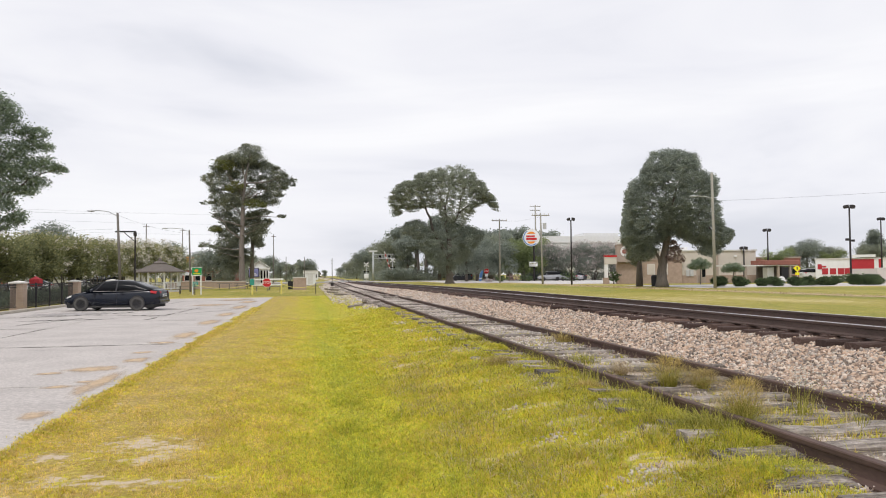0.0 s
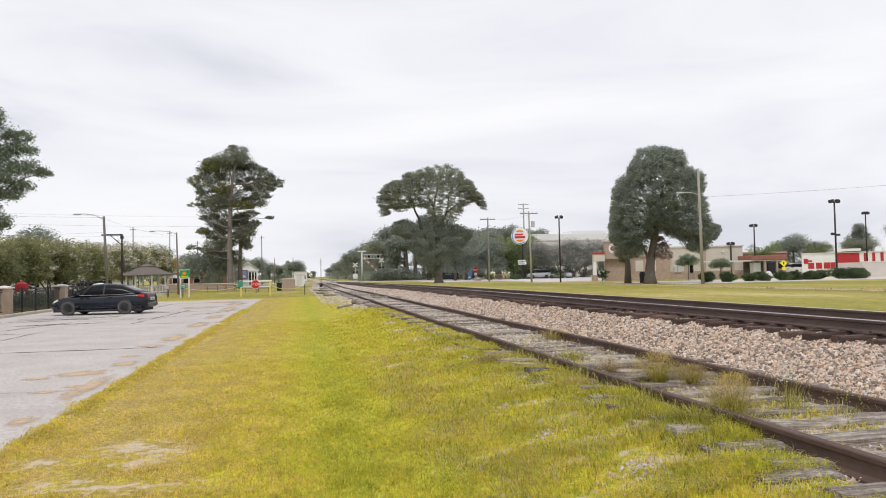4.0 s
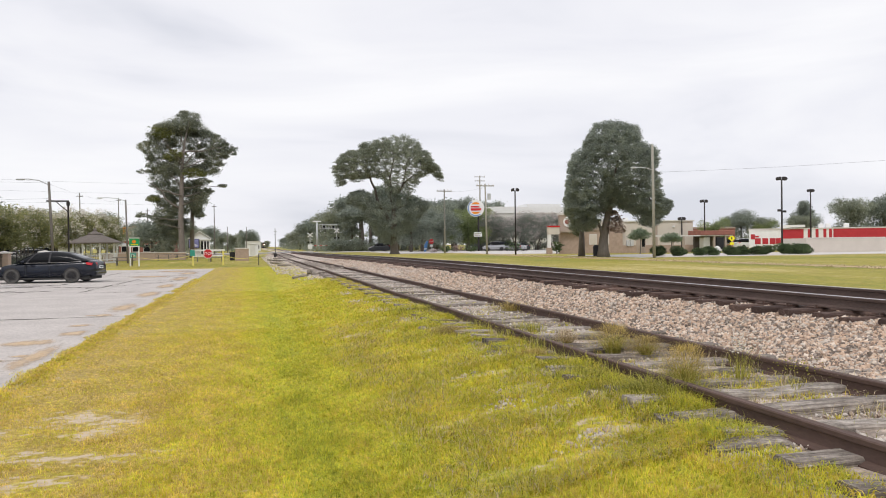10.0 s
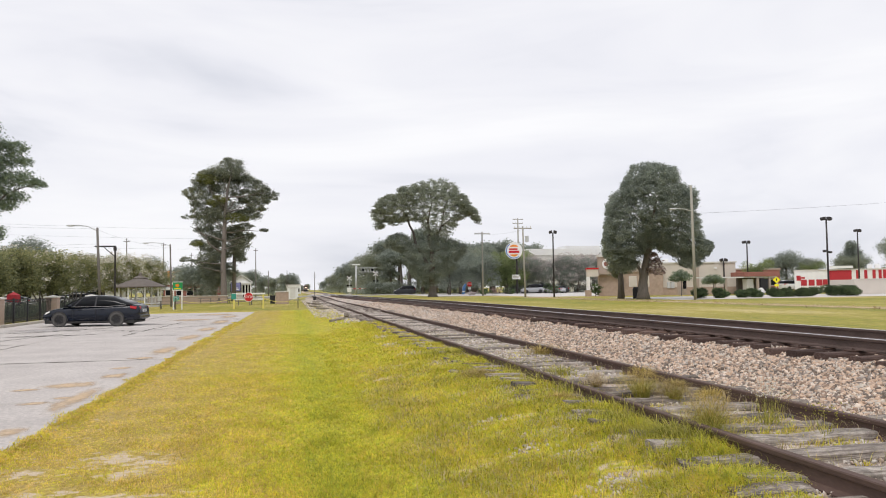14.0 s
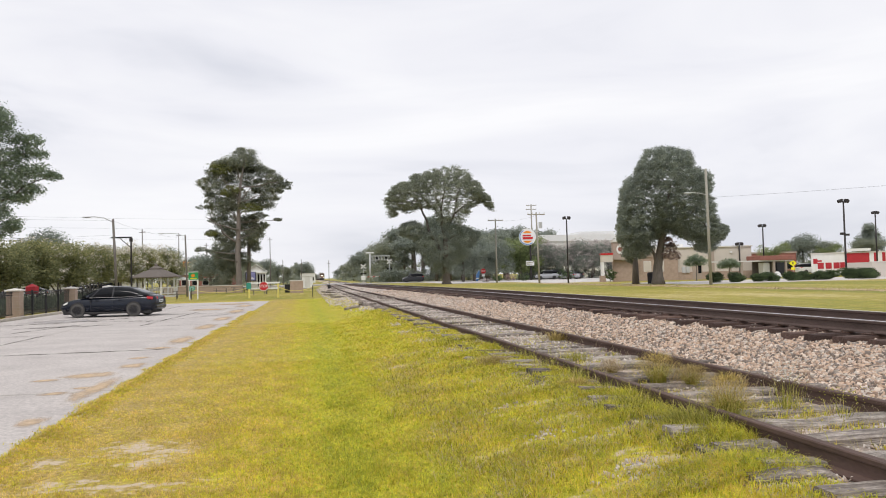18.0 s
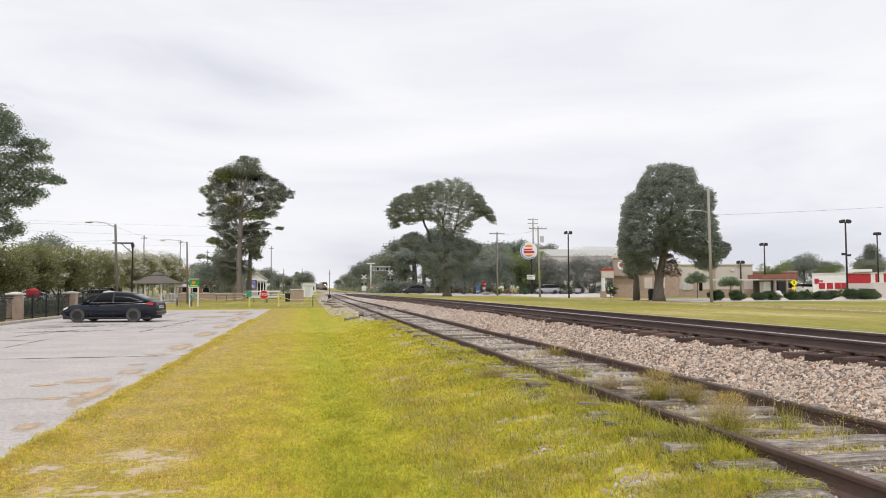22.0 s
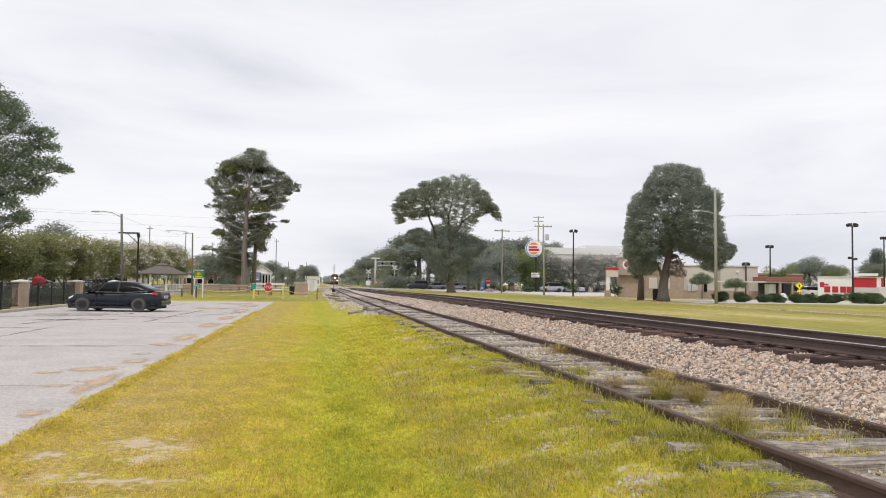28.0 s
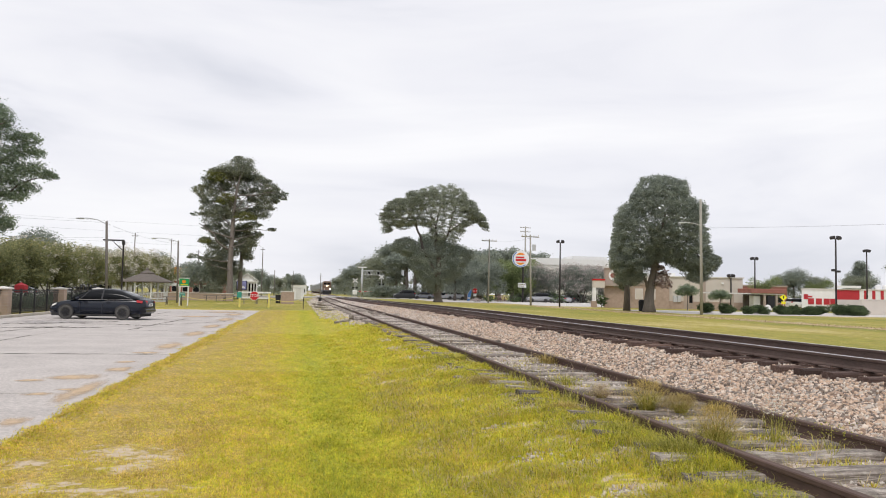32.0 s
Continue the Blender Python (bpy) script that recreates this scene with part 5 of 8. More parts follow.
def outline_crown(name, k, x0, z0, upper, lower, clusters, per, size, material, deep=0.8, layer=(0.42, 0.16), shell=(0.72, 1.0), gaps=0.35, top_heavy=0.0, droop=0.25, back=0.0, grain=1.1):
    """Sprays of leaves over a crown whose upper and lower edges are drawn as (x, z) on a scale k, rounded off in depth, with gaps where no twigs are."""
    ux, uz = np.array(upper, dtype=float).T
    lx, lz = np.array(lower, dtype=float).T
    n = clusters * 3
    x = RNG.uniform(ux[0], ux[-1], n)
    top, bot = np.interp(x, ux, uz), np.interp(x, lx, lz)
    half, mid_ = np.maximum(bot - top, 6) / 2, (bot + top) / 2
    wide = (ux[-1] - ux[0]) / 2
    depth = np.minimum(half * 1.3, wide) * 0.35 + 0.65 * wide * np.sqrt(np.clip(1 - ((x - (ux[0] + ux[-1]) / 2) / (wide * 1.02)) ** 2, 0.02, 1))
    a = RNG.uniform(0, 2 * math.pi, n)
    r = RNG.uniform(shell[0], shell[1], n) ** 0.6
    cy, cz = np.cos(a) * r, np.sin(a) * r
    keep = RNG.uniform(0, 1, n) < np.where(cz > 0, 1.0, 1.0 - top_heavy)
    px, py, pz = (x - x0) * k, cy * depth * k * deep + back, (z0 - mid_ + cz * half) * k
    q = np.sin(px * grain * 1.9 + 1.3 * np.sin(pz * grain * 1.4 + 1)) + np.sin(pz * grain * 2.7 + 1.1 * np.sin(py * grain * 1.7)) + np.sin(py * grain * 2.1 + px * grain * 0.9) + RNG.normal(0, 0.35, n)
    keep &= q > np.quantile(q, gaps)
    order = np.flatnonzero(keep)[:clusters]
    c = np.stack([px, py, pz], 1)[order]
    m = len(c) * per
    out = c - np.array([0, back, (z0 - float(mid_.mean())) * k * 0.8])
    out /= np.linalg.norm(out, axis=1)[:, None] + 1e-6
    along = RNG.uniform(-1.0, 1.0, m) * layer[0]
    ball = RNG.normal(size=(m, 3))
    ball *= (RNG.uniform(0, 1, m) ** 0.45 / np.linalg.norm(ball, axis=1))[:, None]
    p = np.repeat(c, per, 0) + ball * np.array([layer[0], layer[0], layer[1]]) + np.repeat(out, per, 0) * (along[:, None] - layer[0]) * 0.6
    p[:, 2] -= droop * np.maximum(along, 0)
    u = RNG.normal(size=(m, 3)) + np.repeat(out, per, 0) * 0.8
    u[:, 2] = u[:, 2] * 0.5 - droop
    u /= np.linalg.norm(u, axis=1)[:, None]
    w = np.cross(u, RNG.normal(size=(m, 3)))
    w /= np.linalg.norm(w, axis=1)[:, None] + 1e-9
    g = size * RNG.uniform(0.55, 1.35, m)[:, None]
    v = np.stack([p - u * g, p + w * g * 0.42, p + u * g, p - w * g * 0.42], 1)
    return raw(name, v.reshape(-1, 3), np.arange(4 * m).reshape(m, 4), material)


def twigs(tips, rng, n, spread, r0=0.06):
    """Short forked branches that leave the ends of limbs."""
    out = []
    for t in tips:
        for _ in range(n):
            d = Vector((rng.uniform(-1, 1), rng.uniform(-1, 1), rng.uniform(-0.25, 0.7))) * spread
            out.append((t, tuple(Vector(t) + d), r0, 0.012))
    return out


# tall old pine beyond the barrier
K = 0.0300
pine_lumps = lumps(K, 319, 790, [(370, 65, 58, 32), (325, 105, 95, 40), (215, 140, 55, 40), (140, 220, 38, 26), (230, 200, 75, 45), (330, 185, 80, 55), (450, 160, 55, 36), (430, 230, 72, 40), (540, 220, 45, 34),
                                 (480, 285, 55, 38), (190, 315, 45, 34), (140, 345, 36, 12), (210, 375, 55, 45), (230, 430, 45, 34), (180, 485, 38, 18), (280, 470, 50, 34), (420, 450, 55, 24),
                                 (375, 500, 34, 45), (390, 548, 26, 26), (240, 560, 70, 42), (125, 568, 36, 14), (250, 620, 62, 42), (262, 690, 50, 36), (300, 330, 60, 60), (520, 412, 26, 10), (500, 190, 48, 30), (455, 330, 60, 30), (500, 250, 50, 30), (420, 395, 45, 24), (260, 330, 70, 45), (300, 420, 60, 46), (240, 500, 60, 38), (290, 560, 55, 52), (400, 335, 48, 30), (200, 260, 58, 38), (335, 285, 70, 38), (385, 420, 36, 32), (285, 640, 45, 52), (270, 120, 70, 35), (390, 120, 70, 40), (350, 620, 30, 40), (230, 740, 55, 35)])
pine_light = lumps(K, 319, 790, [(285, 265, 55, 30), (380, 355, 55, 22), (240, 150, 60, 30), (180, 490, 30, 14)])
pz = lambda cx, cz, y=0.0: ((cx - 319) * K, y, (790 - cz) * K)
tree("pine_tree", "tall old pine with ragged dark crown and bare pale trunk", facing(-10.3, 121, 0.0),
     ([pz(319, 800), pz(317, 740), pz(312, 600), pz(318, 450), pz(320, 330), pz(335, 200), pz(360, 80)], [0.62, 0.46, 0.4, 0.34, 0.27, 0.16, 0.05]),
     [(pz(314, 540), pz(150, 400), 0.16, 0.04), (pz(316, 600), pz(190, 585), 0.1, 0.04), (pz(318, 420), pz(240, 330), 0.12, 0.03), (pz(322, 320), pz(230, 180), 0.14, 0.03),
      (pz(325, 330), pz(450, 280), 0.14, 0.03), (pz(330, 250), pz(530, 220), 0.13, 0.03), (pz(318, 430), pz(520, 415), 0.10, 0.02), (pz(330, 210), pz(300, 110), 0.1, 0.03), (pz(319, 480), pz(430, 450), 0.1, 0.03),
      (pz(318, 400), pz(370, 350), 0.1, 0.03), (pz(316, 470, -0.4), pz(170, 430, -0.8), 0.13, 0.03), (pz(318, 380, -0.3), pz(400, 330, -0.8), 0.1, 0.03), (pz(320, 340, -0.3), pz(390, 230, -0.8), 0.1, 0.03),
      (pz(322, 300, -0.3), pz(255, 215, -0.7), 0.1, 0.03), (pz(316, 520, -0.3), pz(400, 480, -0.6), 0.1, 0.03), (pz(314, 640, -0.3), pz(200, 610, -0.6), 0.08, 0.03)],
     [([(l[0], l[1] * 0.8 + 1.5, l[2], l[3] * 1.02, l[4] * 0.85, l[5] * 1.02) for l in pine_lumps], 130000, 0.105, LEAF_PINE, dict(loose=0.25, inner=0.4)), ([(l[0], l[1] - 0.7, *l[2:]) for l in pine_light], 6000, 0.105, LEAF_OLIVE, dict(loose=0.26))], PINEBARK)
tree("pine_tree", "slimmer pine standing close behind the tall one", facing(-9.15, 124, 0.0),
     ([(0, 0, 0), (0.1, 0, 6), (0.3, 0, 11)], [0.4, 0.3, 0.12]), [((0.1, 0, 7), (1.4, 0, 9), 0.1, 0.03)],
     [([(0.3, 0, 10.5, 1.4, 1.4, 1.8), (1.3, 0, 9.0, 1.3, 1.2, 0.8), (-0.6, 0.5, 8.0, 1.2, 1.2, 1.0), (1.0, 0, 7.2, 0.9, 1.0, 0.9)], 6000, 0.14, LEAF_PINE)], PINEBARK)
tree("shade_tree", "dark low tree behind the picnic tables", facing(-15.5, 128, 0.0), ([(0, 0, 0), (0, 0, 3)], [0.3, 0.2]), [((0, 0, 2.5), (1.2, 0, 4.5), 0.12, 0.05)],
     [([(0, 0, 4.0, 2.4, 2.2, 2.0), (1.6, 0, 5.2, 1.6, 1.5, 1.3), (-1.5, 0, 3.2, 1.5, 1.5, 1.3)], 2600, 0.22, LEAF_DARK)], BARK)

# broad flat-topped tree across the line
K = 0.0285
UMBRELLA_TOP = ((143, 262), (150, 200), (185, 170), (250, 142), (300, 112), (350, 96), (400, 89), (450, 79), (500, 68), (550, 76), (590, 106), (612, 140), (645, 166), (672, 210), (702, 250), (718, 300))
UMBRELLA_LOW = ((143, 275), (158, 345), (185, 335), (205, 305), (260, 318), (310, 300), (350, 290), (400, 310), (425, 400), (480, 440), (540, 420), (585, 350), (620, 290), (670, 268), (700, 292), (718, 318))
SKIRT_TOP = ((205, 410), (235, 368), (300, 352), (350, 395), (395, 400), (440, 380), (480, 350), (530, 370), (590, 395), (640, 430))
SKIRT_LOW = ((205, 425), (240, 440), (290, 470), (330, 560), (380, 640), (440, 665), (480, 655), (520, 610), (580, 560), (640, 450))
bz = lambda cx, cz, y=0.0: ((cx - 460) * K, y, (705 - cz) * K)
limbs = [(bz(458, 560), bz(400, 470), 0.34, 0.26), (bz(400, 470), bz(345, 330), 0.26, 0.16), (bz(345, 330), bz(330, 270), 0.16, 0.10), (bz(330, 270), bz(250, 190, 0.6), 0.10, 0.04), (bz(330, 270), bz(180, 260, -0.8), 0.09, 0.03), (bz(330, 270), bz(370, 150, -0.9), 0.09, 0.03),
         (bz(460, 470), bz(440, 330), 0.3, 0.16), (bz(440, 330), bz(415, 220, 0.8), 0.15, 0.06), (bz(440, 330), bz(480, 140, -0.8), 0.14, 0.04), (bz(415, 220, 0.8), bz(340, 130, 1.5), 0.06, 0.03), (bz(462, 430), bz(510, 330), 0.28, 0.15), (bz(510, 330), bz(540, 200, 0.8), 0.14, 0.05),
         (bz(510, 330), bz(640, 250, -0.8), 0.12, 0.04), (bz(510, 330), bz(600, 290, 1.0), 0.12, 0.04), (bz(640, 250, -0.8), bz(715, 320, -0.8), 0.05, 0.02), (bz(540, 200, 0.8), bz(570, 110, 0.8), 0.05, 0.02), (bz(440, 480), bz(300, 400, -1.0), 0.16, 0.05), (bz(470, 470), bz(560, 430, -0.8), 0.14, 0.05)]
limbs += twigs([bz(250, 190, 0.6), bz(180, 260, -0.8), bz(370, 150, -0.9), bz(415, 220, 0.8), bz(480, 140, -0.8), bz(540, 200, 0.8), bz(640, 250, -0.8), bz(600, 290, 1.0)], DICE, 3, 2.0)
t = tree("spreading_tree", "broad old tree with a flat umbrella crown", facing(20.9, 111, 0.27),
         ([bz(460, 718), bz(459, 690), bz(457, 640), bz(458, 560), bz(460, 470), bz(462, 430)], [1.05, 0.62, 0.5, 0.45, 0.38, 0.3]), limbs, [], BARK)
part("crown", outline_crown("crown", K, 460, 705, UMBRELLA_TOP, UMBRELLA_LOW, 4200, 24, 0.10, LEAF_OAK, 0.72, (0.46, 0.11), (0.4, 1.08), 0.5, 0.4, 0.35, grain=2.0), None, t)
part("lower_crown", outline_crown("lower_crown", K, 460, 705, SKIRT_TOP, SKIRT_LOW, 2300, 34, 0.092, LEAF_DARK, 0.7, (0.5, 0.22), (0.4, 1.0), 0.34, 0.0, 0.35, grain=1.6), None, t)

# dense pair of trees before the restaurant
K = 0.0178
DENSE_TOP = ((44, 535), (52, 420), (62, 302), (95, 232), (150, 214), (163, 152), (203, 116), (214, 84), (280, 75), (345, 75), (400, 94), (440, 98), (476, 98), (484, 188), (520, 204), (560, 224), (578, 246), (588, 420), (606, 500), (650, 520))
DENSE_LOW = ((44, 565), (70, 630), (110, 672), (180, 680), (225, 660), (258, 600), (300, 560), (350, 550), (400, 575), (450, 592), (490, 640), (530, 664), (580, 640), (612, 600), (650, 538))
brown = lumps(K, 262, 810, [(330, 640, 42, 48), (355, 670, 26, 26), (310, 590, 40, 30)])
dz_ = lambda cx, cz, y=0.0: ((cx - 262) * K, y, (810 - cz) * K)
t = tree("dense_tree", "dense dark-green tree with a heavy ragged crown", facing(32.4, 65, 0.27),
         ([dz_(262, 820), dz_(261, 770), dz_(262, 720), dz_(275, 640), dz_(300, 520), dz_(310, 400)], [0.72, 0.5, 0.42, 0.34, 0.26, 0.16]),
         [(dz_(262, 720), dz_(235, 610), 0.24, 0.1), (dz_(275, 640), dz_(315, 560), 0.16, 0.06), (dz_(300, 520), dz_(440, 450), 0.16, 0.06), (dz_(300, 520), dz_(210, 400), 0.16, 0.05), (dz_(310, 400), dz_(370, 200), 0.14, 0.04),
          (dz_(440, 450), dz_(560, 560), 0.1, 0.03), (dz_(440, 450), dz_(540, 300), 0.1, 0.03), (dz_(210, 400), dz_(110, 330), 0.1, 0.03)],
         [(brown, 1200, 0.12, LEAF_BROWN, dict(loose=0.3))], BARK)
DENSE_TOP, DENSE_LOW = [[(262 + (x - 262) * 0.90, z) for x, z in row] for row in (DENSE_TOP, DENSE_LOW)]
part("crown", outline_crown("crown", K, 262, 810, DENSE_TOP, DENSE_LOW, 5600, 30, 0.085, LEAF_DARK, 0.85, (0.34, 0.20), (0.5, 1.0), 0.25, 0.0, 0.25, grain=1.7), None, t)
side = lumps(K, 190, 780, [(130, 480, 38, 44), (165, 530, 60, 50), (170, 620, 48, 44), (140, 420, 34, 40), (200, 460, 40, 40), (120, 545, 24, 30)])
tree("dense_tree", "slim leaning tree beside the dense one", facing(32.7, 70.5, 0.27), ([(0, 0, -0.1), (0.02, 0, 2), (-0.2, 0, 5)], [0.38, 0.27, 0.12]), [((0, 0, 2.2), (-0.9, 0, 4.5), 0.12, 0.04)],
     [([(l[0] * 0.95, l[1], l[2] * 1.08, l[3], l[4], l[5]) for l in side], 16000, 0.11, LEAF_OAK, dict(loose=0.34))], BARK)

# tree inside the park fence
left = [(1.0, 0, 11.3, 0.7, 0.8, 0.6), (0.2, 0.3, 11.8, 0.9, 0.9, 0.7), (-0.8, 0, 12.4, 1.0, 1.0, 0.8), (1.3, 0, 10.4, 0.8, 0.8, 0.5), (2.6, 0, 10.2, 0.6, 0.6, 0.35), (2.2, 0.2, 9.5, 0.7, 0.6, 0.4), (3.0, 0, 9.4, 0.5, 0.5, 0.35),
        (1.2, 0, 9.1, 1.0, 0.9, 0.6), (2.6, 0, 8.4, 0.9, 0.8, 0.5), (3.6, 0, 8.15, 0.55, 0.5, 0.3), (1.4, 0, 7.9, 1.1, 1.0, 0.6), (2.6, 0.1, 7.3, 0.7, 0.6, 0.3), (1.9, 0, 6.8, 0.7, 0.7, 0.3), (0.6, 0, 6.9, 1.0, 1.0, 0.6),
        (0.6, 0, 5.9, 1.0, 0.9, 0.4), (1.6, 0, 5.2, 0.6, 0.6, 0.4), (0.8, 0.2, 4.8, 0.8, 0.7, 0.4), (-0.6, 0, 10.4, 1.6, 1.4, 1.1), (-1.6, 0, 8.6, 1.9, 1.7, 1.3), (-0.4, 0, 8.2, 1.3, 1.2, 0.9), (-2.0, 0, 6.6, 1.9, 1.6, 1.1),
        (-2.6, 0, 11.0, 1.6, 1.5, 1.2), (-4.0, 0, 9.0, 1.8, 1.6, 1.6), (-4.2, 0, 6.6, 1.8, 1.6, 1.2), (-0.9, 0, 5.4, 1.2, 1.0, 0.6)]
tree("park_tree", "leafy green tree with an open ragged crown inside the fence", facing(-18.2, 46.5, 0.0),
     ([(0, 0, -0.1), (0.05, 0, 2), (0.0, 0, 4.5), (-0.1, 0, 7.5), (0, 0, 10.5)], [0.26, 0.2, 0.17, 0.12, 0.04]),
     [((0, 0, 3.6), (1.5, 0.2, 5.1), 0.08, 0.02), ((0, 0, 4.6), (-2.4, 0, 6.0), 0.09, 0.03), ((0, 0, 6.0), (3.6, 0, 8.1), 0.09, 0.02), ((0, 0, 6.5), (-2, 0, 9.5), 0.08, 0.02), ((0, 0, 6.8), (1.8, 0, 9.4), 0.08, 0.02),
      ((0, 0, 8.0), (2.8, 0.1, 9.9), 0.06, 0.015)],
     [([(l[0], l[1], l[2], l[3] * 0.9, l[4], l[5] * 0.9) for l in left], 80000, 0.068, LEAF_LEFT, dict(loose=0.29))], BARK)

# flowering crape myrtles of the park; their shade is painted as a dark sheet
tagged(new("planting_bed", Shape().box(-40, 26, -0.1, -15.2, 83, 0.07).mesh("planting_bed", SHADED_LAWN)), "dark sheet of painted shade on the grass under the myrtles", "planting bed", kind="structure")


def myrtle(x, y, h, w, flower=0.22, count=12000, mat_flower=BLOSSOM, leaf=LEAF_MYRTLE, label="crape myrtle in white bloom with several thin stems"):
    ls = []
    for _ in range(13):
        ls.append((DICE.uniform(-0.6, 0.6) * w, DICE.uniform(-0.5, 0.5) * w, h * DICE.uniform(0.42, 0.84), w * DICE.uniform(0.38, 0.58), w * DICE.uniform(0.35, 0.5), h * DICE.uniform(0.13, 0.2)))
    t = thing("crape_myrtle", label, "tree", facing(x, y, 0.0 if x < 0 else 0.27), "flowering trees")
    for _ in range(5):
        a = DICE.uniform(0, 6.28)
        r = DICE.uniform(0.1, 0.3)
        part("stem", Shape().tube(bent((r * math.cos(a), r * math.sin(a), -0.05), (w * 0.5 * math.cos(a), w * 0.5 * math.sin(a), h * 0.6), DICE, 4), [0.07, 0.065, 0.055, 0.045, 0.03], 6), BARK, t)
    part("crown", leaf_mesh("crown", ls, int(count * 1.5), 0.085, leaf, loose=0.24), None, t)
    tops = [(l[0], l[1], l[2] + l[5] * 0.3, l[3] * 1.2, l[4] * 1.2, l[5] * 1.25) for l in ls]
    part("blossom", leaf_mesh("blossom", tops, int(count * flower * 0.9), 0.085, mat_flower, loose=0.13, inner=0.9), None, t, "white flower clusters")
    return t


for x, y, h, w, fl in ((-22.5, 48, 4.8, 2.6, 0.03), (-20.8, 54, 5.0, 2.6, 0.04), (-20.4, 60, 5.0, 2.5, 0.05), (-19.9, 66.5, 5.3, 2.6, 0.14), (-19.4, 73, 5.4, 2.5, 0.30), (-20.9, 90, 6.0, 2.8, 0.50), (-20.1, 98, 6.3, 2.8, 0.55),
                       (-19.2, 108, 6.4, 2.9, 0.45), (-25.5, 58, 4.5, 3.0, 0.04), (-24.5, 68, 4.9, 3.0, 0.06)):
    myrtle(x, y, h, w, fl)
for x, y, h, w in ((48.2, 144, 7.4, 3.9), (53.0, 145, 7.8, 4.1), (57.5, 145.5, 7.8, 4.0), (61.7, 146.5, 7.4, 3.8)):
    myrtle(x, y, h, w, 0.5, 22000, PINKBLOSSOM, LEAF_DARK, "crape myrtle in dusty faded bloom behind the forecourt")

# far woods and street trees, three kinds of crown set about at several sizes


def far_tree(name, label, kind, leafs, group):
    t = thing(name, label, "tree", pose(0, 0, -50), group)
    part("trunk", Shape().tube([(0, 0, -0.3), (0.1, 0, 3), (0, 0, 7)], [0.4, 0.28, 0.12], 8), BARK, t, smooth=True)
    ls = []
    if kind == "round":
        for _ in range(14):
            ls.append((DICE.uniform(-2.6, 2.6), DICE.uniform(-1.8, 1.8), DICE.uniform(2.4, 8.0), DICE.uniform(1.3, 2.2), 1.7, DICE.uniform(1.0, 1.7)))
    elif kind == "tall":
        for k in range(12):
            z = 4.0 + k * 0.7
            ls.append((DICE.uniform(-1, 1) * (2.2 - abs(z - 8) * 0.28), DICE.uniform(-1.2, 1.2), z, DICE.uniform(0.9, 1.8), 1.4, DICE.uniform(0.6, 1.0)))
    else:
        for k in range(9):
            ls.append((DICE.uniform(-3.2, 3.2), DICE.uniform(-1.5, 1.5), DICE.uniform(5.8, 8.2), DICE.uniform(1.3, 2.2), 1.7, DICE.uniform(0.6, 1.0)))
    part("crown", leaf_mesh("crown", ls, 12500, 0.165, leafs, loose=0.32), None, t)
    return t


kinds = {"round": far_tree("street_tree", "rounded green tree in the far treeline", "round", LEAF_DARK, "far trees"),
         "oak": far_tree("street_tree", "rounded green tree in the far treeline", "round", LEAF_OAK, "far trees"),
         "light": far_tree("street_tree", "lighter green broadleaf tree", "round", LEAF_LIGHT, "far trees"),
         "tall": far_tree("far_pine", "tall dark pine in the far treeline", "tall", LEAF_DARK, "far trees"),
         "flat": far_tree("far_pine", "flat-topped pine in the far treeline", "flat", LEAF_DARK, "far trees")}
FIRST = dict.fromkeys(kinds, True)


def plant(kind, x, y, s, sz=None, turn=None):
    m = facing(x, y, 0.2) @ pose(0, 0, 0, 0, 0, DICE.uniform(-40, 40) if turn is None else turn) @ Matrix.Diagonal((s, s, sz or s, 1))
    if FIRST[kind]:
        FIRST[kind] = False
        kinds[kind].matrix_basis = m
    else:
        place_copy(kinds[kind], m)


def place_copy(ob, m):
    made = copy_thing(ob, Matrix())
    made.matrix_basis = m
    return made


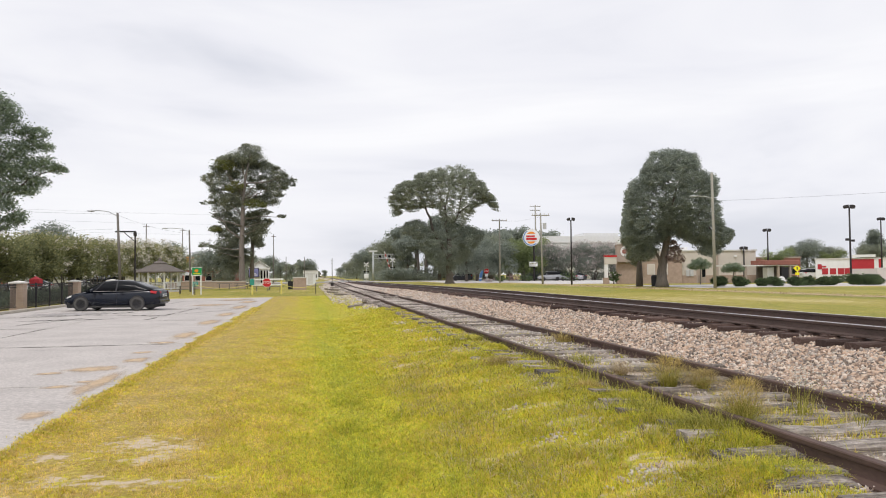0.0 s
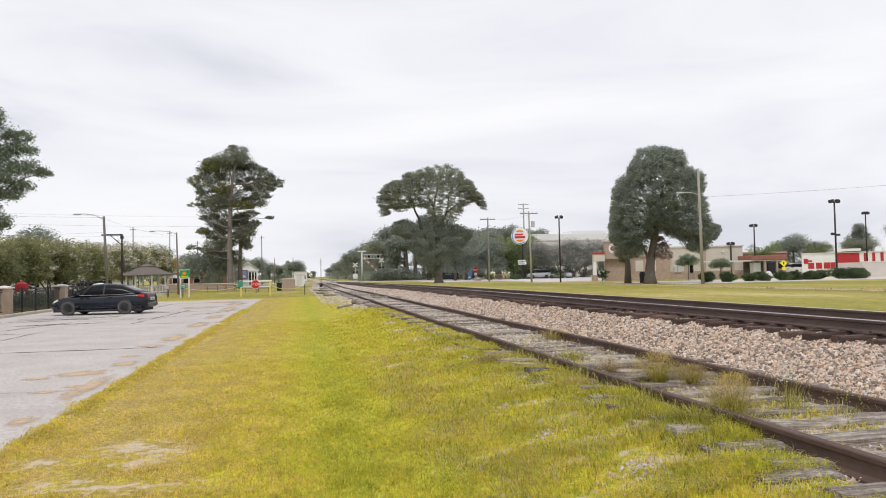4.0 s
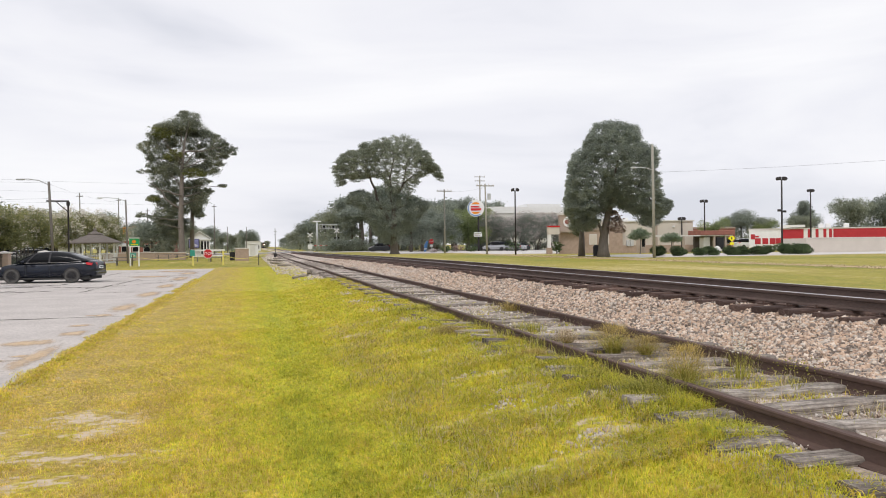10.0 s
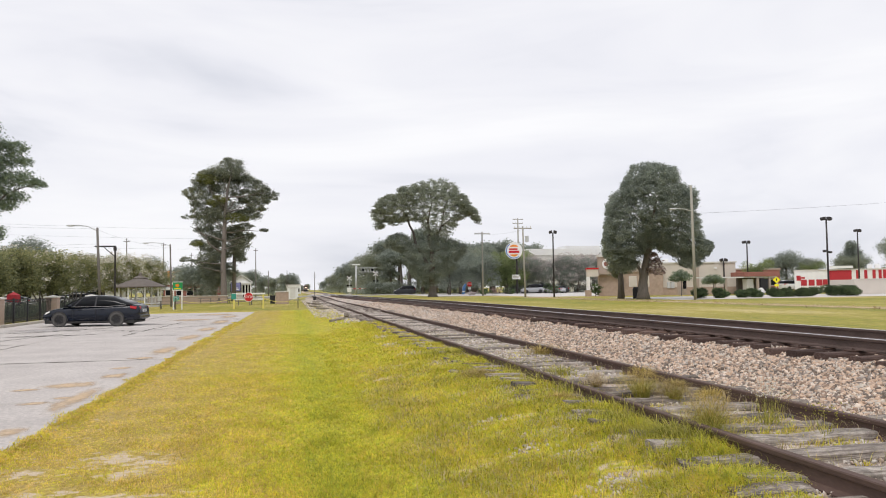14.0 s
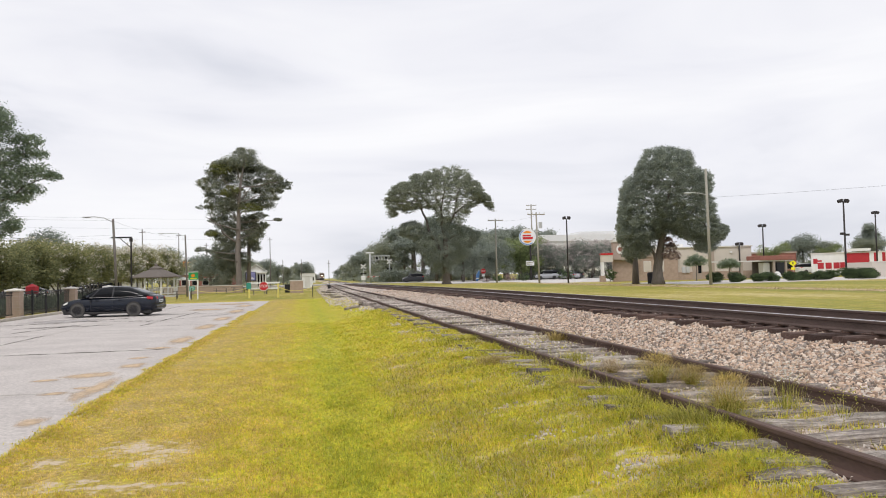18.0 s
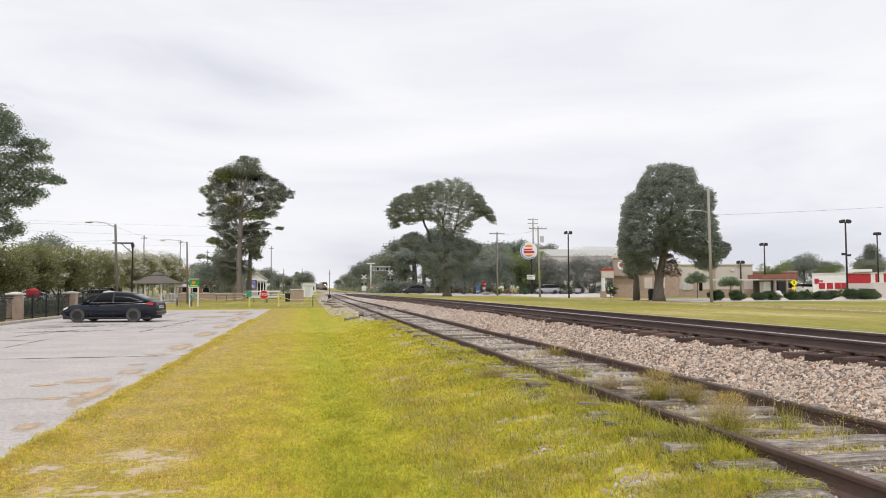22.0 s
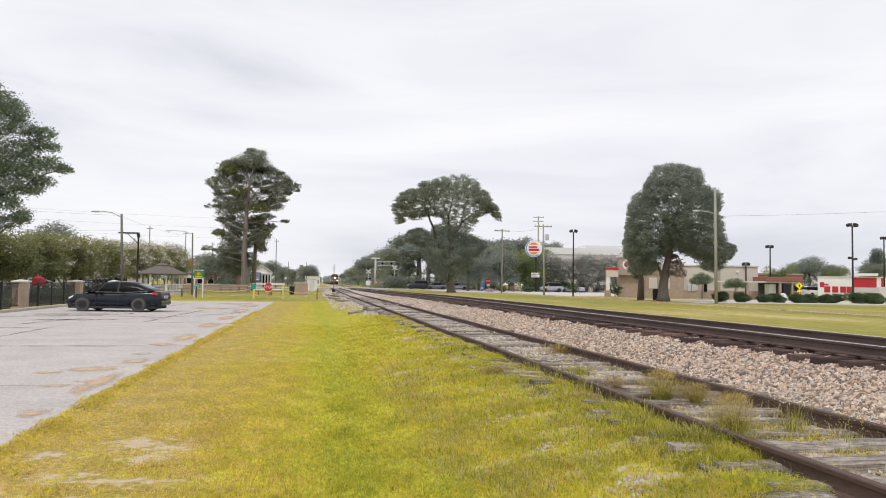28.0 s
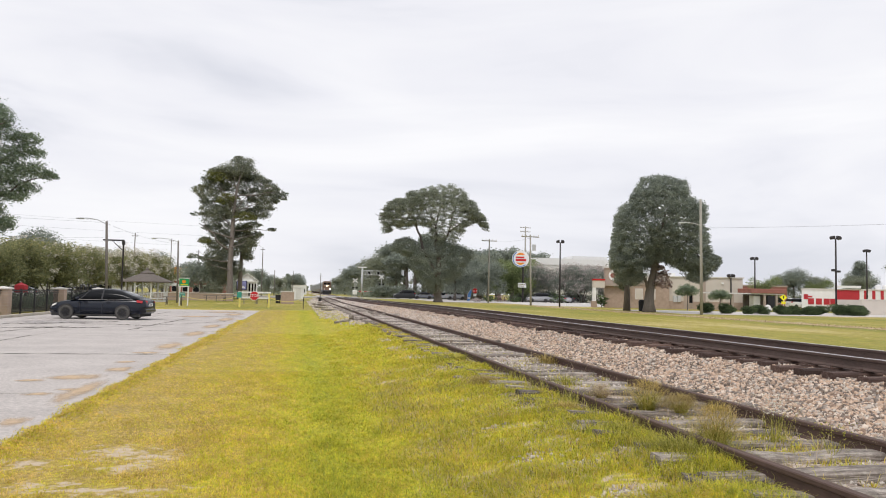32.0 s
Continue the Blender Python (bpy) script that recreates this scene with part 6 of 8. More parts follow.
# treeline behind the spreading tree, up the line to the crossing and beyond
for kind, x, y, s in (("tall", 26, 200, 1.18), ("flat", 29.5, 190, 1.5), ("tall", 31, 178, 1.19), ("flat", 26.0, 180, 1.25), ("flat", 29, 205, 1.68), ("tall", 34.5, 186, 1.24), ("flat", 33, 172, 1.45), ("flat", 37, 176, 1.35), ("oak", 22.5, 235, 1.2),
                      ("round", 19.5, 262, 1.14), ("oak", 24.5, 220, 1.35), ("oak", 17, 330, 0.81), ("oak", 12, 600, 0.67), ("round", 34, 150, 0.95), ("oak", 38, 160, 1.2), ("flat", 41, 168, 1.23), ("round", 43.5, 176, 1.21), ("light", 41.5, 142, 1.05),
                      ("light", 45.5, 150, 1), ("light", 47.5, 158, 1.08), ("flat", 50, 185, 1.38), ("round", 52, 190, 1.32), ("round", 30, 142, 0.85), ("round", 35.8, 139, 0.8), ("flat", 64, 205, 1.45), ("round", 40, 200, 1.6), ("tall", 36, 215, 1.4),
                      ("round", 46, 210, 1.4), ("round", -1.2, 290, 0.86), ("oak", -2.6, 296, 0.8), ("round", 0.4, 300, 0.72), ("oak", -12, 300, 0.5), ("round", -14, 260, 0.84), ("round", -11, 200, 0.7), ("oak", -5, 205, 0.54), ("round", -8.5, 230, 0.62), ("oak", -13.5, 190, 0.7),
                      ("round", -16.5, 150, 0.67), ("oak", -20, 148, 0.68), ("round", -13.6, 140, 0.63), ("oak", -17, 235, 0.9), ("tall", -5.5, 420, 0.78), ("round", 3, 700, 0.94), ("oak", 7, 640, 0.62), ("round", -24, 170, 0.75), ("oak", -27, 160, 0.7),
                      ("round", -32, 175, 1), ("oak", -40, 160, 1.1), ("round", -48, 150, 1.2), ("oak", -58, 140, 1.2), ("round", -70, 130, 1.4), ("oak", -36, 120, 0.68), ("round", 91, 131, 0.66), ("light", 99, 128, 0.62), ("oak", 106, 126, 0.75),
                      ("tall", 108, 128, 0.75), ("oak", 114, 122, 1.05), ("round", 121, 121, 1.1), ("oak", 131, 122, 1.2), ("light", 80, 117, 0.6), ("oak", 128, 108, 0.9), ("round", 143, 118, 1.3), ("round", 155, 110, 1.4), ("flat", 70, 230, 1.4),
                      ("flat", 76, 235, 1.3), ("round", 66, 150, 0.8), ("oak", 72, 160, 0.8), ("round", 80, 170, 0.8), ("oak", 90, 175, 0.9), ("oak", -12, 300, 0.5), ("oak", -3.0, 305, 0.80), ("round", 17.2, 420, 0.75), ("oak", 18.5, 300, 0.95),
                      ("round", 20.5, 285, 1), ("oak", 101, 131, 0.70), ("round", 95, 130, 0.80), ("round", 111, 131, 0.8), ("flat", 65, 222, 1.55)):
    plant(kind, x, y, s, s * DICE.uniform(0.92, 1.08))
far_wood = []
for k in range(260):
    x = DICE.uniform(-420, 520)
    y = DICE.uniform(430, 620)
    if -4 < x - 0.012 * y < 14:
        continue
    h = DICE.uniform(4, 9)
    far_wood.append((x, y, h * 0.6, DICE.uniform(5, 9), 5, h * 0.7))
tagged(new("far_woods", leaf_mesh("far_woods", far_wood, 16000, 0.9, LEAF_OAK, loose=0.3)), "low dark woods along the horizon", "woods", kind="stuff")


far_scrub = []
for k in range(150):
    y = DICE.uniform(172, 420)
    x = DICE.uniform(-30, -2 + 0.004 * y) if k % 5 < 3 else DICE.uniform(15.5, 24 + 0.02 * y)
    far_scrub.append((x, y, DICE.uniform(0.4, 1.6), DICE.uniform(1.5, 3.5), 1.6, DICE.uniform(0.7, 1.5)))
tagged(new("far_scrub", leaf_mesh("far_scrub", far_scrub, 30000, 0.22, LEAF_DARK, loose=0.3)), "dark scrub along the line beyond the street", "scrub", kind="stuff")

under = []
for k in range(70):
    x = DICE.uniform(17.5, 46)
    under.append((x, 176 + (x - 17) * DICE.uniform(0.1, 0.9), DICE.uniform(0.6, 2.2), DICE.uniform(1.2, 2.4), 1.2, DICE.uniform(0.8, 1.6)))
tagged(new("undergrowth", leaf_mesh("undergrowth", under, 24000, 0.16, LEAF_DARK, loose=0.34)), "dark scrub under the trees by the crossing", "scrub", kind="stuff")


behind = []
for k in range(60):
    behind.append((DICE.uniform(43, 68), DICE.uniform(147.5, 149.5), DICE.uniform(0.6, 3.0), DICE.uniform(0.8, 1.6), 0.9, DICE.uniform(0.6, 1.2)))
tagged(new("hedge_mass", leaf_mesh("hedge_mass", behind, 14000, 0.15, LEAF_DARK, loose=0.3)), "dark overgrown hedge behind the forecourt cars", "hedge", kind="stuff")


# invented low shrubs that stand in for the dark shade behind the fence
border = []
for k in range(110):
    y = DICE.uniform(22, 84)
    border.append((-16.6 - 0.035 * (y - 22) + DICE.uniform(-0.8, 0.5), y, DICE.uniform(0.25, 0.7), DICE.uniform(0.4, 0.8), DICE.uniform(0.5, 1.0), DICE.uniform(0.25, 0.5)))
tagged(new("shrub_border", leaf_mesh("shrub_border", border, 26000, 0.07, LEAF_LEFT, loose=0.22)), "low shrubs added in place of the shade under the park trees", "shrubs", kind="stuff")


def bush(name, label, x, y, z, rx, rz, n, material, group, size=0.07, square=False):
    t = thing(name, label, "bush", facing(x, y, z), group)
    if square:
        ls = [(rx * (k - 2) / 2.6, 0, rz * q, rx * 0.33, rx * 0.3, rz * 0.42) for k in range(5) for q in (0.45, 1.25)]
    else:
        ls = [(DICE.uniform(-0.4, 0.4) * rx, DICE.uniform(-0.3, 0.3) * rx, rz * DICE.uniform(0.55, 1.3), rx * 0.62, rx * 0.55, rz * 0.65) for _ in range(7)]
    part("stem", Shape().tube([(0, 0, -0.1), (0, 0, rz * 0.9)], [0.06, 0.03], 6), BARK, t)
    part("leaves", leaf_mesh("leaves", ls, n, size, material, loose=0.13, inner=0.5), None, t)
    return t


for x, y, rx, rz in ((37.45, 64, 1.0, 0.56), (39.88, 64, 0.9, 0.52), (42.2, 64, 0.8, 0.46), (43.5, 64.2, 0.85, 0.48), (45.7, 64, 0.9, 0.5), (47.1, 64.3, 0.85, 0.48), (48.4, 64, 0.9, 0.48), (49.8, 64.2, 0.9, 0.5), (51.7, 64, 1.0, 0.58), (53.0, 63.8, 1.1, 0.6), (54.1, 64, 0.9, 0.58)):
    bush("hedge_bush", "clipped dark-green rounded hedge bush", x, y, 0.27, rx, rz, 11000, HEDGE, "clipped bushes", 0.045)
for x, y, rx, rz, ml in ((37.39, 88, 1.0, 0.95, HEDGE), (36.4, 132, 1.5, 0.7, LEAF_BROWN), (34, 130, 1.4, 0.7, HEDGE), (39, 132, 1.6, 0.9, HEDGE), (47, 131, 1.7, 1.0, HEDGE), (31.2, 128, 1.2, 0.4, PINKBLOSSOM)):
    bush("shrub", "loose shrub in a planting bed", x, y, 0.27, rx, rz, 900, ml, "shrubs", 0.1)
for x, y, h in ((43.54, 78, 3.0), (48.79, 80, 2.4)):
    t = thing("small_tree", "small ornamental tree by the restaurant wall", "tree", facing(x, y, 0.27), "ornamental trees")
    part("trunk", Shape().tube([(0, 0, -0.1), (0.05, 0, h * 0.7)], [0.07, 0.04], 7), BARK, t)
    part("crown", leaf_mesh("crown", [(0, 0, h * 0.85, 0.8, 0.8, 0.4), (0.5, 0, h * 0.72, 0.75, 0.8, 0.35), (-0.55, 0, h * 0.7, 0.7, 0.8, 0.35)], 4200, 0.07, LEAF_LEFT, loose=0.24), None, t)


# ---- things by the car park ----


def words(text, size, material, parent, m, name="lettering"):
    c = bpy.data.curves.new(name, "FONT")
    c.body, c.size, c.align_x, c.align_y, c.extrude = text, size, "CENTER", "CENTER", 0.004
    tmp = new(name, c)
    bpy.context.view_layer.update()
    me = bpy.data.meshes.new_from_object(tmp.evaluated_get(bpy.context.evaluated_depsgraph_get()))
    bpy.data.objects.remove(tmp)
    me.materials.clear()
    me.materials.append(material)
    ob = new(name, me)
    ob.parent = parent
    ob.matrix_basis = m
    return ob


def loft(stations, ring):
    """A skin through cross-sections: ring(station) gives the same number of points for each."""
    rows = [ring(s) for s in stations]
    n = len(rows[0])
    fs = []
    for k in range(len(rows) - 1):
        for i in range(n):
            fs.append((k * n + i, k * n + (i + 1) % n, (k + 1) * n + (i + 1) % n, (k + 1) * n + i))
    fs += [tuple(range(n)), tuple((len(rows) - 1) * n + i for i in range(n))]
    return Shape().add([p for r in rows for p in r], fs)


def vehicle(name, label, m, paint, suv=False, group="", rim=DARKRIM, tread=TYRE):
    """A car with its nose along local x, its tyres on local z 0."""
    v = thing(name, label, "car", m, group)
    up = 0.22 if suv else 0.0
    st = [(-2.33, 0.36, 0.90 + up, 0.70), (-2.26, 0.30, 0.99 + up, 0.83), (-2.05, 0.26, 1.03 + up, 0.885), (-1.7, 0.24, 1.04 + up, 0.905), (-1.35, 0.22, 1.02 + up, 0.915), (-0.6, 0.2, 0.98 + up, 0.915),
          (0.3, 0.2, 0.955 + up, 0.915), (0.95, 0.2, 0.945 + up, 0.91), (1.35, 0.22, 0.91 + up, 0.905), (1.75, 0.24, 0.85 + up, 0.875), (2.05, 0.26, 0.76 + up * 0.9, 0.80), (2.25, 0.30, 0.66 + up * 0.7, 0.68), (2.33, 0.36, 0.56 + up * 0.6, 0.56)]

    def ring(s):
        x, zb, zt, w = s
        h = zt - zb
        return [(x, y * w, zb + h * q) for y, q in ((-0.86, 0), (-0.97, 0.12), (-1.0, 0.38), (-0.985, 0.62), (-0.945, 0.82), (-0.86, 0.94), (-0.6, 0.99), (0, 1.0), (0.6, 0.99), (0.86, 0.94), (0.945, 0.82), (0.985, 0.62), (1.0, 0.38), (0.97, 0.12), (0.86, 0))]
    part("body", loft(st, ring), paint, v, smooth=True)
    if suv:
        cab = [(-2.2, 1.1 + up, 0.77), (-2.05, 1.45 + up, 0.66), (-1.75, 1.56 + up, 0.62), (-0.5, 1.60 + up, 0.61), (0.35, 1.55 + up, 0.60), (0.62, 1.46 + up, 0.63), (1.2, 0.95 + up, 0.76)]
    else:
        cab = [(-2.0, 1.03, 0.70), (-1.62, 1.17, 0.68), (-1.1, 1.38, 0.60), (-0.6, 1.455, 0.575), (-0.05, 1.47, 0.57), (0.42, 1.425, 0.575), (0.75, 1.28, 0.63), (1.3, 0.945, 0.74)]
    base = lambda x: 0.93 + up + (0.06 if x < -1 else 0.0)

    def cring(s):
        x, zt, w = s
        zb = base(x)
        h = max(zt - zb, 0.02)
        wb = 0.83
        return [(x, y, z) for y, z in ((-wb, zb), (-(wb + (w - wb) * 0.55), zb + h * 0.55), (-w, zb + h * 0.93), (-w * 0.6, zt), (0, zt + 0.012), (w * 0.6, zt), (w, zb + h * 0.93), (wb + (w - wb) * 0.55, zb + h * 0.55), (wb, zb))]
    part("cabin_glass", loft(cab, cring), GLASS, v, "dark tinted glass", smooth=True)
    inner = cab[1:-1] if suv else cab[2:-2]

    def rring(s):
        x, zt, w = s
        return [(x, y, z) for y, z in ((-w * 1.02, zt - 0.06), (-w * 0.62, zt + 0.008), (0, zt + 0.02), (w * 0.62, zt + 0.008), (w * 1.02, zt - 0.06), (0, zt - 0.05))]
    part("roof", loft(inner, rring), paint, v, smooth=True)
    for sgn in (-1, 1):
        top = inner[len(inner) // 2][1]
        for x0, x1, lean in ((-0.32, -0.24, 0.0), (0.74, 0.80, -0.42)):
            zb = base(x0)
            part("pillar", Shape().add([(x0, sgn * 0.842, zb), (x1, sgn * 0.842, zb), (x1 + lean, sgn * 0.60, top - 0.05), (x0 + lean, sgn * 0.60, top - 0.05)], [(0, 1, 2, 3)]), IRON, v)
        part("window_trim", Shape().tube([(-1.75, sgn * 0.845, base(-2) + 0.01), (-0.9, sgn * 0.85, base(0) + 0.02), (0.9, sgn * 0.85, base(0) + 0.015)], 0.014, 5), CHROME, v, "thin chrome strip")
        part("mirror", Shape().blob((0.82, sgn * 1.0, 1.0 + up), (0.09, 0.1, 0.07)), paint, v, smooth=True)
        for x in (-1.33, 1.37):
            part("wheel_arch", Shape().disc((x, sgn * 0.905, 0.36), 0.375, 0.03, "y", 22), TYRE, v)
        part("sill", Shape().box(-0.95, sgn * 0.9 - 0.03, 0.19, 0.98, sgn * 0.9 + 0.03, 0.25), TYRE, v)
        for x in (-0.35, 0.72):
            part("door_gap", Shape().box(x, sgn * 0.917 - 0.004, 0.28, x + 0.012, sgn * 0.917 + 0.003, 0.82), TYRE, v)
        for x in (-0.62, 0.45):
            part("door_handle", Shape().box(x - 0.09, sgn * 0.915 - 0.02, 0.82 + up, x + 0.09, sgn * 0.915 + 0.02, 0.85 + up), paint, v)
        part("tail_light", loft([(-2.345, 0.80 + up, 0.52), (-2.2, 0.80 + up, 0.86), (-1.98, 0.84 + up, 0.915)], lambda s: [(s[0], sgn * (s[2] - 0.03), s[1]), (s[0], sgn * (s[2] + 0.006), s[1] + 0.02), (s[0] + 0.01, sgn * (s[2] - 0.01), s[1] + 0.13), (s[0], sgn * (s[2] - 0.05), s[1] + 0.13)]), TAIL, v, "red tail light")
        part("headlight", loft([(2.3, 0.58 + up * 0.7, 0.5), (2.05, 0.66 + up * 0.9, 0.80), (1.85, 0.74 + up, 0.86)], lambda s: [(s[0] + 0.01, sgn * (s[2] - 0.03), s[1] - 0.06), (s[0] + 0.02, sgn * (s[2] + 0.01), s[1] - 0.05), (s[0], sgn * s[2], s[1] + 0.03), (s[0], sgn * (s[2] - 0.05), s[1] + 0.03)]), LAMPGLASS, v, "clear headlight")
        for x in (-1.33, 1.37):
            w = part("wheel", Shape().disc((0, 0, 0), 0.20, 0.19, "y", 18), TYRE, v, m=pose(x, sgn * 0.83, 0.335))
            tyre = Shape()
            prof = [(-0.1, 0.2), (-0.11, 0.28), (-0.085, 0.33), (0.085, 0.33), (0.11, 0.28), (0.1, 0.2)]
            n = 26
            tyre.add([(math.cos(2 * math.pi * k / n) * r, y, math.sin(2 * math.pi * k / n) * r) for k in range(n) for y, r in prof],
                     [(k * 6 + i, k * 6 + (i + 1) % 6, ((k + 1) % n) * 6 + (i + 1) % 6, ((k + 1) % n) * 6 + i) for k in range(n) for i in range(6)])
            part("tyre", tyre, tread, w, smooth=False)
            rm = Shape()
            for k in range(5):
                a = 2 * math.pi * k / 5 + 0.3
                rm.box(-0.028, -0.012, 0.02, 0.028, 0.012, 0.23, pose(0, sgn * 0.105, 0, 0, math.degrees(a), 0))
            rm.disc((0, sgn * 0.105, 0), 0.055, 0.03, "y", 12)
            n = 26
            rm.add([(math.cos(2 * math.pi * k / n) * r, sgn * y, math.sin(2 * math.pi * k / n) * r) for k in range(n) for y, r in ((0.095, 0.215), (0.112, 0.235), (0.095, 0.245))],
                   [(k * 3 + i, k * 3 + i + 1, ((k + 1) % n) * 3 + i + 1, ((k + 1) % n) * 3 + i) for k in range(n) for i in range(2)])
            part("rim", rm, rim, w, "dark alloy rim")
    part("underbody", Shape().box(-2.1, -0.8, 0.15, 2.1, 0.8, 0.4), TYRE, v)
    part("rear_plate", Shape().box(-2.36, -0.26, 0.66 + up, -2.335, 0.26, 0.79 + up), WHITE, v, "pale number plate")
    part("plate_bar", Shape().box(-2.366, -0.2, 0.70 + up, -2.359, 0.2, 0.75 + up), IRON, v)
    part("rear_bumper", Shape().box(-2.37, -0.7, 0.36, -2.25, 0.7, 0.52, bevel=0.04), paint, v)
    part("grille", Shape().box(2.3, -0.4, 0.4, 2.345, 0.4, 0.55, bevel=0.02), TYRE, v)
    return v


vehicle("black_sedan", "glossy black four-door sedan parked at the kerb", pose(-9.4, 39.4, 0.014, 0, 0, 171), BLACKCAR, tread=DUSTYTYRE)


def fence_bay(y0, y1):
    f = thing("iron_fence", "black iron picket fence between brick piers", "fence", pose(-14.55, y0, 0.05), "fence panels")
    ln = y1 - y0
    for z in (0.12, 1.1, 1.22):
        part("rail", Shape().box(-0.02, 0, z, 0.02, ln, z + 0.04), IRON, f)
    for k in range(1, 4):
        part("post", Shape().box(-0.04, ln * k / 4 - 0.04, -0.1, 0.04, ln * k / 4 + 0.04, 1.34), IRON, f)
    s = Shape()
    n = int(ln / 0.115)
    for k in range(1, n):
        s.box(-0.009, k * ln / n - 0.009, 0.1, 0.009, k * ln / n + 0.009, 1.3)
    tagged(part("picket_infill", s, IRON, f), kind="stuff")
    return f


def pier(y):
    p = thing("brick_pier", "tan brick fence pier with a pale cast cap", "pier", pose(-14.55, y, 0.0), "fence piers")
    part("shaft", Shape().box(-0.3, -0.3, -0.1, 0.3, 0.3, 1.36), BRICKTAN, p)
    s = Shape()
    for k in range(9):
        s.box(-0.306, -0.306, 0.12 + k * 0.14, 0.306, 0.306, 0.128 + k * 0.14)
    part("mortar_joints", s, MORTAR, p)
    part("plinth", Shape().box(-0.34, -0.34, -0.1, 0.34, 0.34, 0.1, bevel=0.02), BRICKTAN, p)
    cap = part("cap", Shape().box(-0.37, -0.37, 1.36, 0.37, 0.37, 1.44, bevel=0.02).add([(-0.33, -0.33, 1.44), (0.33, -0.33, 1.44), (0.33, 0.33, 1.44), (-0.33, 0.33, 1.44), (0, 0, 1.52)], [(0, 1, 4), (1, 2, 4), (2, 3, 4), (3, 0, 4)]), CAP, p)
    return p


PIERS = [5, 14, 23, 32, 41.2, 50.4, 59.5]
for y in PIERS:
    pier(y)
for a, b in zip(PIERS, PIERS[1:]):
    fence_bay(a + 0.32, b - 0.32)


def pole(name, label, x, y, z, h, r0, r1, material, lean=(0, 0)):
    p = thing(name, label, "pole", pose(x, y, z))
    part("shaft", Shape().tube([(0, 0, -0.3), (lean[0] * 0.5, lean[1] * 0.5, h / 2), (lean[0], lean[1], h)], [r0, (r0 + r1) / 2, r1], 10), material, p, smooth=True)
    return p


def arm_lamp(p, top, dx, dz, ln=None):
    a = [(top[0], 0, top[2]), (top[0] + dx * 0.35, 0, top[2] + dz * 0.8), (top[0] + dx * 0.7, 0, top[2] + dz), (top[0] + dx, 0, top[2] + dz)]
    part("lamp_arm", Shape().tube(a, 0.035, 6), ALU, p)
    part("lamp_head", Shape().blob((a[-1][0], 0, a[-1][2] - 0.03), (0.34, 0.14, 0.08)), ALU, p, smooth=True)


p = pole("street_lamp", "timber pole with a curved street-lamp arm", -15.0, 64, 0, 6.85, 0.12, 0.09, WOODPOLE, (-0.28, 0))
arm_lamp(p, (-0.28, 0, 6.6), -2.0, 0.45)
p = pole("street_lamp", "timber pole with a curved street-lamp arm", -12.75, 85, 0, 6.75, 0.11, 0.08, WOODPOLE, (-0.15, 0))
arm_lamp(p, (-0.15, 0, 6.6), -2.5, 0.35)
p = thing("banner_frame", "dark steel pole with a braced cross arm", "pole", pose(-14.35, 66, 0))
part("post", Shape().tube([(0, 0, -0.2), (0, 0, 5.5)], 0.07, 8), DARKPOLE, p)
part("arm", Shape().box(-1.6, -0.05, 5.4, 0.06, 0.05, 5.52), DARKPOLE, p)
part("brace", Shape().tube([(-0.9, 0, 5.42), (-0.02, 0, 4.6)], 0.035, 6), DARKPOLE, p)
part("lantern", Shape().box(-0.12, -0.12, 5.1, 0.12, 0.12, 5.4, bevel=0.03), DARKPOLE, p)


def wire(a, b, sag, r=0.006):
    n = 14
    pts = [(a[0] + (b[0] - a[0]) * k / n, a[1] + (b[1] - a[1]) * k / n, a[2] + (b[2] - a[2]) * k / n - sag * 4 * (k / n) * (1 - k / n)) for k in range(n + 1)]
    w = Shape().tube(pts, r, 5)
    ob = part("overhead_wire", w, CABLE)
    return tagged(ob, "thin dark overhead wire between poles", "wire", "overhead wires")


wire((-55, 60, 9.0), (-15.3, 64, 6.75), 0.5)
wire((-55, 60, 8.0), (-15.3, 64, 5.55), 1.1)
wire((-60, 66, 9.4), (-8.5, 124, 11.5), 0.6, 0.007)
wire((-60, 66, 8.4), (-8.5, 124, 10.0), 0.6, 0.007)
wire((-60, 66, 7.3), (-8.5, 124, 8.3), 0.5, 0.007)
wire((-15.3, 64, 6.7), (-12.9, 85, 6.4), 0.3)
for x, y, h in ((-24.5, 120, 9.8), (-24.0, 150, 11.0), (-7.0, 152, 10.0), (-1.2, 190, 6.5), (-20.2, 160, 9.5), (-5.1, 170, 6.0)):
    p = pole("utility_pole", "slim grey utility pole in the distance", x, y, 0, h, 0.11, 0.07, WOODPOLE)
    if x < -6.5:
        part("crossarm", Shape().box(-0.45, -0.05, h - 0.5, 0.45, 0.05, h - 0.4), WOODPOLE, p)

# gazebo: eight posts, railings, a two-tier hipped roof
gz = thing("gazebo", "white-posted gazebo with a brown two-tier shingle roof", "gazebo", pose(-16.5, 88, 0.05) @ Matrix.Diagonal((1.0, 1.0, 1.04, 1)))
oct_ = [(math.cos(math.pi / 8 + k * math.pi / 4), math.sin(math.pi / 8 + k * math.pi / 4)) for k in range(8)]
part("floor", Shape().prism([(x * 2.35, y * 2.35) for x, y in oct_], -0.1, 0.12, "z"), OFFWHITE, gz)
for x, y in oct_:
    part("post", Shape().box(x * 2.2 - 0.075, y * 2.2 - 0.075, 0.1, x * 2.2 + 0.075, y * 2.2 + 0.075, 2.15), WHITE, gz)
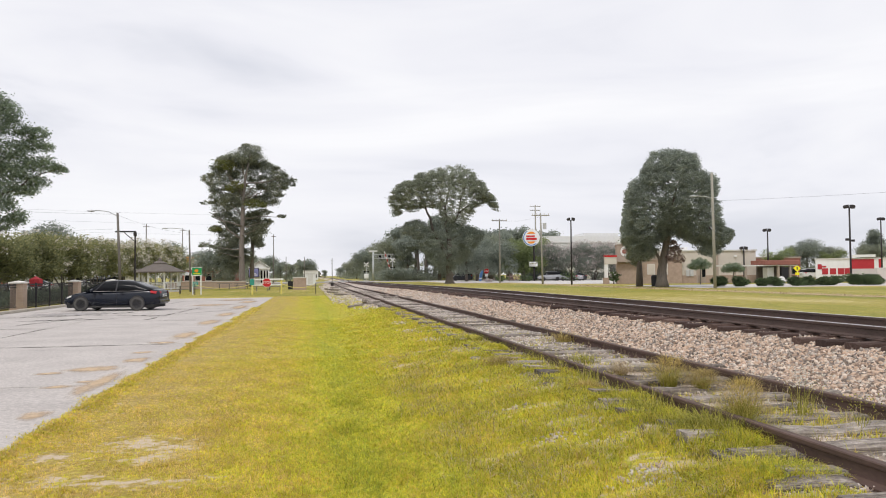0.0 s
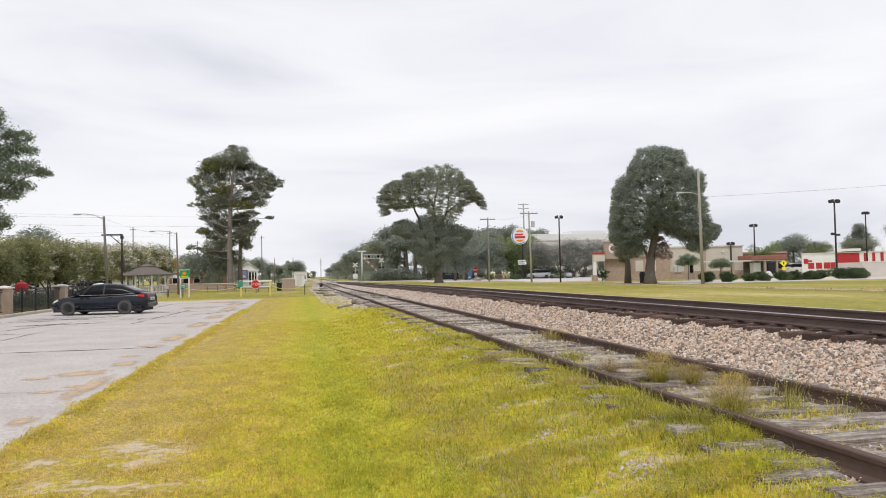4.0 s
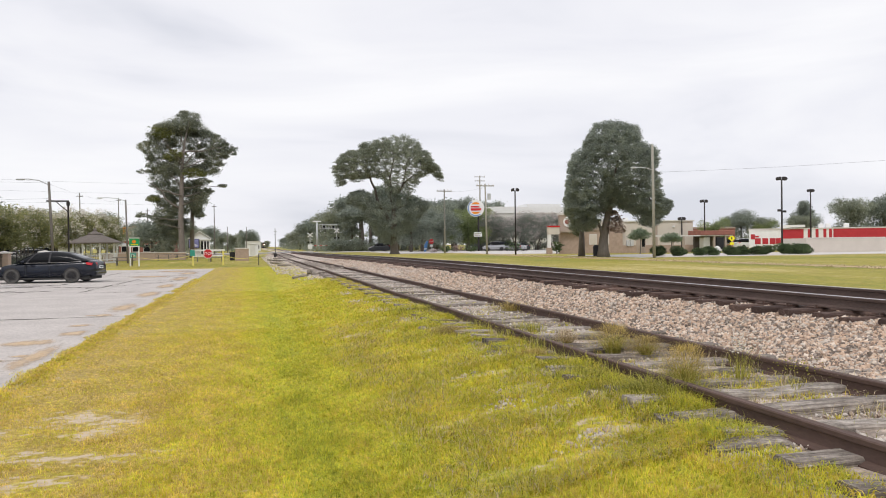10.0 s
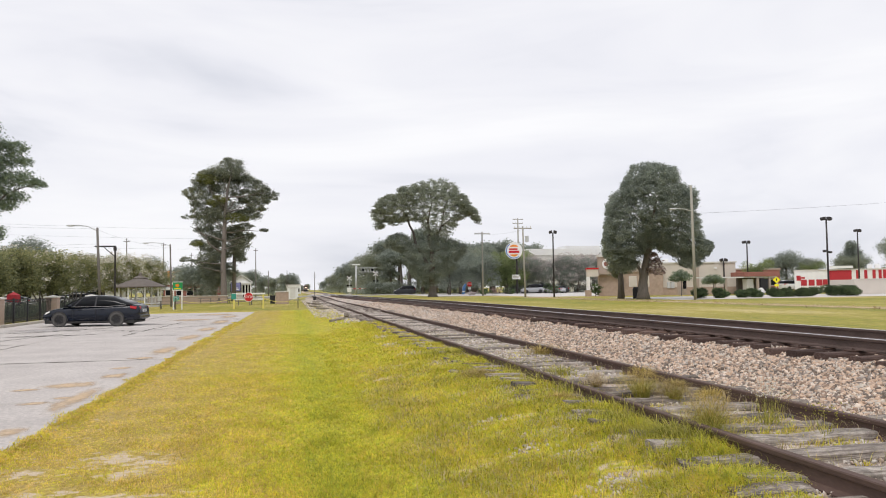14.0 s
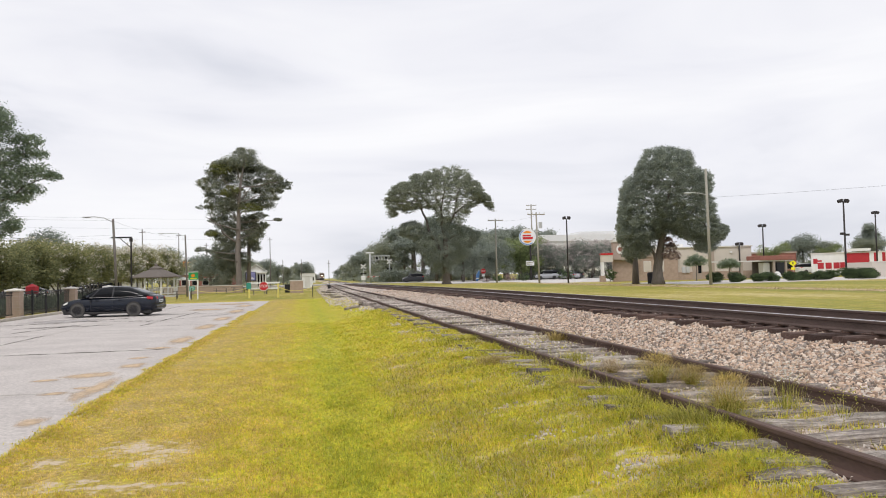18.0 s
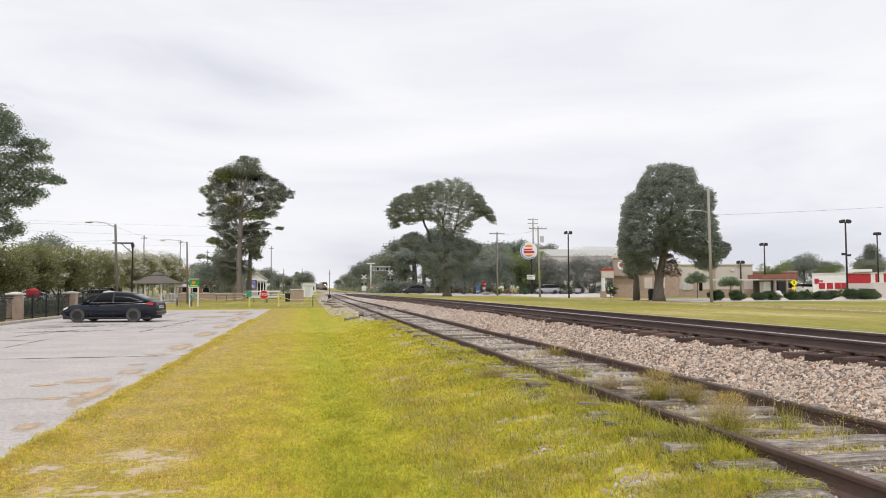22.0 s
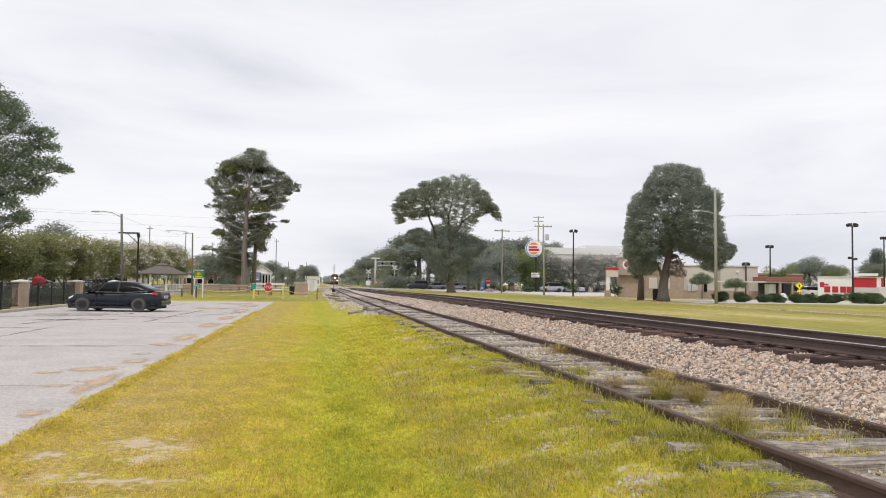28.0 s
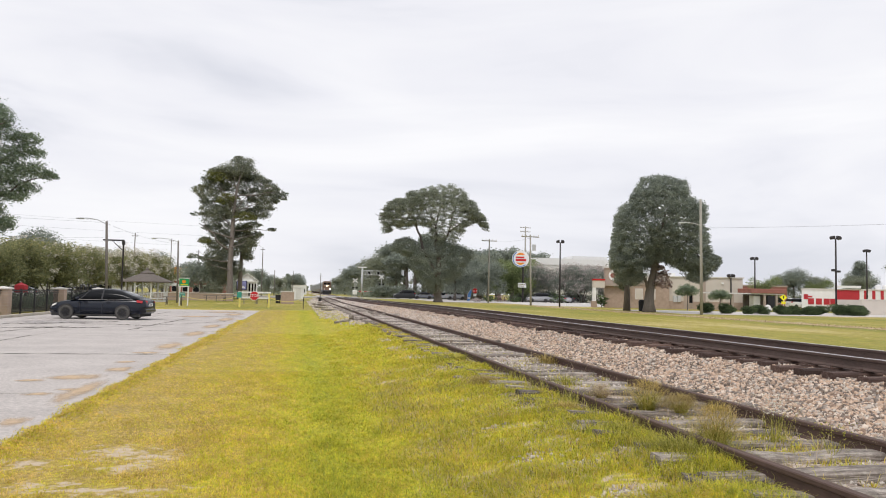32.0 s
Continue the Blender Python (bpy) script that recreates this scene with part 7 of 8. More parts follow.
for k in range(8):
    if k == 5:
        continue
    a, b = Vector((*oct_[k], 0)) * 2.2, Vector((*oct_[(k + 1) % 8], 0)) * 2.2
    s = Shape().tube([(a.x, a.y, 0.95), (b.x, b.y, 0.95)], 0.04, 5).tube([(a.x, a.y, 0.3), (b.x, b.y, 0.3)], 0.04, 5)
    for j in range(1, 9):
        q = a.lerp(b, j / 9)
        s.box(q.x - 0.02, q.y - 0.02, 0.3, q.x + 0.02, q.y + 0.02, 0.95)
    part("railing", s, WHITE, gz)


def tier(r0, z0, r1, z1):
    vs = [(x * r0, y * r0, z0) for x, y in oct_] + [(x * r1, y * r1, z1) for x, y in oct_] + [(x * r0, y * r0, z0 - 0.1) for x, y in oct_]
    fs = [(k, (k + 1) % 8, 8 + (k + 1) % 8, 8 + k) for k in range(8)] + [(16 + k, 16 + (k + 1) % 8, (k + 1) % 8, k) for k in range(8)] + [tuple(range(8, 16)), tuple(range(23, 15, -1))]
    return Shape().add(vs, fs)


part("roof", tier(2.85, 2.12, 0.62, 2.98), SHINGLE, gz)
part("upper_roof", tier(0.78, 3.04, 0.12, 3.34), SHINGLE, gz)
part("finial", Shape().tube([(0, 0, 3.25), (0, 0, 3.4), (0, 0, 3.62)], [0.2, 0.22, 0.03], 8), SHINGLE, gz)
part("vent_band", Shape().prism([(x * 0.55, y * 0.55) for x, y in oct_], 2.9, 3.0, "z"), SHINGLE, gz)

# barrier with the stop sign
br = thing("stop_barrier", "white rail barrier on yellow posts with a red stop sign", "barrier", pose(-3.76, 69, 0))
for x in (-1.27, 1.27):
    part("post", Shape().box(x - 0.08, -0.08, -0.2, x + 0.08, 0.08, 1.42, bevel=0.015), YELLOWPOST, br)
part("rail", Shape().box(-1.45, -0.11, 1.28, 1.45, -0.07, 1.42), WHITE, br)
part("rail", Shape().box(-1.27, -0.11, 0.80, 1.27, -0.07, 0.92), WHITE, br)
sg = part("sign_face", Shape().prism([(0.44 * math.cos(math.pi / 8 + k * math.pi / 4), 0.44 * math.sin(math.pi / 8 + k * math.pi / 4)) for k in range(8)], -0.02, 0.0, "y"), WHITE, br, "octagonal sign with a white rim", m=pose(0, -0.13, 1.05))
part("red_field", Shape().prism([(0.40 * math.cos(math.pi / 8 + k * math.pi / 4), 0.40 * math.sin(math.pi / 8 + k * math.pi / 4)) for k in range(8)], -0.028, -0.021, "y"), REDSIGN, sg)
words("STOP", 0.33, WHITE, sg, pose(0, -0.035, 0, 90, 0, 0))
part("notice_board", Shape().box(-1.5, -0.12, 0.86, -1.1, -0.09, 1.38), TEAL, br, "small teal notice")
# rope on thin posts
for x, y in ((0.56, 67), (-10.2, 70.5)):
    ob = part("rope_post", Shape().tube([(0, 0, -0.1), (0, 0, 1.02)], 0.035, 6), DARKPOLE, m=pose(x, y, 0))
    tagged(ob, "thin dark post that holds a rope", "post", "rope posts")
for a, b, sag in (((-2.49, 69, 0.95), (0.56, 67, 0.9), 0.35), ((-10.2, 70.5, 0.9), (-5.03, 69, 0.95), 0.35)):
    pts = [(a[0] + (b[0] - a[0]) * k / 10, a[1] + (b[1] - a[1]) * k / 10, a[2] + (b[2] - a[2]) * k / 10 - sag * 4 * (k / 10) * (1 - k / 10)) for k in range(11)]
    tagged(part("barrier_rope", Shape().tube(pts, 0.022, 5), YELLOWPOST), "sagging yellow rope between posts", "rope")
# park sign
ps = thing("park_sign", "green park sign with an orange emblem in a white frame", "sign", pose(-10.1, 71, 0))
for x in (-0.36, 0.36):
    part("post", Shape().box(x - 0.05, -0.05, -0.2, x + 0.05, 0.05, 2.5), WHITE, ps)
part("panel", Shape().box(-0.42, -0.08, 1.80, 0.42, -0.05, 2.48), GREENSIGN, ps)
part("frame_rail", Shape().box(-0.46, -0.09, 2.47, 0.46, -0.04, 2.53), WHITE, ps)
part("frame_rail", Shape().box(-0.46, -0.09, 1.72, 0.46, -0.04, 1.80), WHITE, ps)
part("emblem", Shape().disc((-0.02, -0.09, 2.18), 0.17, 0.02, "y", 18, 0.15), ORANGE, ps, "round orange emblem")
part("caption_bar", Shape().box(-0.3, -0.09, 1.87, 0.3, -0.082, 1.95), YELLOW, ps)
part("notice_board", Shape().box(-0.36, -0.09, 0.75, 0.12, -0.06, 1.2), TEAL, ps, "small teal notice")
part("notice_text", Shape().box(-0.30, -0.096, 1.05, 0.06, -0.091, 1.09).box(-0.30, -0.096, 0.95, 0.06, -0.091, 0.98).box(-0.30, -0.096, 0.85, 0.0, -0.091, 0.88), WHITE, ps)


def picnic(x, y, turn):
    t = thing("picnic_table", "dark weathered picnic table with fixed benches", "table", pose(x, y, 0, 0, 0, turn), "picnic tables")
    part("tabletop", Shape().box(-0.95, -0.38, 0.72, 0.95, 0.38, 0.77, bevel=0.01), WOODPOLE, t)
    for s in (-1, 1):
        part("bench", Shape().box(-0.95, s * 0.72 - 0.13, 0.42, 0.95, s * 0.72 + 0.13, 0.46, bevel=0.01), WOODPOLE, t)
        part("leg_frame", Shape().tube([(s * 0.6, -0.75, 0), (s * 0.6, -0.25, 0.72)], 0.04, 6).tube([(s * 0.6, 0.75, 0), (s * 0.6, 0.25, 0.72)], 0.04, 6).box(s * 0.6 - 0.03, -0.8, 0.36, s * 0.6 + 0.03, 0.8, 0.42), WOODPOLE, t)
    return t


for x, y, r in ((-10.6, 98, 4), (-8.6, 100, -6), (-5.2, 86, 3), (-3.9, 88, 0), (-11.6, 75, 5)):
    picnic(x, y, r)
# utility cabinets and bins
b = thing("brick_enclosure", "low red-brown brick enclosure with a pale coping", "enclosure", pose(-1.1, 90, 0))
part("brick_shell", Shape().box(-0.75, -0.7, -0.1, 0.75, 0.7, 1.38), BRICKTAN, b)
part("coping", Shape().box(-0.8, -0.75, 1.38, 0.8, 0.75, 1.48, bevel=0.02), CAP, b)
part("courses", Shape().box(-0.756, -0.706, 0.45, 0.756, 0.706, 0.46).box(-0.756, -0.706, 0.9, 0.756, 0.706, 0.91), MORTAR, b)
b = thing("wheeled_bin", "dark plastic wheeled bin", "bin", pose(-2.2, 90.2, 0))
part("body", Shape().prism([(-0.26, 0.05), (0.26, 0.05), (0.31, 0.95), (-0.31, 0.95)], -0.3, 0.3, "y"), IRON, b)
part("lid", Shape().box(-0.33, -0.34, 0.95, 0.33, 0.34, 1.02, bevel=0.03), IRON, b)
b = thing("signal_cabinet", "white railway signal cabinet", "cabinet", pose(0.15, 120, 0.0))
part("body", Shape().box(-0.85, -0.8, 0.2, 0.85, 0.8, 2.0, bevel=0.03), WHITE, b)
part("roof", Shape().box(-0.92, -0.9, 2.0, 0.92, 0.9, 2.08, bevel=0.02), OFFWHITE, b)
part("door", Shape().box(-0.4, -0.83, 0.35, 0.4, -0.80, 1.9), OFFWHITE, b)
part("footing", Shape().box(-0.9, -0.85, -0.2, 0.9, 0.85, 0.2), KERB, b)
b = thing("switch_mast", "slender dark switch-stand mast by the siding", "mast", pose(2.92, 98, 0.05))
part("mast", Shape().tube([(0, 0, -0.1), (0, 0, 3.9)], [0.065, 0.035], 7), WOODPOLE, b)
part("stand", Shape().box(-0.2, -0.2, 0, 0.2, 0.2, 0.7, bevel=0.04), DARKPOLE, b)
part("target", Shape().box(-0.2, -0.02, 3.45, 0.2, 0.02, 3.52).box(-0.14, -0.02, 3.1, 0.14, 0.02, 3.16), ALU, b)
# house with a display board by the street on the park side
h = thing("display_house", "white boarded gable house with a lit display board", "building", pose(-8.9, 150, 0) @ Matrix.Diagonal((1, 1, 0.86, 1)))
part("wall", Shape().prism([(-2.6, 0), (1.1, 0), (1.1, 3.7), (-0.75, 5.3), (-2.6, 3.7)], 0, 1.5, "y"), WHITE, h)
part("roof", Shape().add([(-2.9, -0.3, 3.7), (-0.75, -0.3, 5.4), (1.4, -0.3, 3.7), (-2.9, 1.7, 3.7), (-0.75, 1.7, 5.4), (1.4, 1.7, 3.7), (-2.9, -0.3, 3.85), (-0.75, -0.3, 5.55), (1.4, -0.3, 3.85), (-2.9, 1.7, 3.85), (-0.75, 1.7, 5.55), (1.4, 1.7, 3.85)],
                         [(0, 1, 4, 3), (1, 2, 5, 4), (6, 9, 10, 7), (7, 10, 11, 8), (0, 6, 7, 1), (1, 7, 8, 2)]), OFFWHITE, h)
sb = Shape()
for k in range(14):
    sb.box(-2.62, -0.03, 0.2 + k * 0.26, 1.12, -0.005, 0.225 + k * 0.26)
part("boards", sb, KERB, h)
part("entablature", Shape().box(-2.85, -0.25, 3.45, 1.35, 0.0, 3.75, bevel=0.03), WHITE, h)
for cx in (-0.45, 0.1, 0.65):
    part("porch_window", Shape().box(cx, -0.06, 0.4, cx + 0.32, -0.032, 3.2), GLASS, h)
for cx in (-0.6, 0.02, 0.56, 1.0):
    part("porch_column", Shape().box(cx - 0.07, -0.22, 0, cx + 0.07, -0.08, 3.45), WHITE, h)
scr = part("display_frame", Shape().box(-2.75, -0.5, 1.7, -0.75, -0.3, 3.75, bevel=0.03), IRON, h)
part("screen", Shape().box(-2.62, -0.53, 1.82, -0.88, -0.505, 3.63), SCREEN, scr, "bluish lit screen")
part("screen_bars", Shape().box(-2.45, -0.54, 2.1, -1.1, -0.534, 2.3).box(-2.3, -0.54, 2.45, -1.3, -0.534, 2.6).box(-2.5, -0.54, 3.0, -1.9, -0.534, 3.4), WHITE, scr)


def shop(name, label, x, y, w, d, hgt, wall, roof, windows=0, z=0.0, awning=None, turn=0):
    s = thing(name, label, "building", pose(x, y, z, 0, 0, turn))
    part("wall", Shape().box(-w / 2, 0, -0.2, w / 2, d, hgt), wall, s)
    part("parapet", Shape().box(-w / 2 - 0.12, -0.12, hgt, w / 2 + 0.12, d + 0.12, hgt + 0.28), roof, s)
    for k in range(windows):
        cx = -w / 2 + w * (k + 0.5) / windows
        wd = part("window", Shape().box(cx - w / windows * 0.33, -0.06, 0.9, cx + w / windows * 0.33, 0.02, 2.2), OFFWHITE, s)
        part("pane", Shape().box(cx - w / windows * 0.29, -0.075, 0.97, cx + w / windows * 0.29, -0.062, 2.13), GLASS, wd)
    if awning:
        part("awning", Shape().prism([(0, 2.75), (-1.0, 2.35), (-1.0, 2.28), (0, 2.6)], -w / 2 + 0.3, w / 2 - 0.3, "x"), awning, s)
    return s


shop("shop", "long low pale shop behind the park trees", -46, 118, 40, 10, 3.9, OFFWHITE, CAP, 8, awning=BLUE)
shop("shop", "low brown brick shop with a white fascia", -18.0, 141, 9, 9, 2.9, BRICKRED, WHITE, 5)
for dx, dz in ((-0.75, 0.1), (0.1, 0.0), (0.95, 0.25)):
    tl = thing("traffic_light", "yellow traffic light hung over the street", "traffic light", pose(-23.0 + dx, 155, 4.3 + dz), "traffic lights")
    part("housing", Shape().box(-0.19, -0.14, 0, 0.19, 0.14, 1.15, bevel=0.03), ORANGE, tl, "orange-yellow housing")
    part("backplate", Shape().box(-0.3, 0.14, -0.1, 0.3, 0.17, 1.25), ORANGE, tl)
    for k in range(3):
        part("lens", Shape().disc((0, -0.15, 0.2 + 0.37 * k), 0.13, 0.04, "y", 12), IRON, tl)
    part("hanger", Shape().tube([(0, 0, 1.15), (0, 0, 2.24 - dz)], 0.03, 5), IRON, tl)
wire((-34, 155, 7.0), (-12, 155, 7.0), 0.5, 0.02)
shop("shop", "small white building far down the line", 0.5, 260, 5, 6, 3.2, WHITE, CAP, 2)
# park wall behind the gazebo
w = thing("park_wall", "low brown brick wall behind the gazebo", "wall", pose(-14.5, 104, 0))
part("wall", Shape().box(-4, -0.2, -0.2, 6, 0.2, 0.95), BRICKTAN, w)
part("coping", Shape().box(-4.1, -0.27, 0.95, 6.1, 0.27, 1.03), CAP, w)
u = thing("market_umbrella", "red folded market umbrella behind the fence", "umbrella", pose(-17.35, 52, 0.06))
part("pole", Shape().tube([(0, 0, -0.02), (0, 0, 1.74)], 0.025, 6), ALU, u)
part("canopy", Shape().add([(math.cos(k * math.pi / 4) * 0.42, math.sin(k * math.pi / 4) * 0.42, 1.0) for k in range(8)] + [(math.cos(k * math.pi / 4) * 0.4, math.sin(k * math.pi / 4) * 0.4, 1.5) for k in range(8)] + [(0, 0, 1.7)], [(k, (k + 1) % 8, 8 + (k + 1) % 8, 8 + k) for k in range(8)] + [(8 + k, 8 + (k + 1) % 8, 16) for k in range(8)]), REDPAINT, u)
u = thing("shelter_canopy", "white tent canopy behind the gazebo", "canopy", pose(-18.2, 108, 0))
part("cover", Shape().add([(-2.2, -1.5, 2.0), (2.2, -1.5, 2.0), (2.2, 1.5, 2.0), (-2.2, 1.5, 2.0), (0, 0, 2.9), (-2.2, -1.5, 1.85), (2.2, -1.5, 1.85), (2.2, 1.5, 1.85), (-2.2, 1.5, 1.85)],
                          [(0, 1, 4), (1, 2, 4), (2, 3, 4), (3, 0, 4), (5, 6, 1, 0), (6, 7, 2, 1), (7, 8, 3, 2), (8, 5, 0, 3)]), WHITE, u)
for sx, sy in ((-2.1, -1.4), (2.1, -1.4), (2.1, 1.4), (-2.1, 1.4)):
    part("leg", Shape().tube([(sx, sy, 0), (sx, sy, 1.9)], 0.03, 6), ALU, u)
p = pole("light_post", "pale slim post inside the park fence", -22.9, 60, 0, 4.35, 0.12, 0.1, ALU)
for x, y, pt, s, lab in ((-23.4, 90, WHITECAR, True, "white car parked beyond the park trees"), (-31, 92, WHITECAR, False, "white sedan parked beyond the park trees"), (-36, 92, SILVERCAR, True, "silver car parked beyond the park trees"),
                         (-40.5, 93, REDPAINT, False, "red sedan parked beyond the park trees"), (-27, 98, SILVERCAR, False, "silver sedan parked beyond the park trees")):
    vehicle("parked_car", lab, pose(x, y, 0.0, 0, 0, 180), pt, s, "cars beyond the park")

# ---- level crossing signals ----
cs = thing("cantilever_signal", "grey steel cantilever signal over the street", "signal", pose(15.0, 178, 0.3))
part("mast", Shape().tube([(0, 0, -0.3), (0, 0, 6.9)], [0.24, 0.2], 10), ALU, cs, smooth=True)
tr = Shape()
for z in (5.35, 6.35):
    for y in (-0.35, 0.35):
        tr.tube([(-0.2, y, z), (4.8, y, z)], 0.07, 5)
for k in range(7):
    x = k * 0.7
    tr.tube([(x, -0.35, 5.35), (x + 0.35, -0.35, 6.35), (x + 0.7, -0.35, 5.35)], 0.045, 4)
    tr.tube([(x, 0.35, 5.35), (x, 0.35, 6.35)], 0.045, 4)
part("truss_arm", tr, ALU, cs)
part("crossbuck_top", Shape().box(-1.0, -0.05, 7.0, 1.0, 0.05, 7.25), WHITE, cs)
for x in (1.6, 3.8):
    part("signal_head", Shape().disc((x, -0.45, 5.85), 0.3, 0.1, "y", 14).tube([(x, -0.45, 5.85), (x, -0.3, 5.85)], 0.06, 6), IRON, cs)
for x, y, lab in ((19.5, 177, "crossing signal mast with crossbuck and red lights"), (13.2, 176, "crossing signal mast with white gate box")):
    g = thing("crossing_signal", lab, "signal", pose(x, y, 0.3), "crossing signals")
    part("mast", Shape().tube([(0, 0, -0.3), (0, 0, 5.4 if x > 15 else 4.2)], 0.09, 8), ALU, g)
    zt = 4.9 if x > 15 else 3.9
    for a in (40, -40):
        part("crossbuck_blade", Shape().box(-0.75, -0.02, -0.11, 0.75, 0.02, 0.11, pose(0, -0.13, zt, 0, a, 0)), WHITE, g)
    part("lamp_bar", Shape().box(-0.5, -0.12, zt - 1.75, 0.5, -0.06, zt - 1.65), IRON, g)
    for s in (-0.45, 0.45):
        part("signal_lamp", Shape().disc((s, -0.16, zt - 1.7), 0.2, 0.08, "y", 14), IRON, g)
    part("gate_box", Shape().box(-0.5, -0.4, 0.6, 0.5, 0.4, 1.7, bevel=0.12), WHITE, g)
    part("footing", Shape().box(-0.45, -0.45, -0.3, 0.45, 0.45, 0.3), KERB, g)
# gate arm on its pivot, striped red and white
gate_arm = thing("gate_arm", "red and white striped crossing gate arm", "gate arm", pose(19.3, 176.4, 1.7))
part("counterweight", Shape().box(-0.1, -0.12, -0.25, 0.9, 0.12, 0.25, bevel=0.04), OFFWHITE, gate_arm)
for k in range(9):
    part("stripe", Shape().box(-0.65 * (k + 1), -0.03, -0.08, -0.65 * k, 0.03, 0.08), REDSIGN if k % 2 else WHITE, gate_arm)

# ---- across the line ----


def crossarm_pole(x, y, h, label, arms=1, lean=(0, 0), mt=GREENPOLE, r=0.14):
    p = pole("utility_pole", label, x, y, 0.2, h, r, r * 0.68, mt, lean)
    for k in range(arms):
        z = h - 0.35 - k * 0.9
        part("crossarm", Shape().box(-1.2 + lean[0], -0.07, z, 1.2 + lean[0], 0.07, z + 0.13), mt, p)
        for s in (-1.1, -0.5, 0.5, 1.1):
            part("insulator", Shape().tube([(s + lean[0], 0, z + 0.13), (s + lean[0], 0, z + 0.33)], [0.05, 0.035], 6), CAP, p)
    return p


crossarm_pole(29.0, 112, 10.0, "grey timber utility pole with one cross arm")
crossarm_pole(49.7, 160, 16.8, "tall timber transmission pole with two cross arms", 2, r=0.2)
p = crossarm_pole(30.1, 94, 9.4, "timber utility pole with cross arm and transformer", 1, (-0.2, 0))
part("transformer", Shape().tube([(0.35, 0, 7.3), (0.35, 0, 8.1)], 0.24, 10), ALU, p)
p = pole("lamp_pole", "tall weathered timber pole with a street lamp", 33.3, 57.3, 0.2, 9.75, 0.14, 0.10, GREENPOLE, (-0.1, 0))
arm_lamp(p, (-0.1, 0, 7.6), -1.75, 0.2)
part("cap", Shape().tube([(-0.1, 0, 9.75), (-0.1, 0, 9.83)], 0.11, 8), ALU, p)
wire((33.3, 57.3, 7.6), (95, 40, 12.9), 1.0, 0.008)
wire((29.0, 112, 9.9), (30.1, 94, 9.2), 0.3, 0.008)


def lot_light(x, y, h, heads, label):
    p = pole("lot_light", label, x, y, 0.25, h, 0.11, 0.08, DARKPOLE)
    for s in heads:
        part("lamp_arm", Shape().box(min(0, s * 0.3), -0.03, h - 0.05, max(0, s * 0.3), 0.03, h + 0.02), DARKPOLE, p)
        part("lamp_head", Shape().prism([(s * 0.17, h - 0.02), (s * 0.5, h - 0.1), (s * 0.62, h + 0.1), (s * 0.52, h + 0.26), (s * 0.2, h + 0.32)], -0.2, 0.2, "y"), DARKPOLE, p)
    return p


p = lot_light(56.3, 70, 8.1, (-1, 1), "tall bronze car-park light with two heads")
part("flood_light", Shape().box(-0.5, -0.1, 4.6, -0.2, 0.1, 4.85).box(0.2, -0.1, 4.5, 0.5, 0.1, 4.72).box(-0.3, -0.03, 4.6, 0.3, 0.03, 4.65), DARKPOLE, p)
lot_light(58.7, 88, 6.7, (-1, 0.7), "bronze car-park light by the drive-through lane")
p = lot_light(77.2, 90, 8.4, (-0.8, 0.9), "tall bronze car-park light with two heads")
lot_light(31.9, 88, 8.0, (-0.8, 0.8), "bronze car-park light by the restaurant forecourt")
lot_light(54.0, 86, 4.3, (-0.8, 0.8), "short bronze light by the drive-through")

# restaurant
rs = thing("restaurant", "tan stucco restaurant with brick base and red canopy edge", "building", pose(38.4, 90, 0.27, 0, 0, -14))
part("wall", Shape().box(2.6, 0, -0.3, 17.6, 8, 4.05), STUCCO, rs, "tan stucco wall")
part("wall", Shape().box(2.5, -0.5, -0.3, 8.2, 7, 3.5), STUCCO, rs, "lighter front bay")
part("tower", Shape().box(0.2, -0.9, -0.3, 3.0, 0.5, 5.0), STUCCO_DARK, rs, "brown entrance tower")
part("tower_cap", Shape().box(0.05, -1.05, 5.0, 3.15, 0.6, 5.25), OFFWHITE, rs)
part("brick_base", Shape().box(8.1, -0.1, -0.3, 17.66, -0.02, 1.0), BRICKTAN, rs)
part("brick_front", Shape().box(2.4, -0.56, -0.3, 8.3, -0.45, 3.0), BRICKTAN, rs, "tan brick front bay")
part("brown_band", Shape().box(2.3, -0.7, 3.0, 8.4, -0.4, 3.5), STUCCO_DARK, rs)
part("brick_base", Shape().box(0.1, -0.98, -0.3, 2.55, -0.6, 2.7), BRICKTAN, rs)
part("coping", Shape().box(2.5, -0.15, 4.05, 17.75, 8.1, 4.2), OFFWHITE, rs)
part("canopy_band", Shape().box(0.0, -1.6, 2.75, 3.3, -0.9, 3.05), STUCCO_DARK, rs)
part("portico", Shape().box(-1.5, -2.2, 2.5, -0.1, -1.0, 3.5), STUCCO, rs)
part("red_band", Shape().box(-1.56, -2.26, 3.40, -0.05, -0.95, 3.60), REDSIGN, rs, "bright red band")
for x, y in ((-1.33, -2.0), (-1.33, -1.2)):
    part("column", Shape().box(x - 0.16, y - 0.16, -0.3, x + 0.16, y + 0.16, 2.5), WHITE, rs)
    part("column_base", Shape().box(x - 0.3, y - 0.3, -0.3, x + 0.3, y + 0.3, 0.8), BRICKTAN, rs)
part("emblem", Shape().disc((1.1, -0.95, 4.1), 0.5, 0.08, "y", 22, 0.62), WHITE, rs, "round pale emblem")
part("emblem_core", Shape().disc((1.1, -1.0, 4.1), 0.3, 0.05, "y", 22, 0.3), BRICKRED, rs)
for x in (5.6, 6.7, 8.6, 9.7):
    part("roof_unit", Shape().box(x, 5, 4.2, x + 0.75, 6.5, 4.75, bevel=0.04), WHITE, rs)
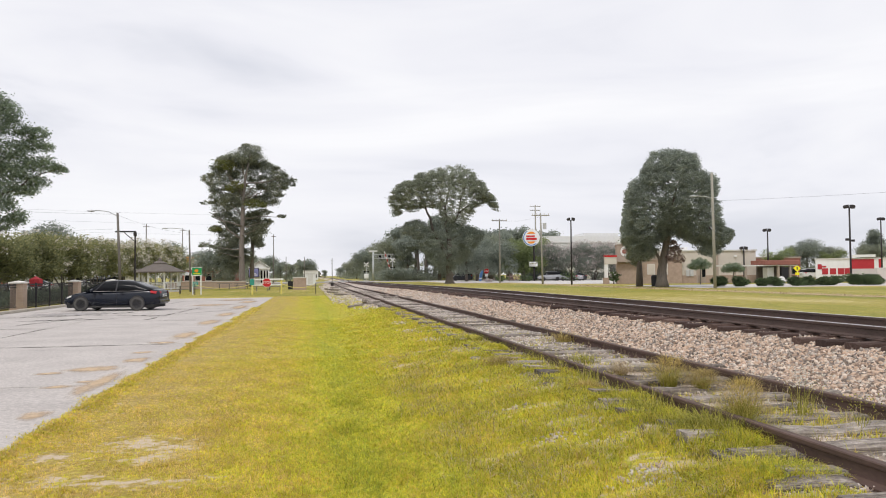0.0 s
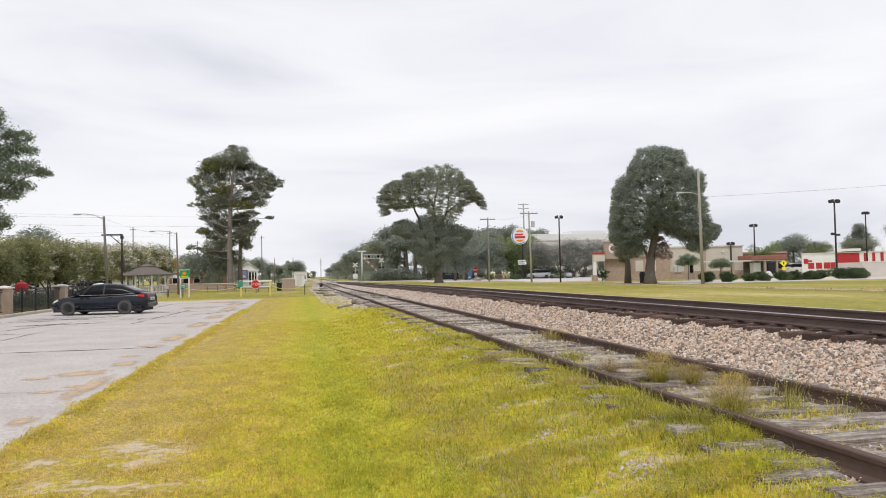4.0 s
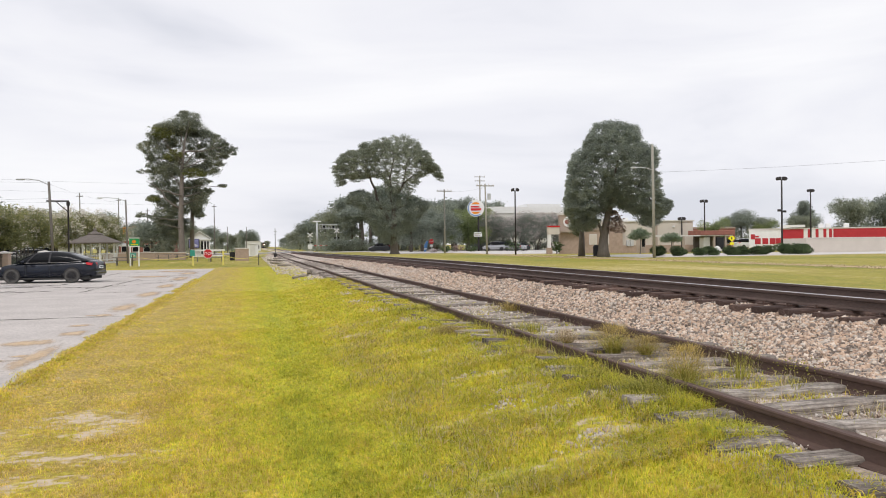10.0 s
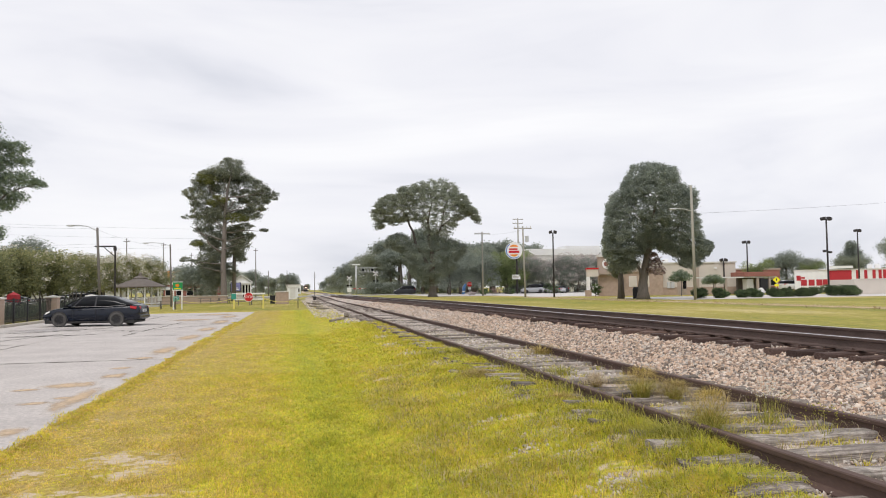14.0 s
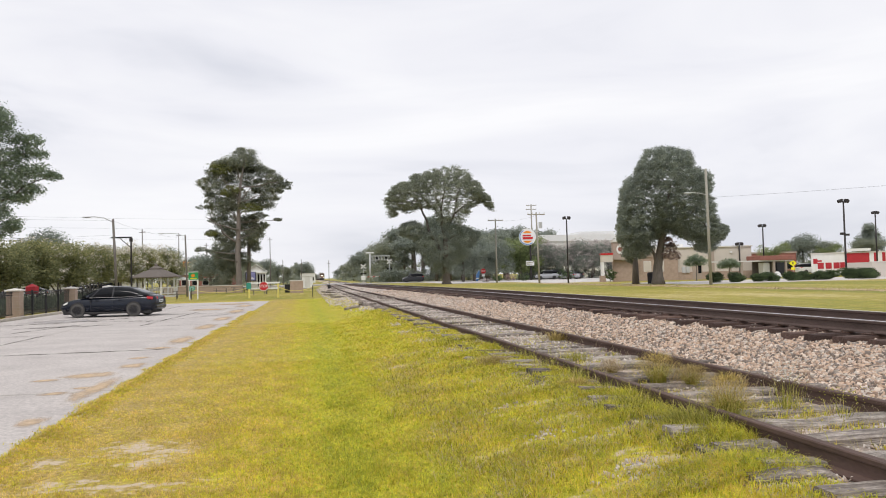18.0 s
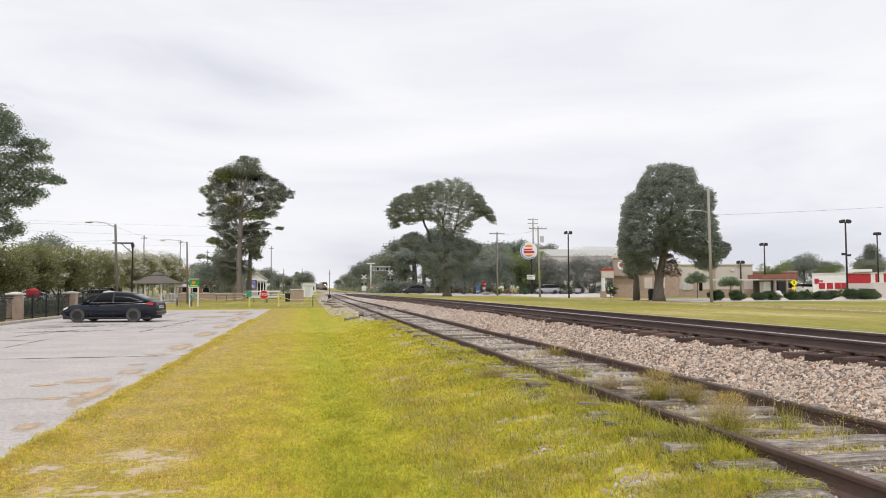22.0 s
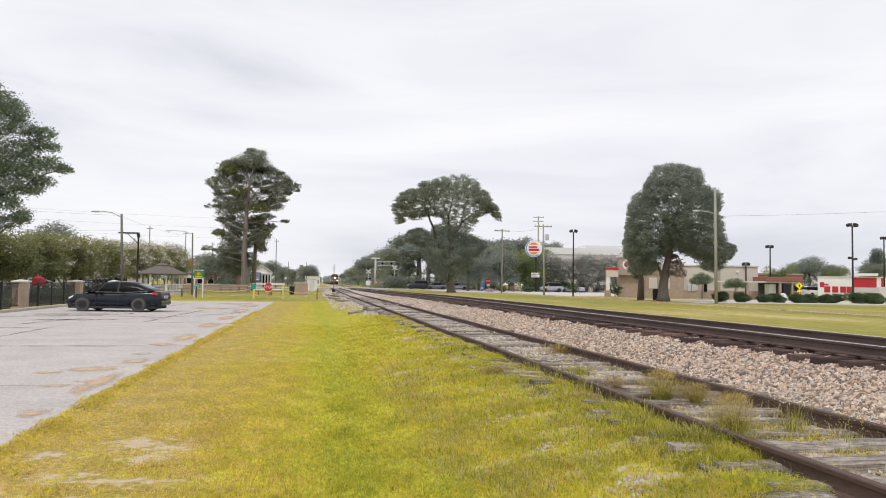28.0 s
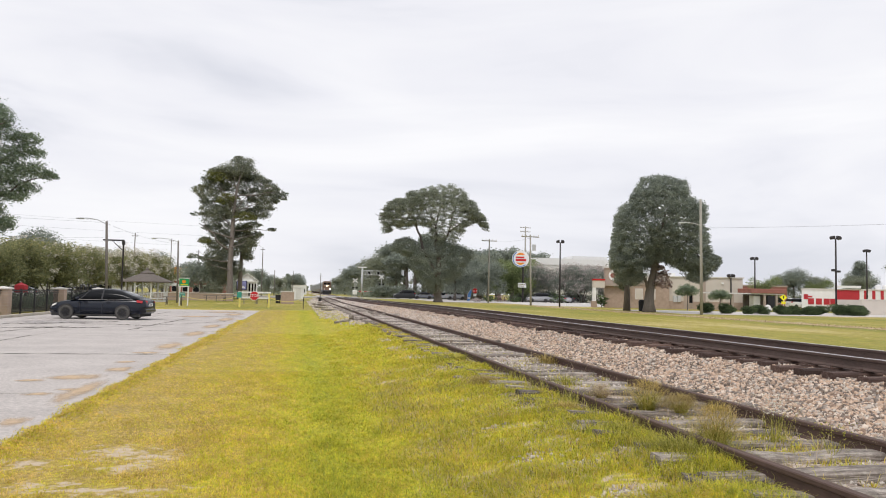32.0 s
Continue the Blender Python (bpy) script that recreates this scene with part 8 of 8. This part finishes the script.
dr = part("service_door", Shape().box(10.2, -0.1, 0.0, 11.4, 0.02, 2.2), STUCCO_DARK, rs)
part("pane", Shape().box(10.9, -0.125, 0.8, 11.3, -0.105, 1.9), GLASS, dr)
for x in (8.9, 9.4):
    part("meter_box", Shape().box(x, -0.25, 0.9, x + 0.4, 0.0, 1.7), ALU, rs)
part("pilaster", Shape().box(12.4, -0.3, -0.3, 12.9, 0.1, 4.1), STUCCO_DARK, rs)
for x in (4.0, 5.6):
    wd = part("window", Shape().box(x, -0.58, 1.15, x + 0.95, -0.5, 2.5), OFFWHITE, rs)
    part("pane", Shape().box(x + 0.05, -0.6, 1.2, x + 0.9, -0.585, 2.45), STUCCO, wd)
part("wall_lamp", Shape().box(14.9, -0.2, 3.3, 15.2, 0, 3.5), WHITE, rs)
# drive-through pergola
pg = thing("drive_through_canopy", "white-beamed drive-through canopy on tan posts", "canopy", pose(50.4, 82, 0.27))
part("beam", Shape().box(-2.6, -0.1, 2.05, 8.2, 0.1, 2.2), OFFWHITE, pg)
part("canopy_roof", Shape().box(3.6, -0.3, 2.2, 8.4, 2.6, 2.75, bevel=0.05), BRICKRED, pg, "brown-red canopy roof")
part("shade_screen", Shape().box(4.2, 2.2, -0.2, 8.0, 2.35, 2.2), SHINGLE, pg)
for x in (-0.2, 1.3, 5.6, 7.2):
    part("post", Shape().box(x - 0.12, -0.12, -0.2, x + 0.12, 0.12, 2.05), STUCCO_DARK, pg)
part("menu_board", Shape().box(5.9, -0.2, 0.4, 6.9, 0.1, 1.9, bevel=0.04), IRON, pg)
part("kiosk", Shape().box(4.4, 0.4, -0.2, 5.3, 1.3, 1.9), OFFWHITE, pg)
bn = thing("litter_bin", "black litter bin between the tree trunks", "bin", pose(33.75, 69.3, 0.27))
part("drum", Shape().tube([(0, 0, 0), (0, 0, 0.95)], [0.3, 0.34], 14), IRON, bn)
part("hood", Shape().tube([(0, 0, 0.95), (0, 0, 1.15)], [0.36, 0.22], 14), IRON, bn)
# roadside sign with the round board
rsn = thing("restaurant_sign", "round white sign board with red bars on a pole", "sign", facing(42.6, 140, 0.25))
part("pole", Shape().tube([(0.5, 0.2, -0.3), (0.5, 0.2, 8.2)], 0.17, 9), DARKPOLE, rsn)
bd = part("board", Shape().disc((0, 0, 8.45), 1.66, 0.36, "y", 36), WHITE, rsn, "round white board")
part("blue_edge", Shape().add([(math.cos(a) * r, -0.2, 8.45 + math.sin(a) * r) for a in [math.radians(120 + 5 * k) for k in range(39)] for r in (1.38, 1.56)], [(2 * k, 2 * k + 1, 2 * k + 3, 2 * k + 2) for k in range(38)]), BLUE, bd, "blue crescent")
part("upper_bun", Shape().prism([(1.0 * math.cos(math.radians(35 + a * 6.9)), 8.62 + 1.0 * math.sin(math.radians(35 + a * 6.9))) for a in range(17)], -0.22, -0.185, "y"), ORANGE, bd, "orange cap shape")
part("lower_bun", Shape().prism([(1.0 * math.cos(math.radians(215 + a * 6.9)), 8.28 + 1.0 * math.sin(math.radians(215 + a * 6.9))) for a in range(17)], -0.22, -0.185, "y"), ORANGE, bd, "orange base shape")
part("red_bar", Shape().box(-0.95, -0.24, 8.58, 0.7, -0.19, 8.88), REDSIGN, bd)
part("red_bar", Shape().box(-0.95, -0.24, 7.98, 1.05, -0.19, 8.42), REDSIGN, bd)
part("reader_board", Shape().box(-0.45, -0.1, 2.85, 1.15, 0.1, 3.75), WHITE, rsn, "white changeable-letter board")
part("reader_bars", Shape().box(-0.3, -0.12, 3.35, 1.0, -0.105, 3.5).box(-0.3, -0.12, 3.05, 0.8, -0.105, 3.2), KERB, rsn)
# stop sign, feather flag, yellow warning sign
st = thing("stop_sign", "red stop sign on a thin post at the forecourt exit", "sign", facing(28.3, 118, 0.25))
part("post", Shape().tube([(0, 0, -0.2), (0, 0, 2.2)], 0.035, 6), ALU, st)
sf = part("sign_face", Shape().prism([(0.42 * math.cos(math.pi / 8 + k * math.pi / 4), 1.9 + 0.42 * math.sin(math.pi / 8 + k * math.pi / 4)) for k in range(8)], -0.08, -0.05, "y"), REDSIGN, st)
words("STOP", 0.3, WHITE, sf, pose(0, -0.085, 1.9, 90, 0, 0))
part("lower_plate", Shape().box(-0.25, -0.08, 1.05, 0.25, -0.05, 1.4), WHITE, st)
ff = thing("feather_flag", "blue feather flag leaning on a thin pole", "flag", facing(27.3, 118, 0.25))
part("pole", Shape().tube([(-0.3, 0, -0.1), (-0.2, 0, 1.4), (0.25, 0, 2.1)], 0.025, 5), ALU, ff)
part("cloth", Shape().add([(-0.28, 0, 0.25), (0.12, 0.03, 0.3), (-0.22, 0, 0.9), (0.28, -0.04, 0.95), (-0.15, 0, 1.4), (0.36, 0.04, 1.5), (0.2, 0, 2.05), (0.42, 0.02, 1.95)], [(0, 1, 3, 2), (2, 3, 5, 4), (4, 5, 7, 6)]), BLUE, ff)
part("white_band", Shape().add([(-0.2, -0.03, 0.6), (0.2, -0.03, 0.65), (-0.2, -0.03, 0.8), (0.24, -0.06, 0.85)], [(0, 1, 3, 2)]), WHITE, ff)
ys = thing("warning_sign", "yellow diamond warning sign", "sign", facing(75, 105, 0.25))
part("post", Shape().tube([(0, 0, -0.2), (0, 0, 2.4)], 0.035, 6), ALU, ys)
part("diamond", Shape().prism([(0, 1.35), (0.55, 1.9), (0, 2.45), (-0.55, 1.9)], -0.08, -0.05, "y"), YELLOW, ys)
part("lower_plate", Shape().box(-0.3, -0.08, 0.85, 0.3, -0.05, 1.25), YELLOW, ys)
part("symbol_bar", Shape().box(-0.08, -0.09, 1.7, 0.08, -0.082, 2.1), IRON, ys)
# white-roofed store, brick store, red and white store, tan wall
big = shop("store", "long white-roofed store behind the forecourt", 70, 176, 28, 18, 9.4, OFFWHITE, WHITE, 0, 0.3)
part("upper_block", Shape().box(-2.5, 1.0, 9.4, 6.5, 8, 11.4), WHITE, big)
part("fascia", Shape().box(-14.2, -0.2, 9.0, 14.2, -0.13, 10.6), WHITE, big)
bs = shop("store", "low red-brown brick store with a white dome", 83, 125, 14, 10, 3.9, BRICKRED, STUCCO_DARK, 4, 0.25)
part("dome", Shape().blob((2.2, 3, 4.3), (0.9, 0.9, 0.75), 14, 8), WHITE, bs, smooth=True)
part("chimney", Shape().box(-4.3, 2, 4, -3.5, 3, 5.6), OFFWHITE, bs)
rw = thing("red_white_store", "low white store with red panels and stripes", "building", facing(78.2, 105, 0.25))
part("wall", Shape().box(0, 0, -0.3, 21, 10, 3.25), WHITE, rw)
part("red_panel", Shape().box(4.9, -0.06, 0.6, 8.0, -0.01, 3.2), REDPAINT, rw)
part("red_panel", Shape().box(12.2, -0.06, 0.6, 20.9, -0.01, 3.2), REDPAINT, rw)
for x in (8.6, 9.7, 10.8, 11.6):
    part("red_stripe", Shape().box(x, -0.06, 0.6, x + 0.42, -0.01, 3.2), REDPAINT, rw)
for x in (0.9, 2.0, 3.1, 4.0):
    part("red_shutter", Shape().box(x, -0.05, 0.9, x + 0.85, -0.01, 1.85), REDPAINT, rw)
part("lettering_bar", Shape().box(0.3, -0.05, 1.7, 0.9, -0.01, 2.5).box(0.3, -0.055, 2.0, 1.5, -0.012, 2.25), REDPAINT, rw)
part("coping", Shape().box(-0.1, -0.12, 3.25, 21.1, 10.1, 3.4), CAP, rw)
part("sign_cap", Shape().box(4.6, -0.4, 3.5, 8.2, 0.5, 3.9), WHITE, rw)
for x in (10.4, 11.4, 14.0):
    part("roof_unit", Shape().box(x, 3, 3.4, x + 0.7, 4, 4.1, bevel=0.05), WHITE, rw)
tw = thing("screen_wall", "plain tan screen wall behind the hedge", "wall", pose(59.8, 70.4, 0.27))
part("wall", Shape().box(0, 0, -0.3, 11, 0.25, 1.62), STUCCO, tw)
part("wall", Shape().box(-0.12, -0.12, -0.3, 0.25, 4, 1.62), STUCCO, tw)
part("coping", Shape().box(-0.15, -0.05, 1.62, 11.1, 0.3, 1.7), CAP, tw)
hb = thing("rubbish_heap", "pale heap by the hedge", "heap", pose(47.0, 68.5, 0.27))
part("sack", Shape().blob((0, 0, 0.3), (0.5, 0.4, 0.35), 10, 6, 0.1, DICE), WHITE, hb)
part("sack", Shape().blob((0.3, 0.2, 0.6), (0.35, 0.3, 0.3), 10, 6, 0.1, DICE), OFFWHITE, hb)
for x, y, pt, s, lab, tn in ((45.9, 139, SILVERCAR, True, "silver car parked on the forecourt", 175), (50.6, 138, GREYCAR, False, "black sedan parked on the forecourt", 190), (48.7, 134.5, SILVERCAR, False, "silver sedan parked nose-in on the forecourt", 118),
                             (79, 140, WHITECAR, False, "white car by the brick store", 180), (86, 116, WHITECAR, True, "white car by the red and white store", 0)):
    vehicle("parked_car", lab, pose(x, y, 0.31, 0, 0, tn), pt, s, "cars on the forecourt")
fl = thing("forecourt_wall", "low white forecourt edge", "wall", pose(36.5, 98, 0.27))
part("wall", Shape().box(0, 0, 0, 5, 0.2, 0.35), WHITE, fl)

# ---- what moves: cars at the crossing, the train, a bird ----
car_a = vehicle("waiting_suv", "dark sport utility car drawing up to the crossing", pose(32.3, 158, 0.345, 0, 0, 180), GREYCAR, True, "cars on the street")
car_b = vehicle("waiting_sedan", "grey sedan drawing up to the crossing", pose(95, 158, 0.345, 0, 0, 180), BLUECAR, False, "cars on the street")
car_c = vehicle("waiting_sedan", "silver sedan drawing up to the crossing", pose(110, 158, 0.345, 0, 0, 180), SILVERCAR, False, "cars on the street")
car_d = vehicle("silver_suv", "silver sport utility car driving off along the street", pose(18, 154, 0.345), SILVERCAR, True, "cars on the street")
car_e = vehicle("dark_suv", "dark sport utility car on the street", pose(140, 158, 0.345, 0, 0, 180), GREYCAR, True, "cars on the street")


def wheelset(parent, x):
    w = part("wheelset", Shape().tube([(x, -0.7, 0.48), (x, 0.7, 0.48)], 0.09, 8).disc((x, -0.75, 0.48), 0.48, 0.13, "y", 18).disc((x, 0.75, 0.48), 0.48, 0.13, "y", 18), RUST, parent)
    return w


loco = thing("locomotive", "grey and orange diesel locomotive with bright headlights", "locomotive", pose(8.35, 640, MAIN_TOP, 0, 0, -90))
part("frame", Shape().box(-21.5, -1.5, 1.0, -0.4, 1.5, 1.5, bevel=0.05), LOCO, loco)
part("long_hood", Shape().prism([(-1.0, 1.5), (1.0, 1.5), (1.0, 4.15), (0.8, 4.5), (-0.8, 4.5), (-1.0, 4.15)], -21.0, -5.6, "x"), LOCO, loco)
part("cab", Shape().prism([(-1.5, 1.5), (1.5, 1.5), (1.5, 3.9), (1.1, 4.65), (-1.1, 4.65), (-1.5, 3.9)], -5.6, -2.4, "x"), LOCONOSE, loco)
part("nose", Shape().prism([(-2.4, 1.5), (-0.7, 1.5), (-0.7, 2.9), (-1.1, 3.2), (-2.4, 3.3)], -1.0, 1.0, "y"), LOCONOSE, loco)
for s in (-0.62, 0.62):
    part("windshield", Shape().box(-2.42, s - 0.5, 3.45, -2.36, s + 0.5, 4.1), GLASS, loco)
    part("ditch_light", Shape().disc((-0.36, s * 1.6, 1.85), 0.17, 0.08, "x", 14), BEAM if s > 0 else LAMPGLASS, loco, "lit ditch light" if s > 0 else "unlit ditch light")
    part("side_window", Shape().box(-4.8, s * 2.43 - 0.02, 3.2, -3.2, s * 2.43 + 0.02, 3.9), GLASS, loco)
for s in (-0.2, 0.2):
    part("headlight", Shape().disc((-0.66, s, 3.0), 0.16, 0.08, "x", 14), BEAM, loco, "lit headlight")
part("pilot", Shape().box(-0.6, -1.45, 0.15, -0.38, 1.45, 1.2, bevel=0.05), IRON, loco)
part("fuel_tank", Shape().box(-14, -1.3, 0.35, -8.5, 1.3, 1.0, bevel=0.15), IRON, loco)
for x in (-2.6, -4.6, -6.6, -15.5, -17.5, -19.5):
    wheelset(loco, x)
for x in (-4.6, -17.5):
    part("truck_frame", Shape().box(x - 2.8, -1.15, 0.45, x + 2.8, -0.95, 0.95, bevel=0.06).box(x - 2.8, 0.95, 0.45, x + 2.8, 1.15, 0.95, bevel=0.06), IRON, loco)
for s in (-1.42, 1.42):
    rl = Shape().tube([(-20.8, s, 2.5), (-5.8, s, 2.5)], 0.03, 5)
    for k in range(9):
        rl.tube([(-20.8 + k * 1.85, s, 1.5), (-20.8 + k * 1.85, s, 2.5)], 0.025, 5)
    part("handrail", rl, ALU, loco)
wagon = thing("covered_hopper", "pale grey covered hopper wagon", "freight wagon", pose(8.35, 662, MAIN_TOP, 0, 0, -90), "freight wagons")
part("hull", Shape().prism([(-1.2, 1.2), (1.2, 1.2), (1.55, 2.0), (1.55, 3.8), (1.1, 4.5), (-1.1, 4.5), (-1.55, 3.8), (-1.55, 2.0)], -16.6, -0.6, "x"), HOPPER, wagon)
rb = Shape()
for k in range(12):
    x = -16.2 + k * 1.42
    rb.box(x, -1.6, 2.0, x + 0.1, 1.6, 3.85)
part("side_ribs", rb, HOPPER, wagon)
part("sill", Shape().box(-17, -0.5, 0.9, -0.2, 0.5, 1.2), IRON, wagon)
for k in range(3):
    x = -13.6 + k * 4.6
    part("hopper_chute", Shape().add([(x, -1.2, 1.3), (x + 3.6, -1.2, 1.3), (x + 3.6, 1.2, 1.3), (x, 1.2, 1.3), (x + 1.3, -0.5, 0.4), (x + 2.3, -0.5, 0.4), (x + 2.3, 0.5, 0.4), (x + 1.3, 0.5, 0.4)], [(0, 1, 5, 4), (1, 2, 6, 5), (2, 3, 7, 6), (3, 0, 4, 7), (4, 5, 6, 7)]), HOPPER, wagon)
for x in (-1.6, -3.4, -13.8, -15.6):
    wheelset(wagon, x)
wagons = [wagon] + [copy_thing(wagon, pose(8.35, 662 + 17.4 * k, MAIN_TOP, 0, 0, -90)) for k in range(1, 14)]

bird = thing("bird", "small dark bird in flight", "bird", pose(60, 20, 30))
part("torso", Shape().blob((0, 0, 0), (0.085, 0.027, 0.027), 10, 8), FOIL, bird, smooth=True)
part("head", Shape().blob((0.092, 0, 0.012), (0.027, 0.022, 0.022), 8, 6), FOIL, bird, smooth=True)
part("beak", Shape().tube([(0.115, 0, 0.01), (0.135, 0, 0.007)], [0.01, 0.002], 6), DARKPOLE, bird)
part("tail", Shape().add([(-0.07, -0.016, 0), (-0.07, 0.016, 0), (-0.155, 0.034, 0), (-0.155, -0.034, 0), (-0.07, 0, 0.012), (-0.155, 0, 0.006)], [(0, 3, 5, 4), (1, 4, 5, 2), (0, 1, 2, 3)]), FOIL, bird)
wings = []
for s in (-1, 1):
    wg = part("wing", Shape().add([(0.045, 0, 0.005), (-0.045, 0, 0.0), (0.05, s * 0.075, 0.012), (-0.05, s * 0.075, 0.0), (0.005, s * 0.155, 0.008), (-0.05, s * 0.13, 0.0), (0.045, 0, -0.005), (0.05, s * 0.075, 0.0)], [(0, 2, 3, 1), (2, 4, 5, 3), (6, 7, 2, 0), (1, 3, 7, 6)]), FOIL, bird)
    wings.append((s, wg))


def on_line(y):
    """A pose on the main line at y, facing along it towards the start."""
    return pose(8.35 + float(main_shift(y)), y, MAIN_TOP - float(main_drop(y)), 0, 0, -90)


def motions():
    """Cars draw up at the crossing, its gate comes down, the train runs in, a bird crosses."""
    for c, y, turn, rows in ((car_a, 158, 180, [(0, 32.3), (2, 32.0), (4.5, 31.4), (7, 28.5), (10, 26.4), (15, 23.0), (17, 22.4), (32, 22.4)]),
                             (car_b, 158, 180, [(0, 150), (17, 84), (20.5, 60.6), (23, 40.4), (24, 34.6), (25.5, 29.0), (27, 26.6), (28.5, 26.4), (32, 26.4)]),
                             (car_c, 158, 180, [(0, 170), (17, 98), (20.5, 72), (23, 46), (24, 38.9), (25.5, 32.8), (27.5, 31.2), (29, 31.0), (32, 31.0)]),
                             (car_e, 158, 180, [(0, 300), (29, 96), (31, 70), (32, 60.5)])):
        walk(c, [(t, pose(x, y, 0.345, 0, 0, turn)) for t, x in rows])
    walk(car_d, [(t, pose(x, y, 0.345, 0, 0, a)) for t, x, y, a in ((0, 25, 420, -90), (26, 25, 250, -90), (29, 25.2, 172, -90), (29.7, 26.0, 163, -60), (30.3, 28.2, 158.5, -20), (30.8, 30.4, 157.5, -4), (31.2, 31.8, 157.3, 0), (32, 33.4, 157.3, 0))])
    walk(gate_arm, [(t, pose(19.3, 176.4, 1.7, 0, a, 0)) for t, a in ((0, 72), (1, 70), (2, 63), (4.5, 40), (6, 20), (7.5, 4), (8.5, 0), (32, 0))])
    run = [(0, 780), (17, 523), (24, 404), (28, 332), (32, 264)]
    walk(loco, [(t, on_line(y)) for t, y in run])
    for k, w in enumerate(wagons):
        walk(w, [(t, on_line(y + 21.8 + 17.4 * k)) for t, y in run])
    track = [(0, 190, 6, 24), (28.0, 190, 6, 24), (29.6, 40, 4, 9), (30.3, 11.5, 7.4, 5.4), (30.6, 9.03, 11.21, 5.67), (30.8, 7.38, 13.98, 6.10), (31.0, 5.08, 16.45, 6.59), (31.2, 2.50, 18.54, 6.80), (31.4, -0.18, 20.28, 6.71),
             (31.6, -2.97, 21.65, 6.54), (31.8, -5.83, 22.67, 6.39), (32, -8.7, 23.6, 6.3)]
    walk(bird, [(t, pose(x, y, z, 0, 0, 165)) for t, x, y, z in track])
    for s, wg in wings:
        walk(wg, [(0, pose(0, 0, 0, 20 * s)), (29.5, pose(0, 0, 0, 20 * s))] + [(30.0 + k * 0.1, pose(0, 0, 0, s * (38 if k % 2 else -22))) for k in range(20)] + [(32, pose(0, 0, 0, 20 * s))])


motions()
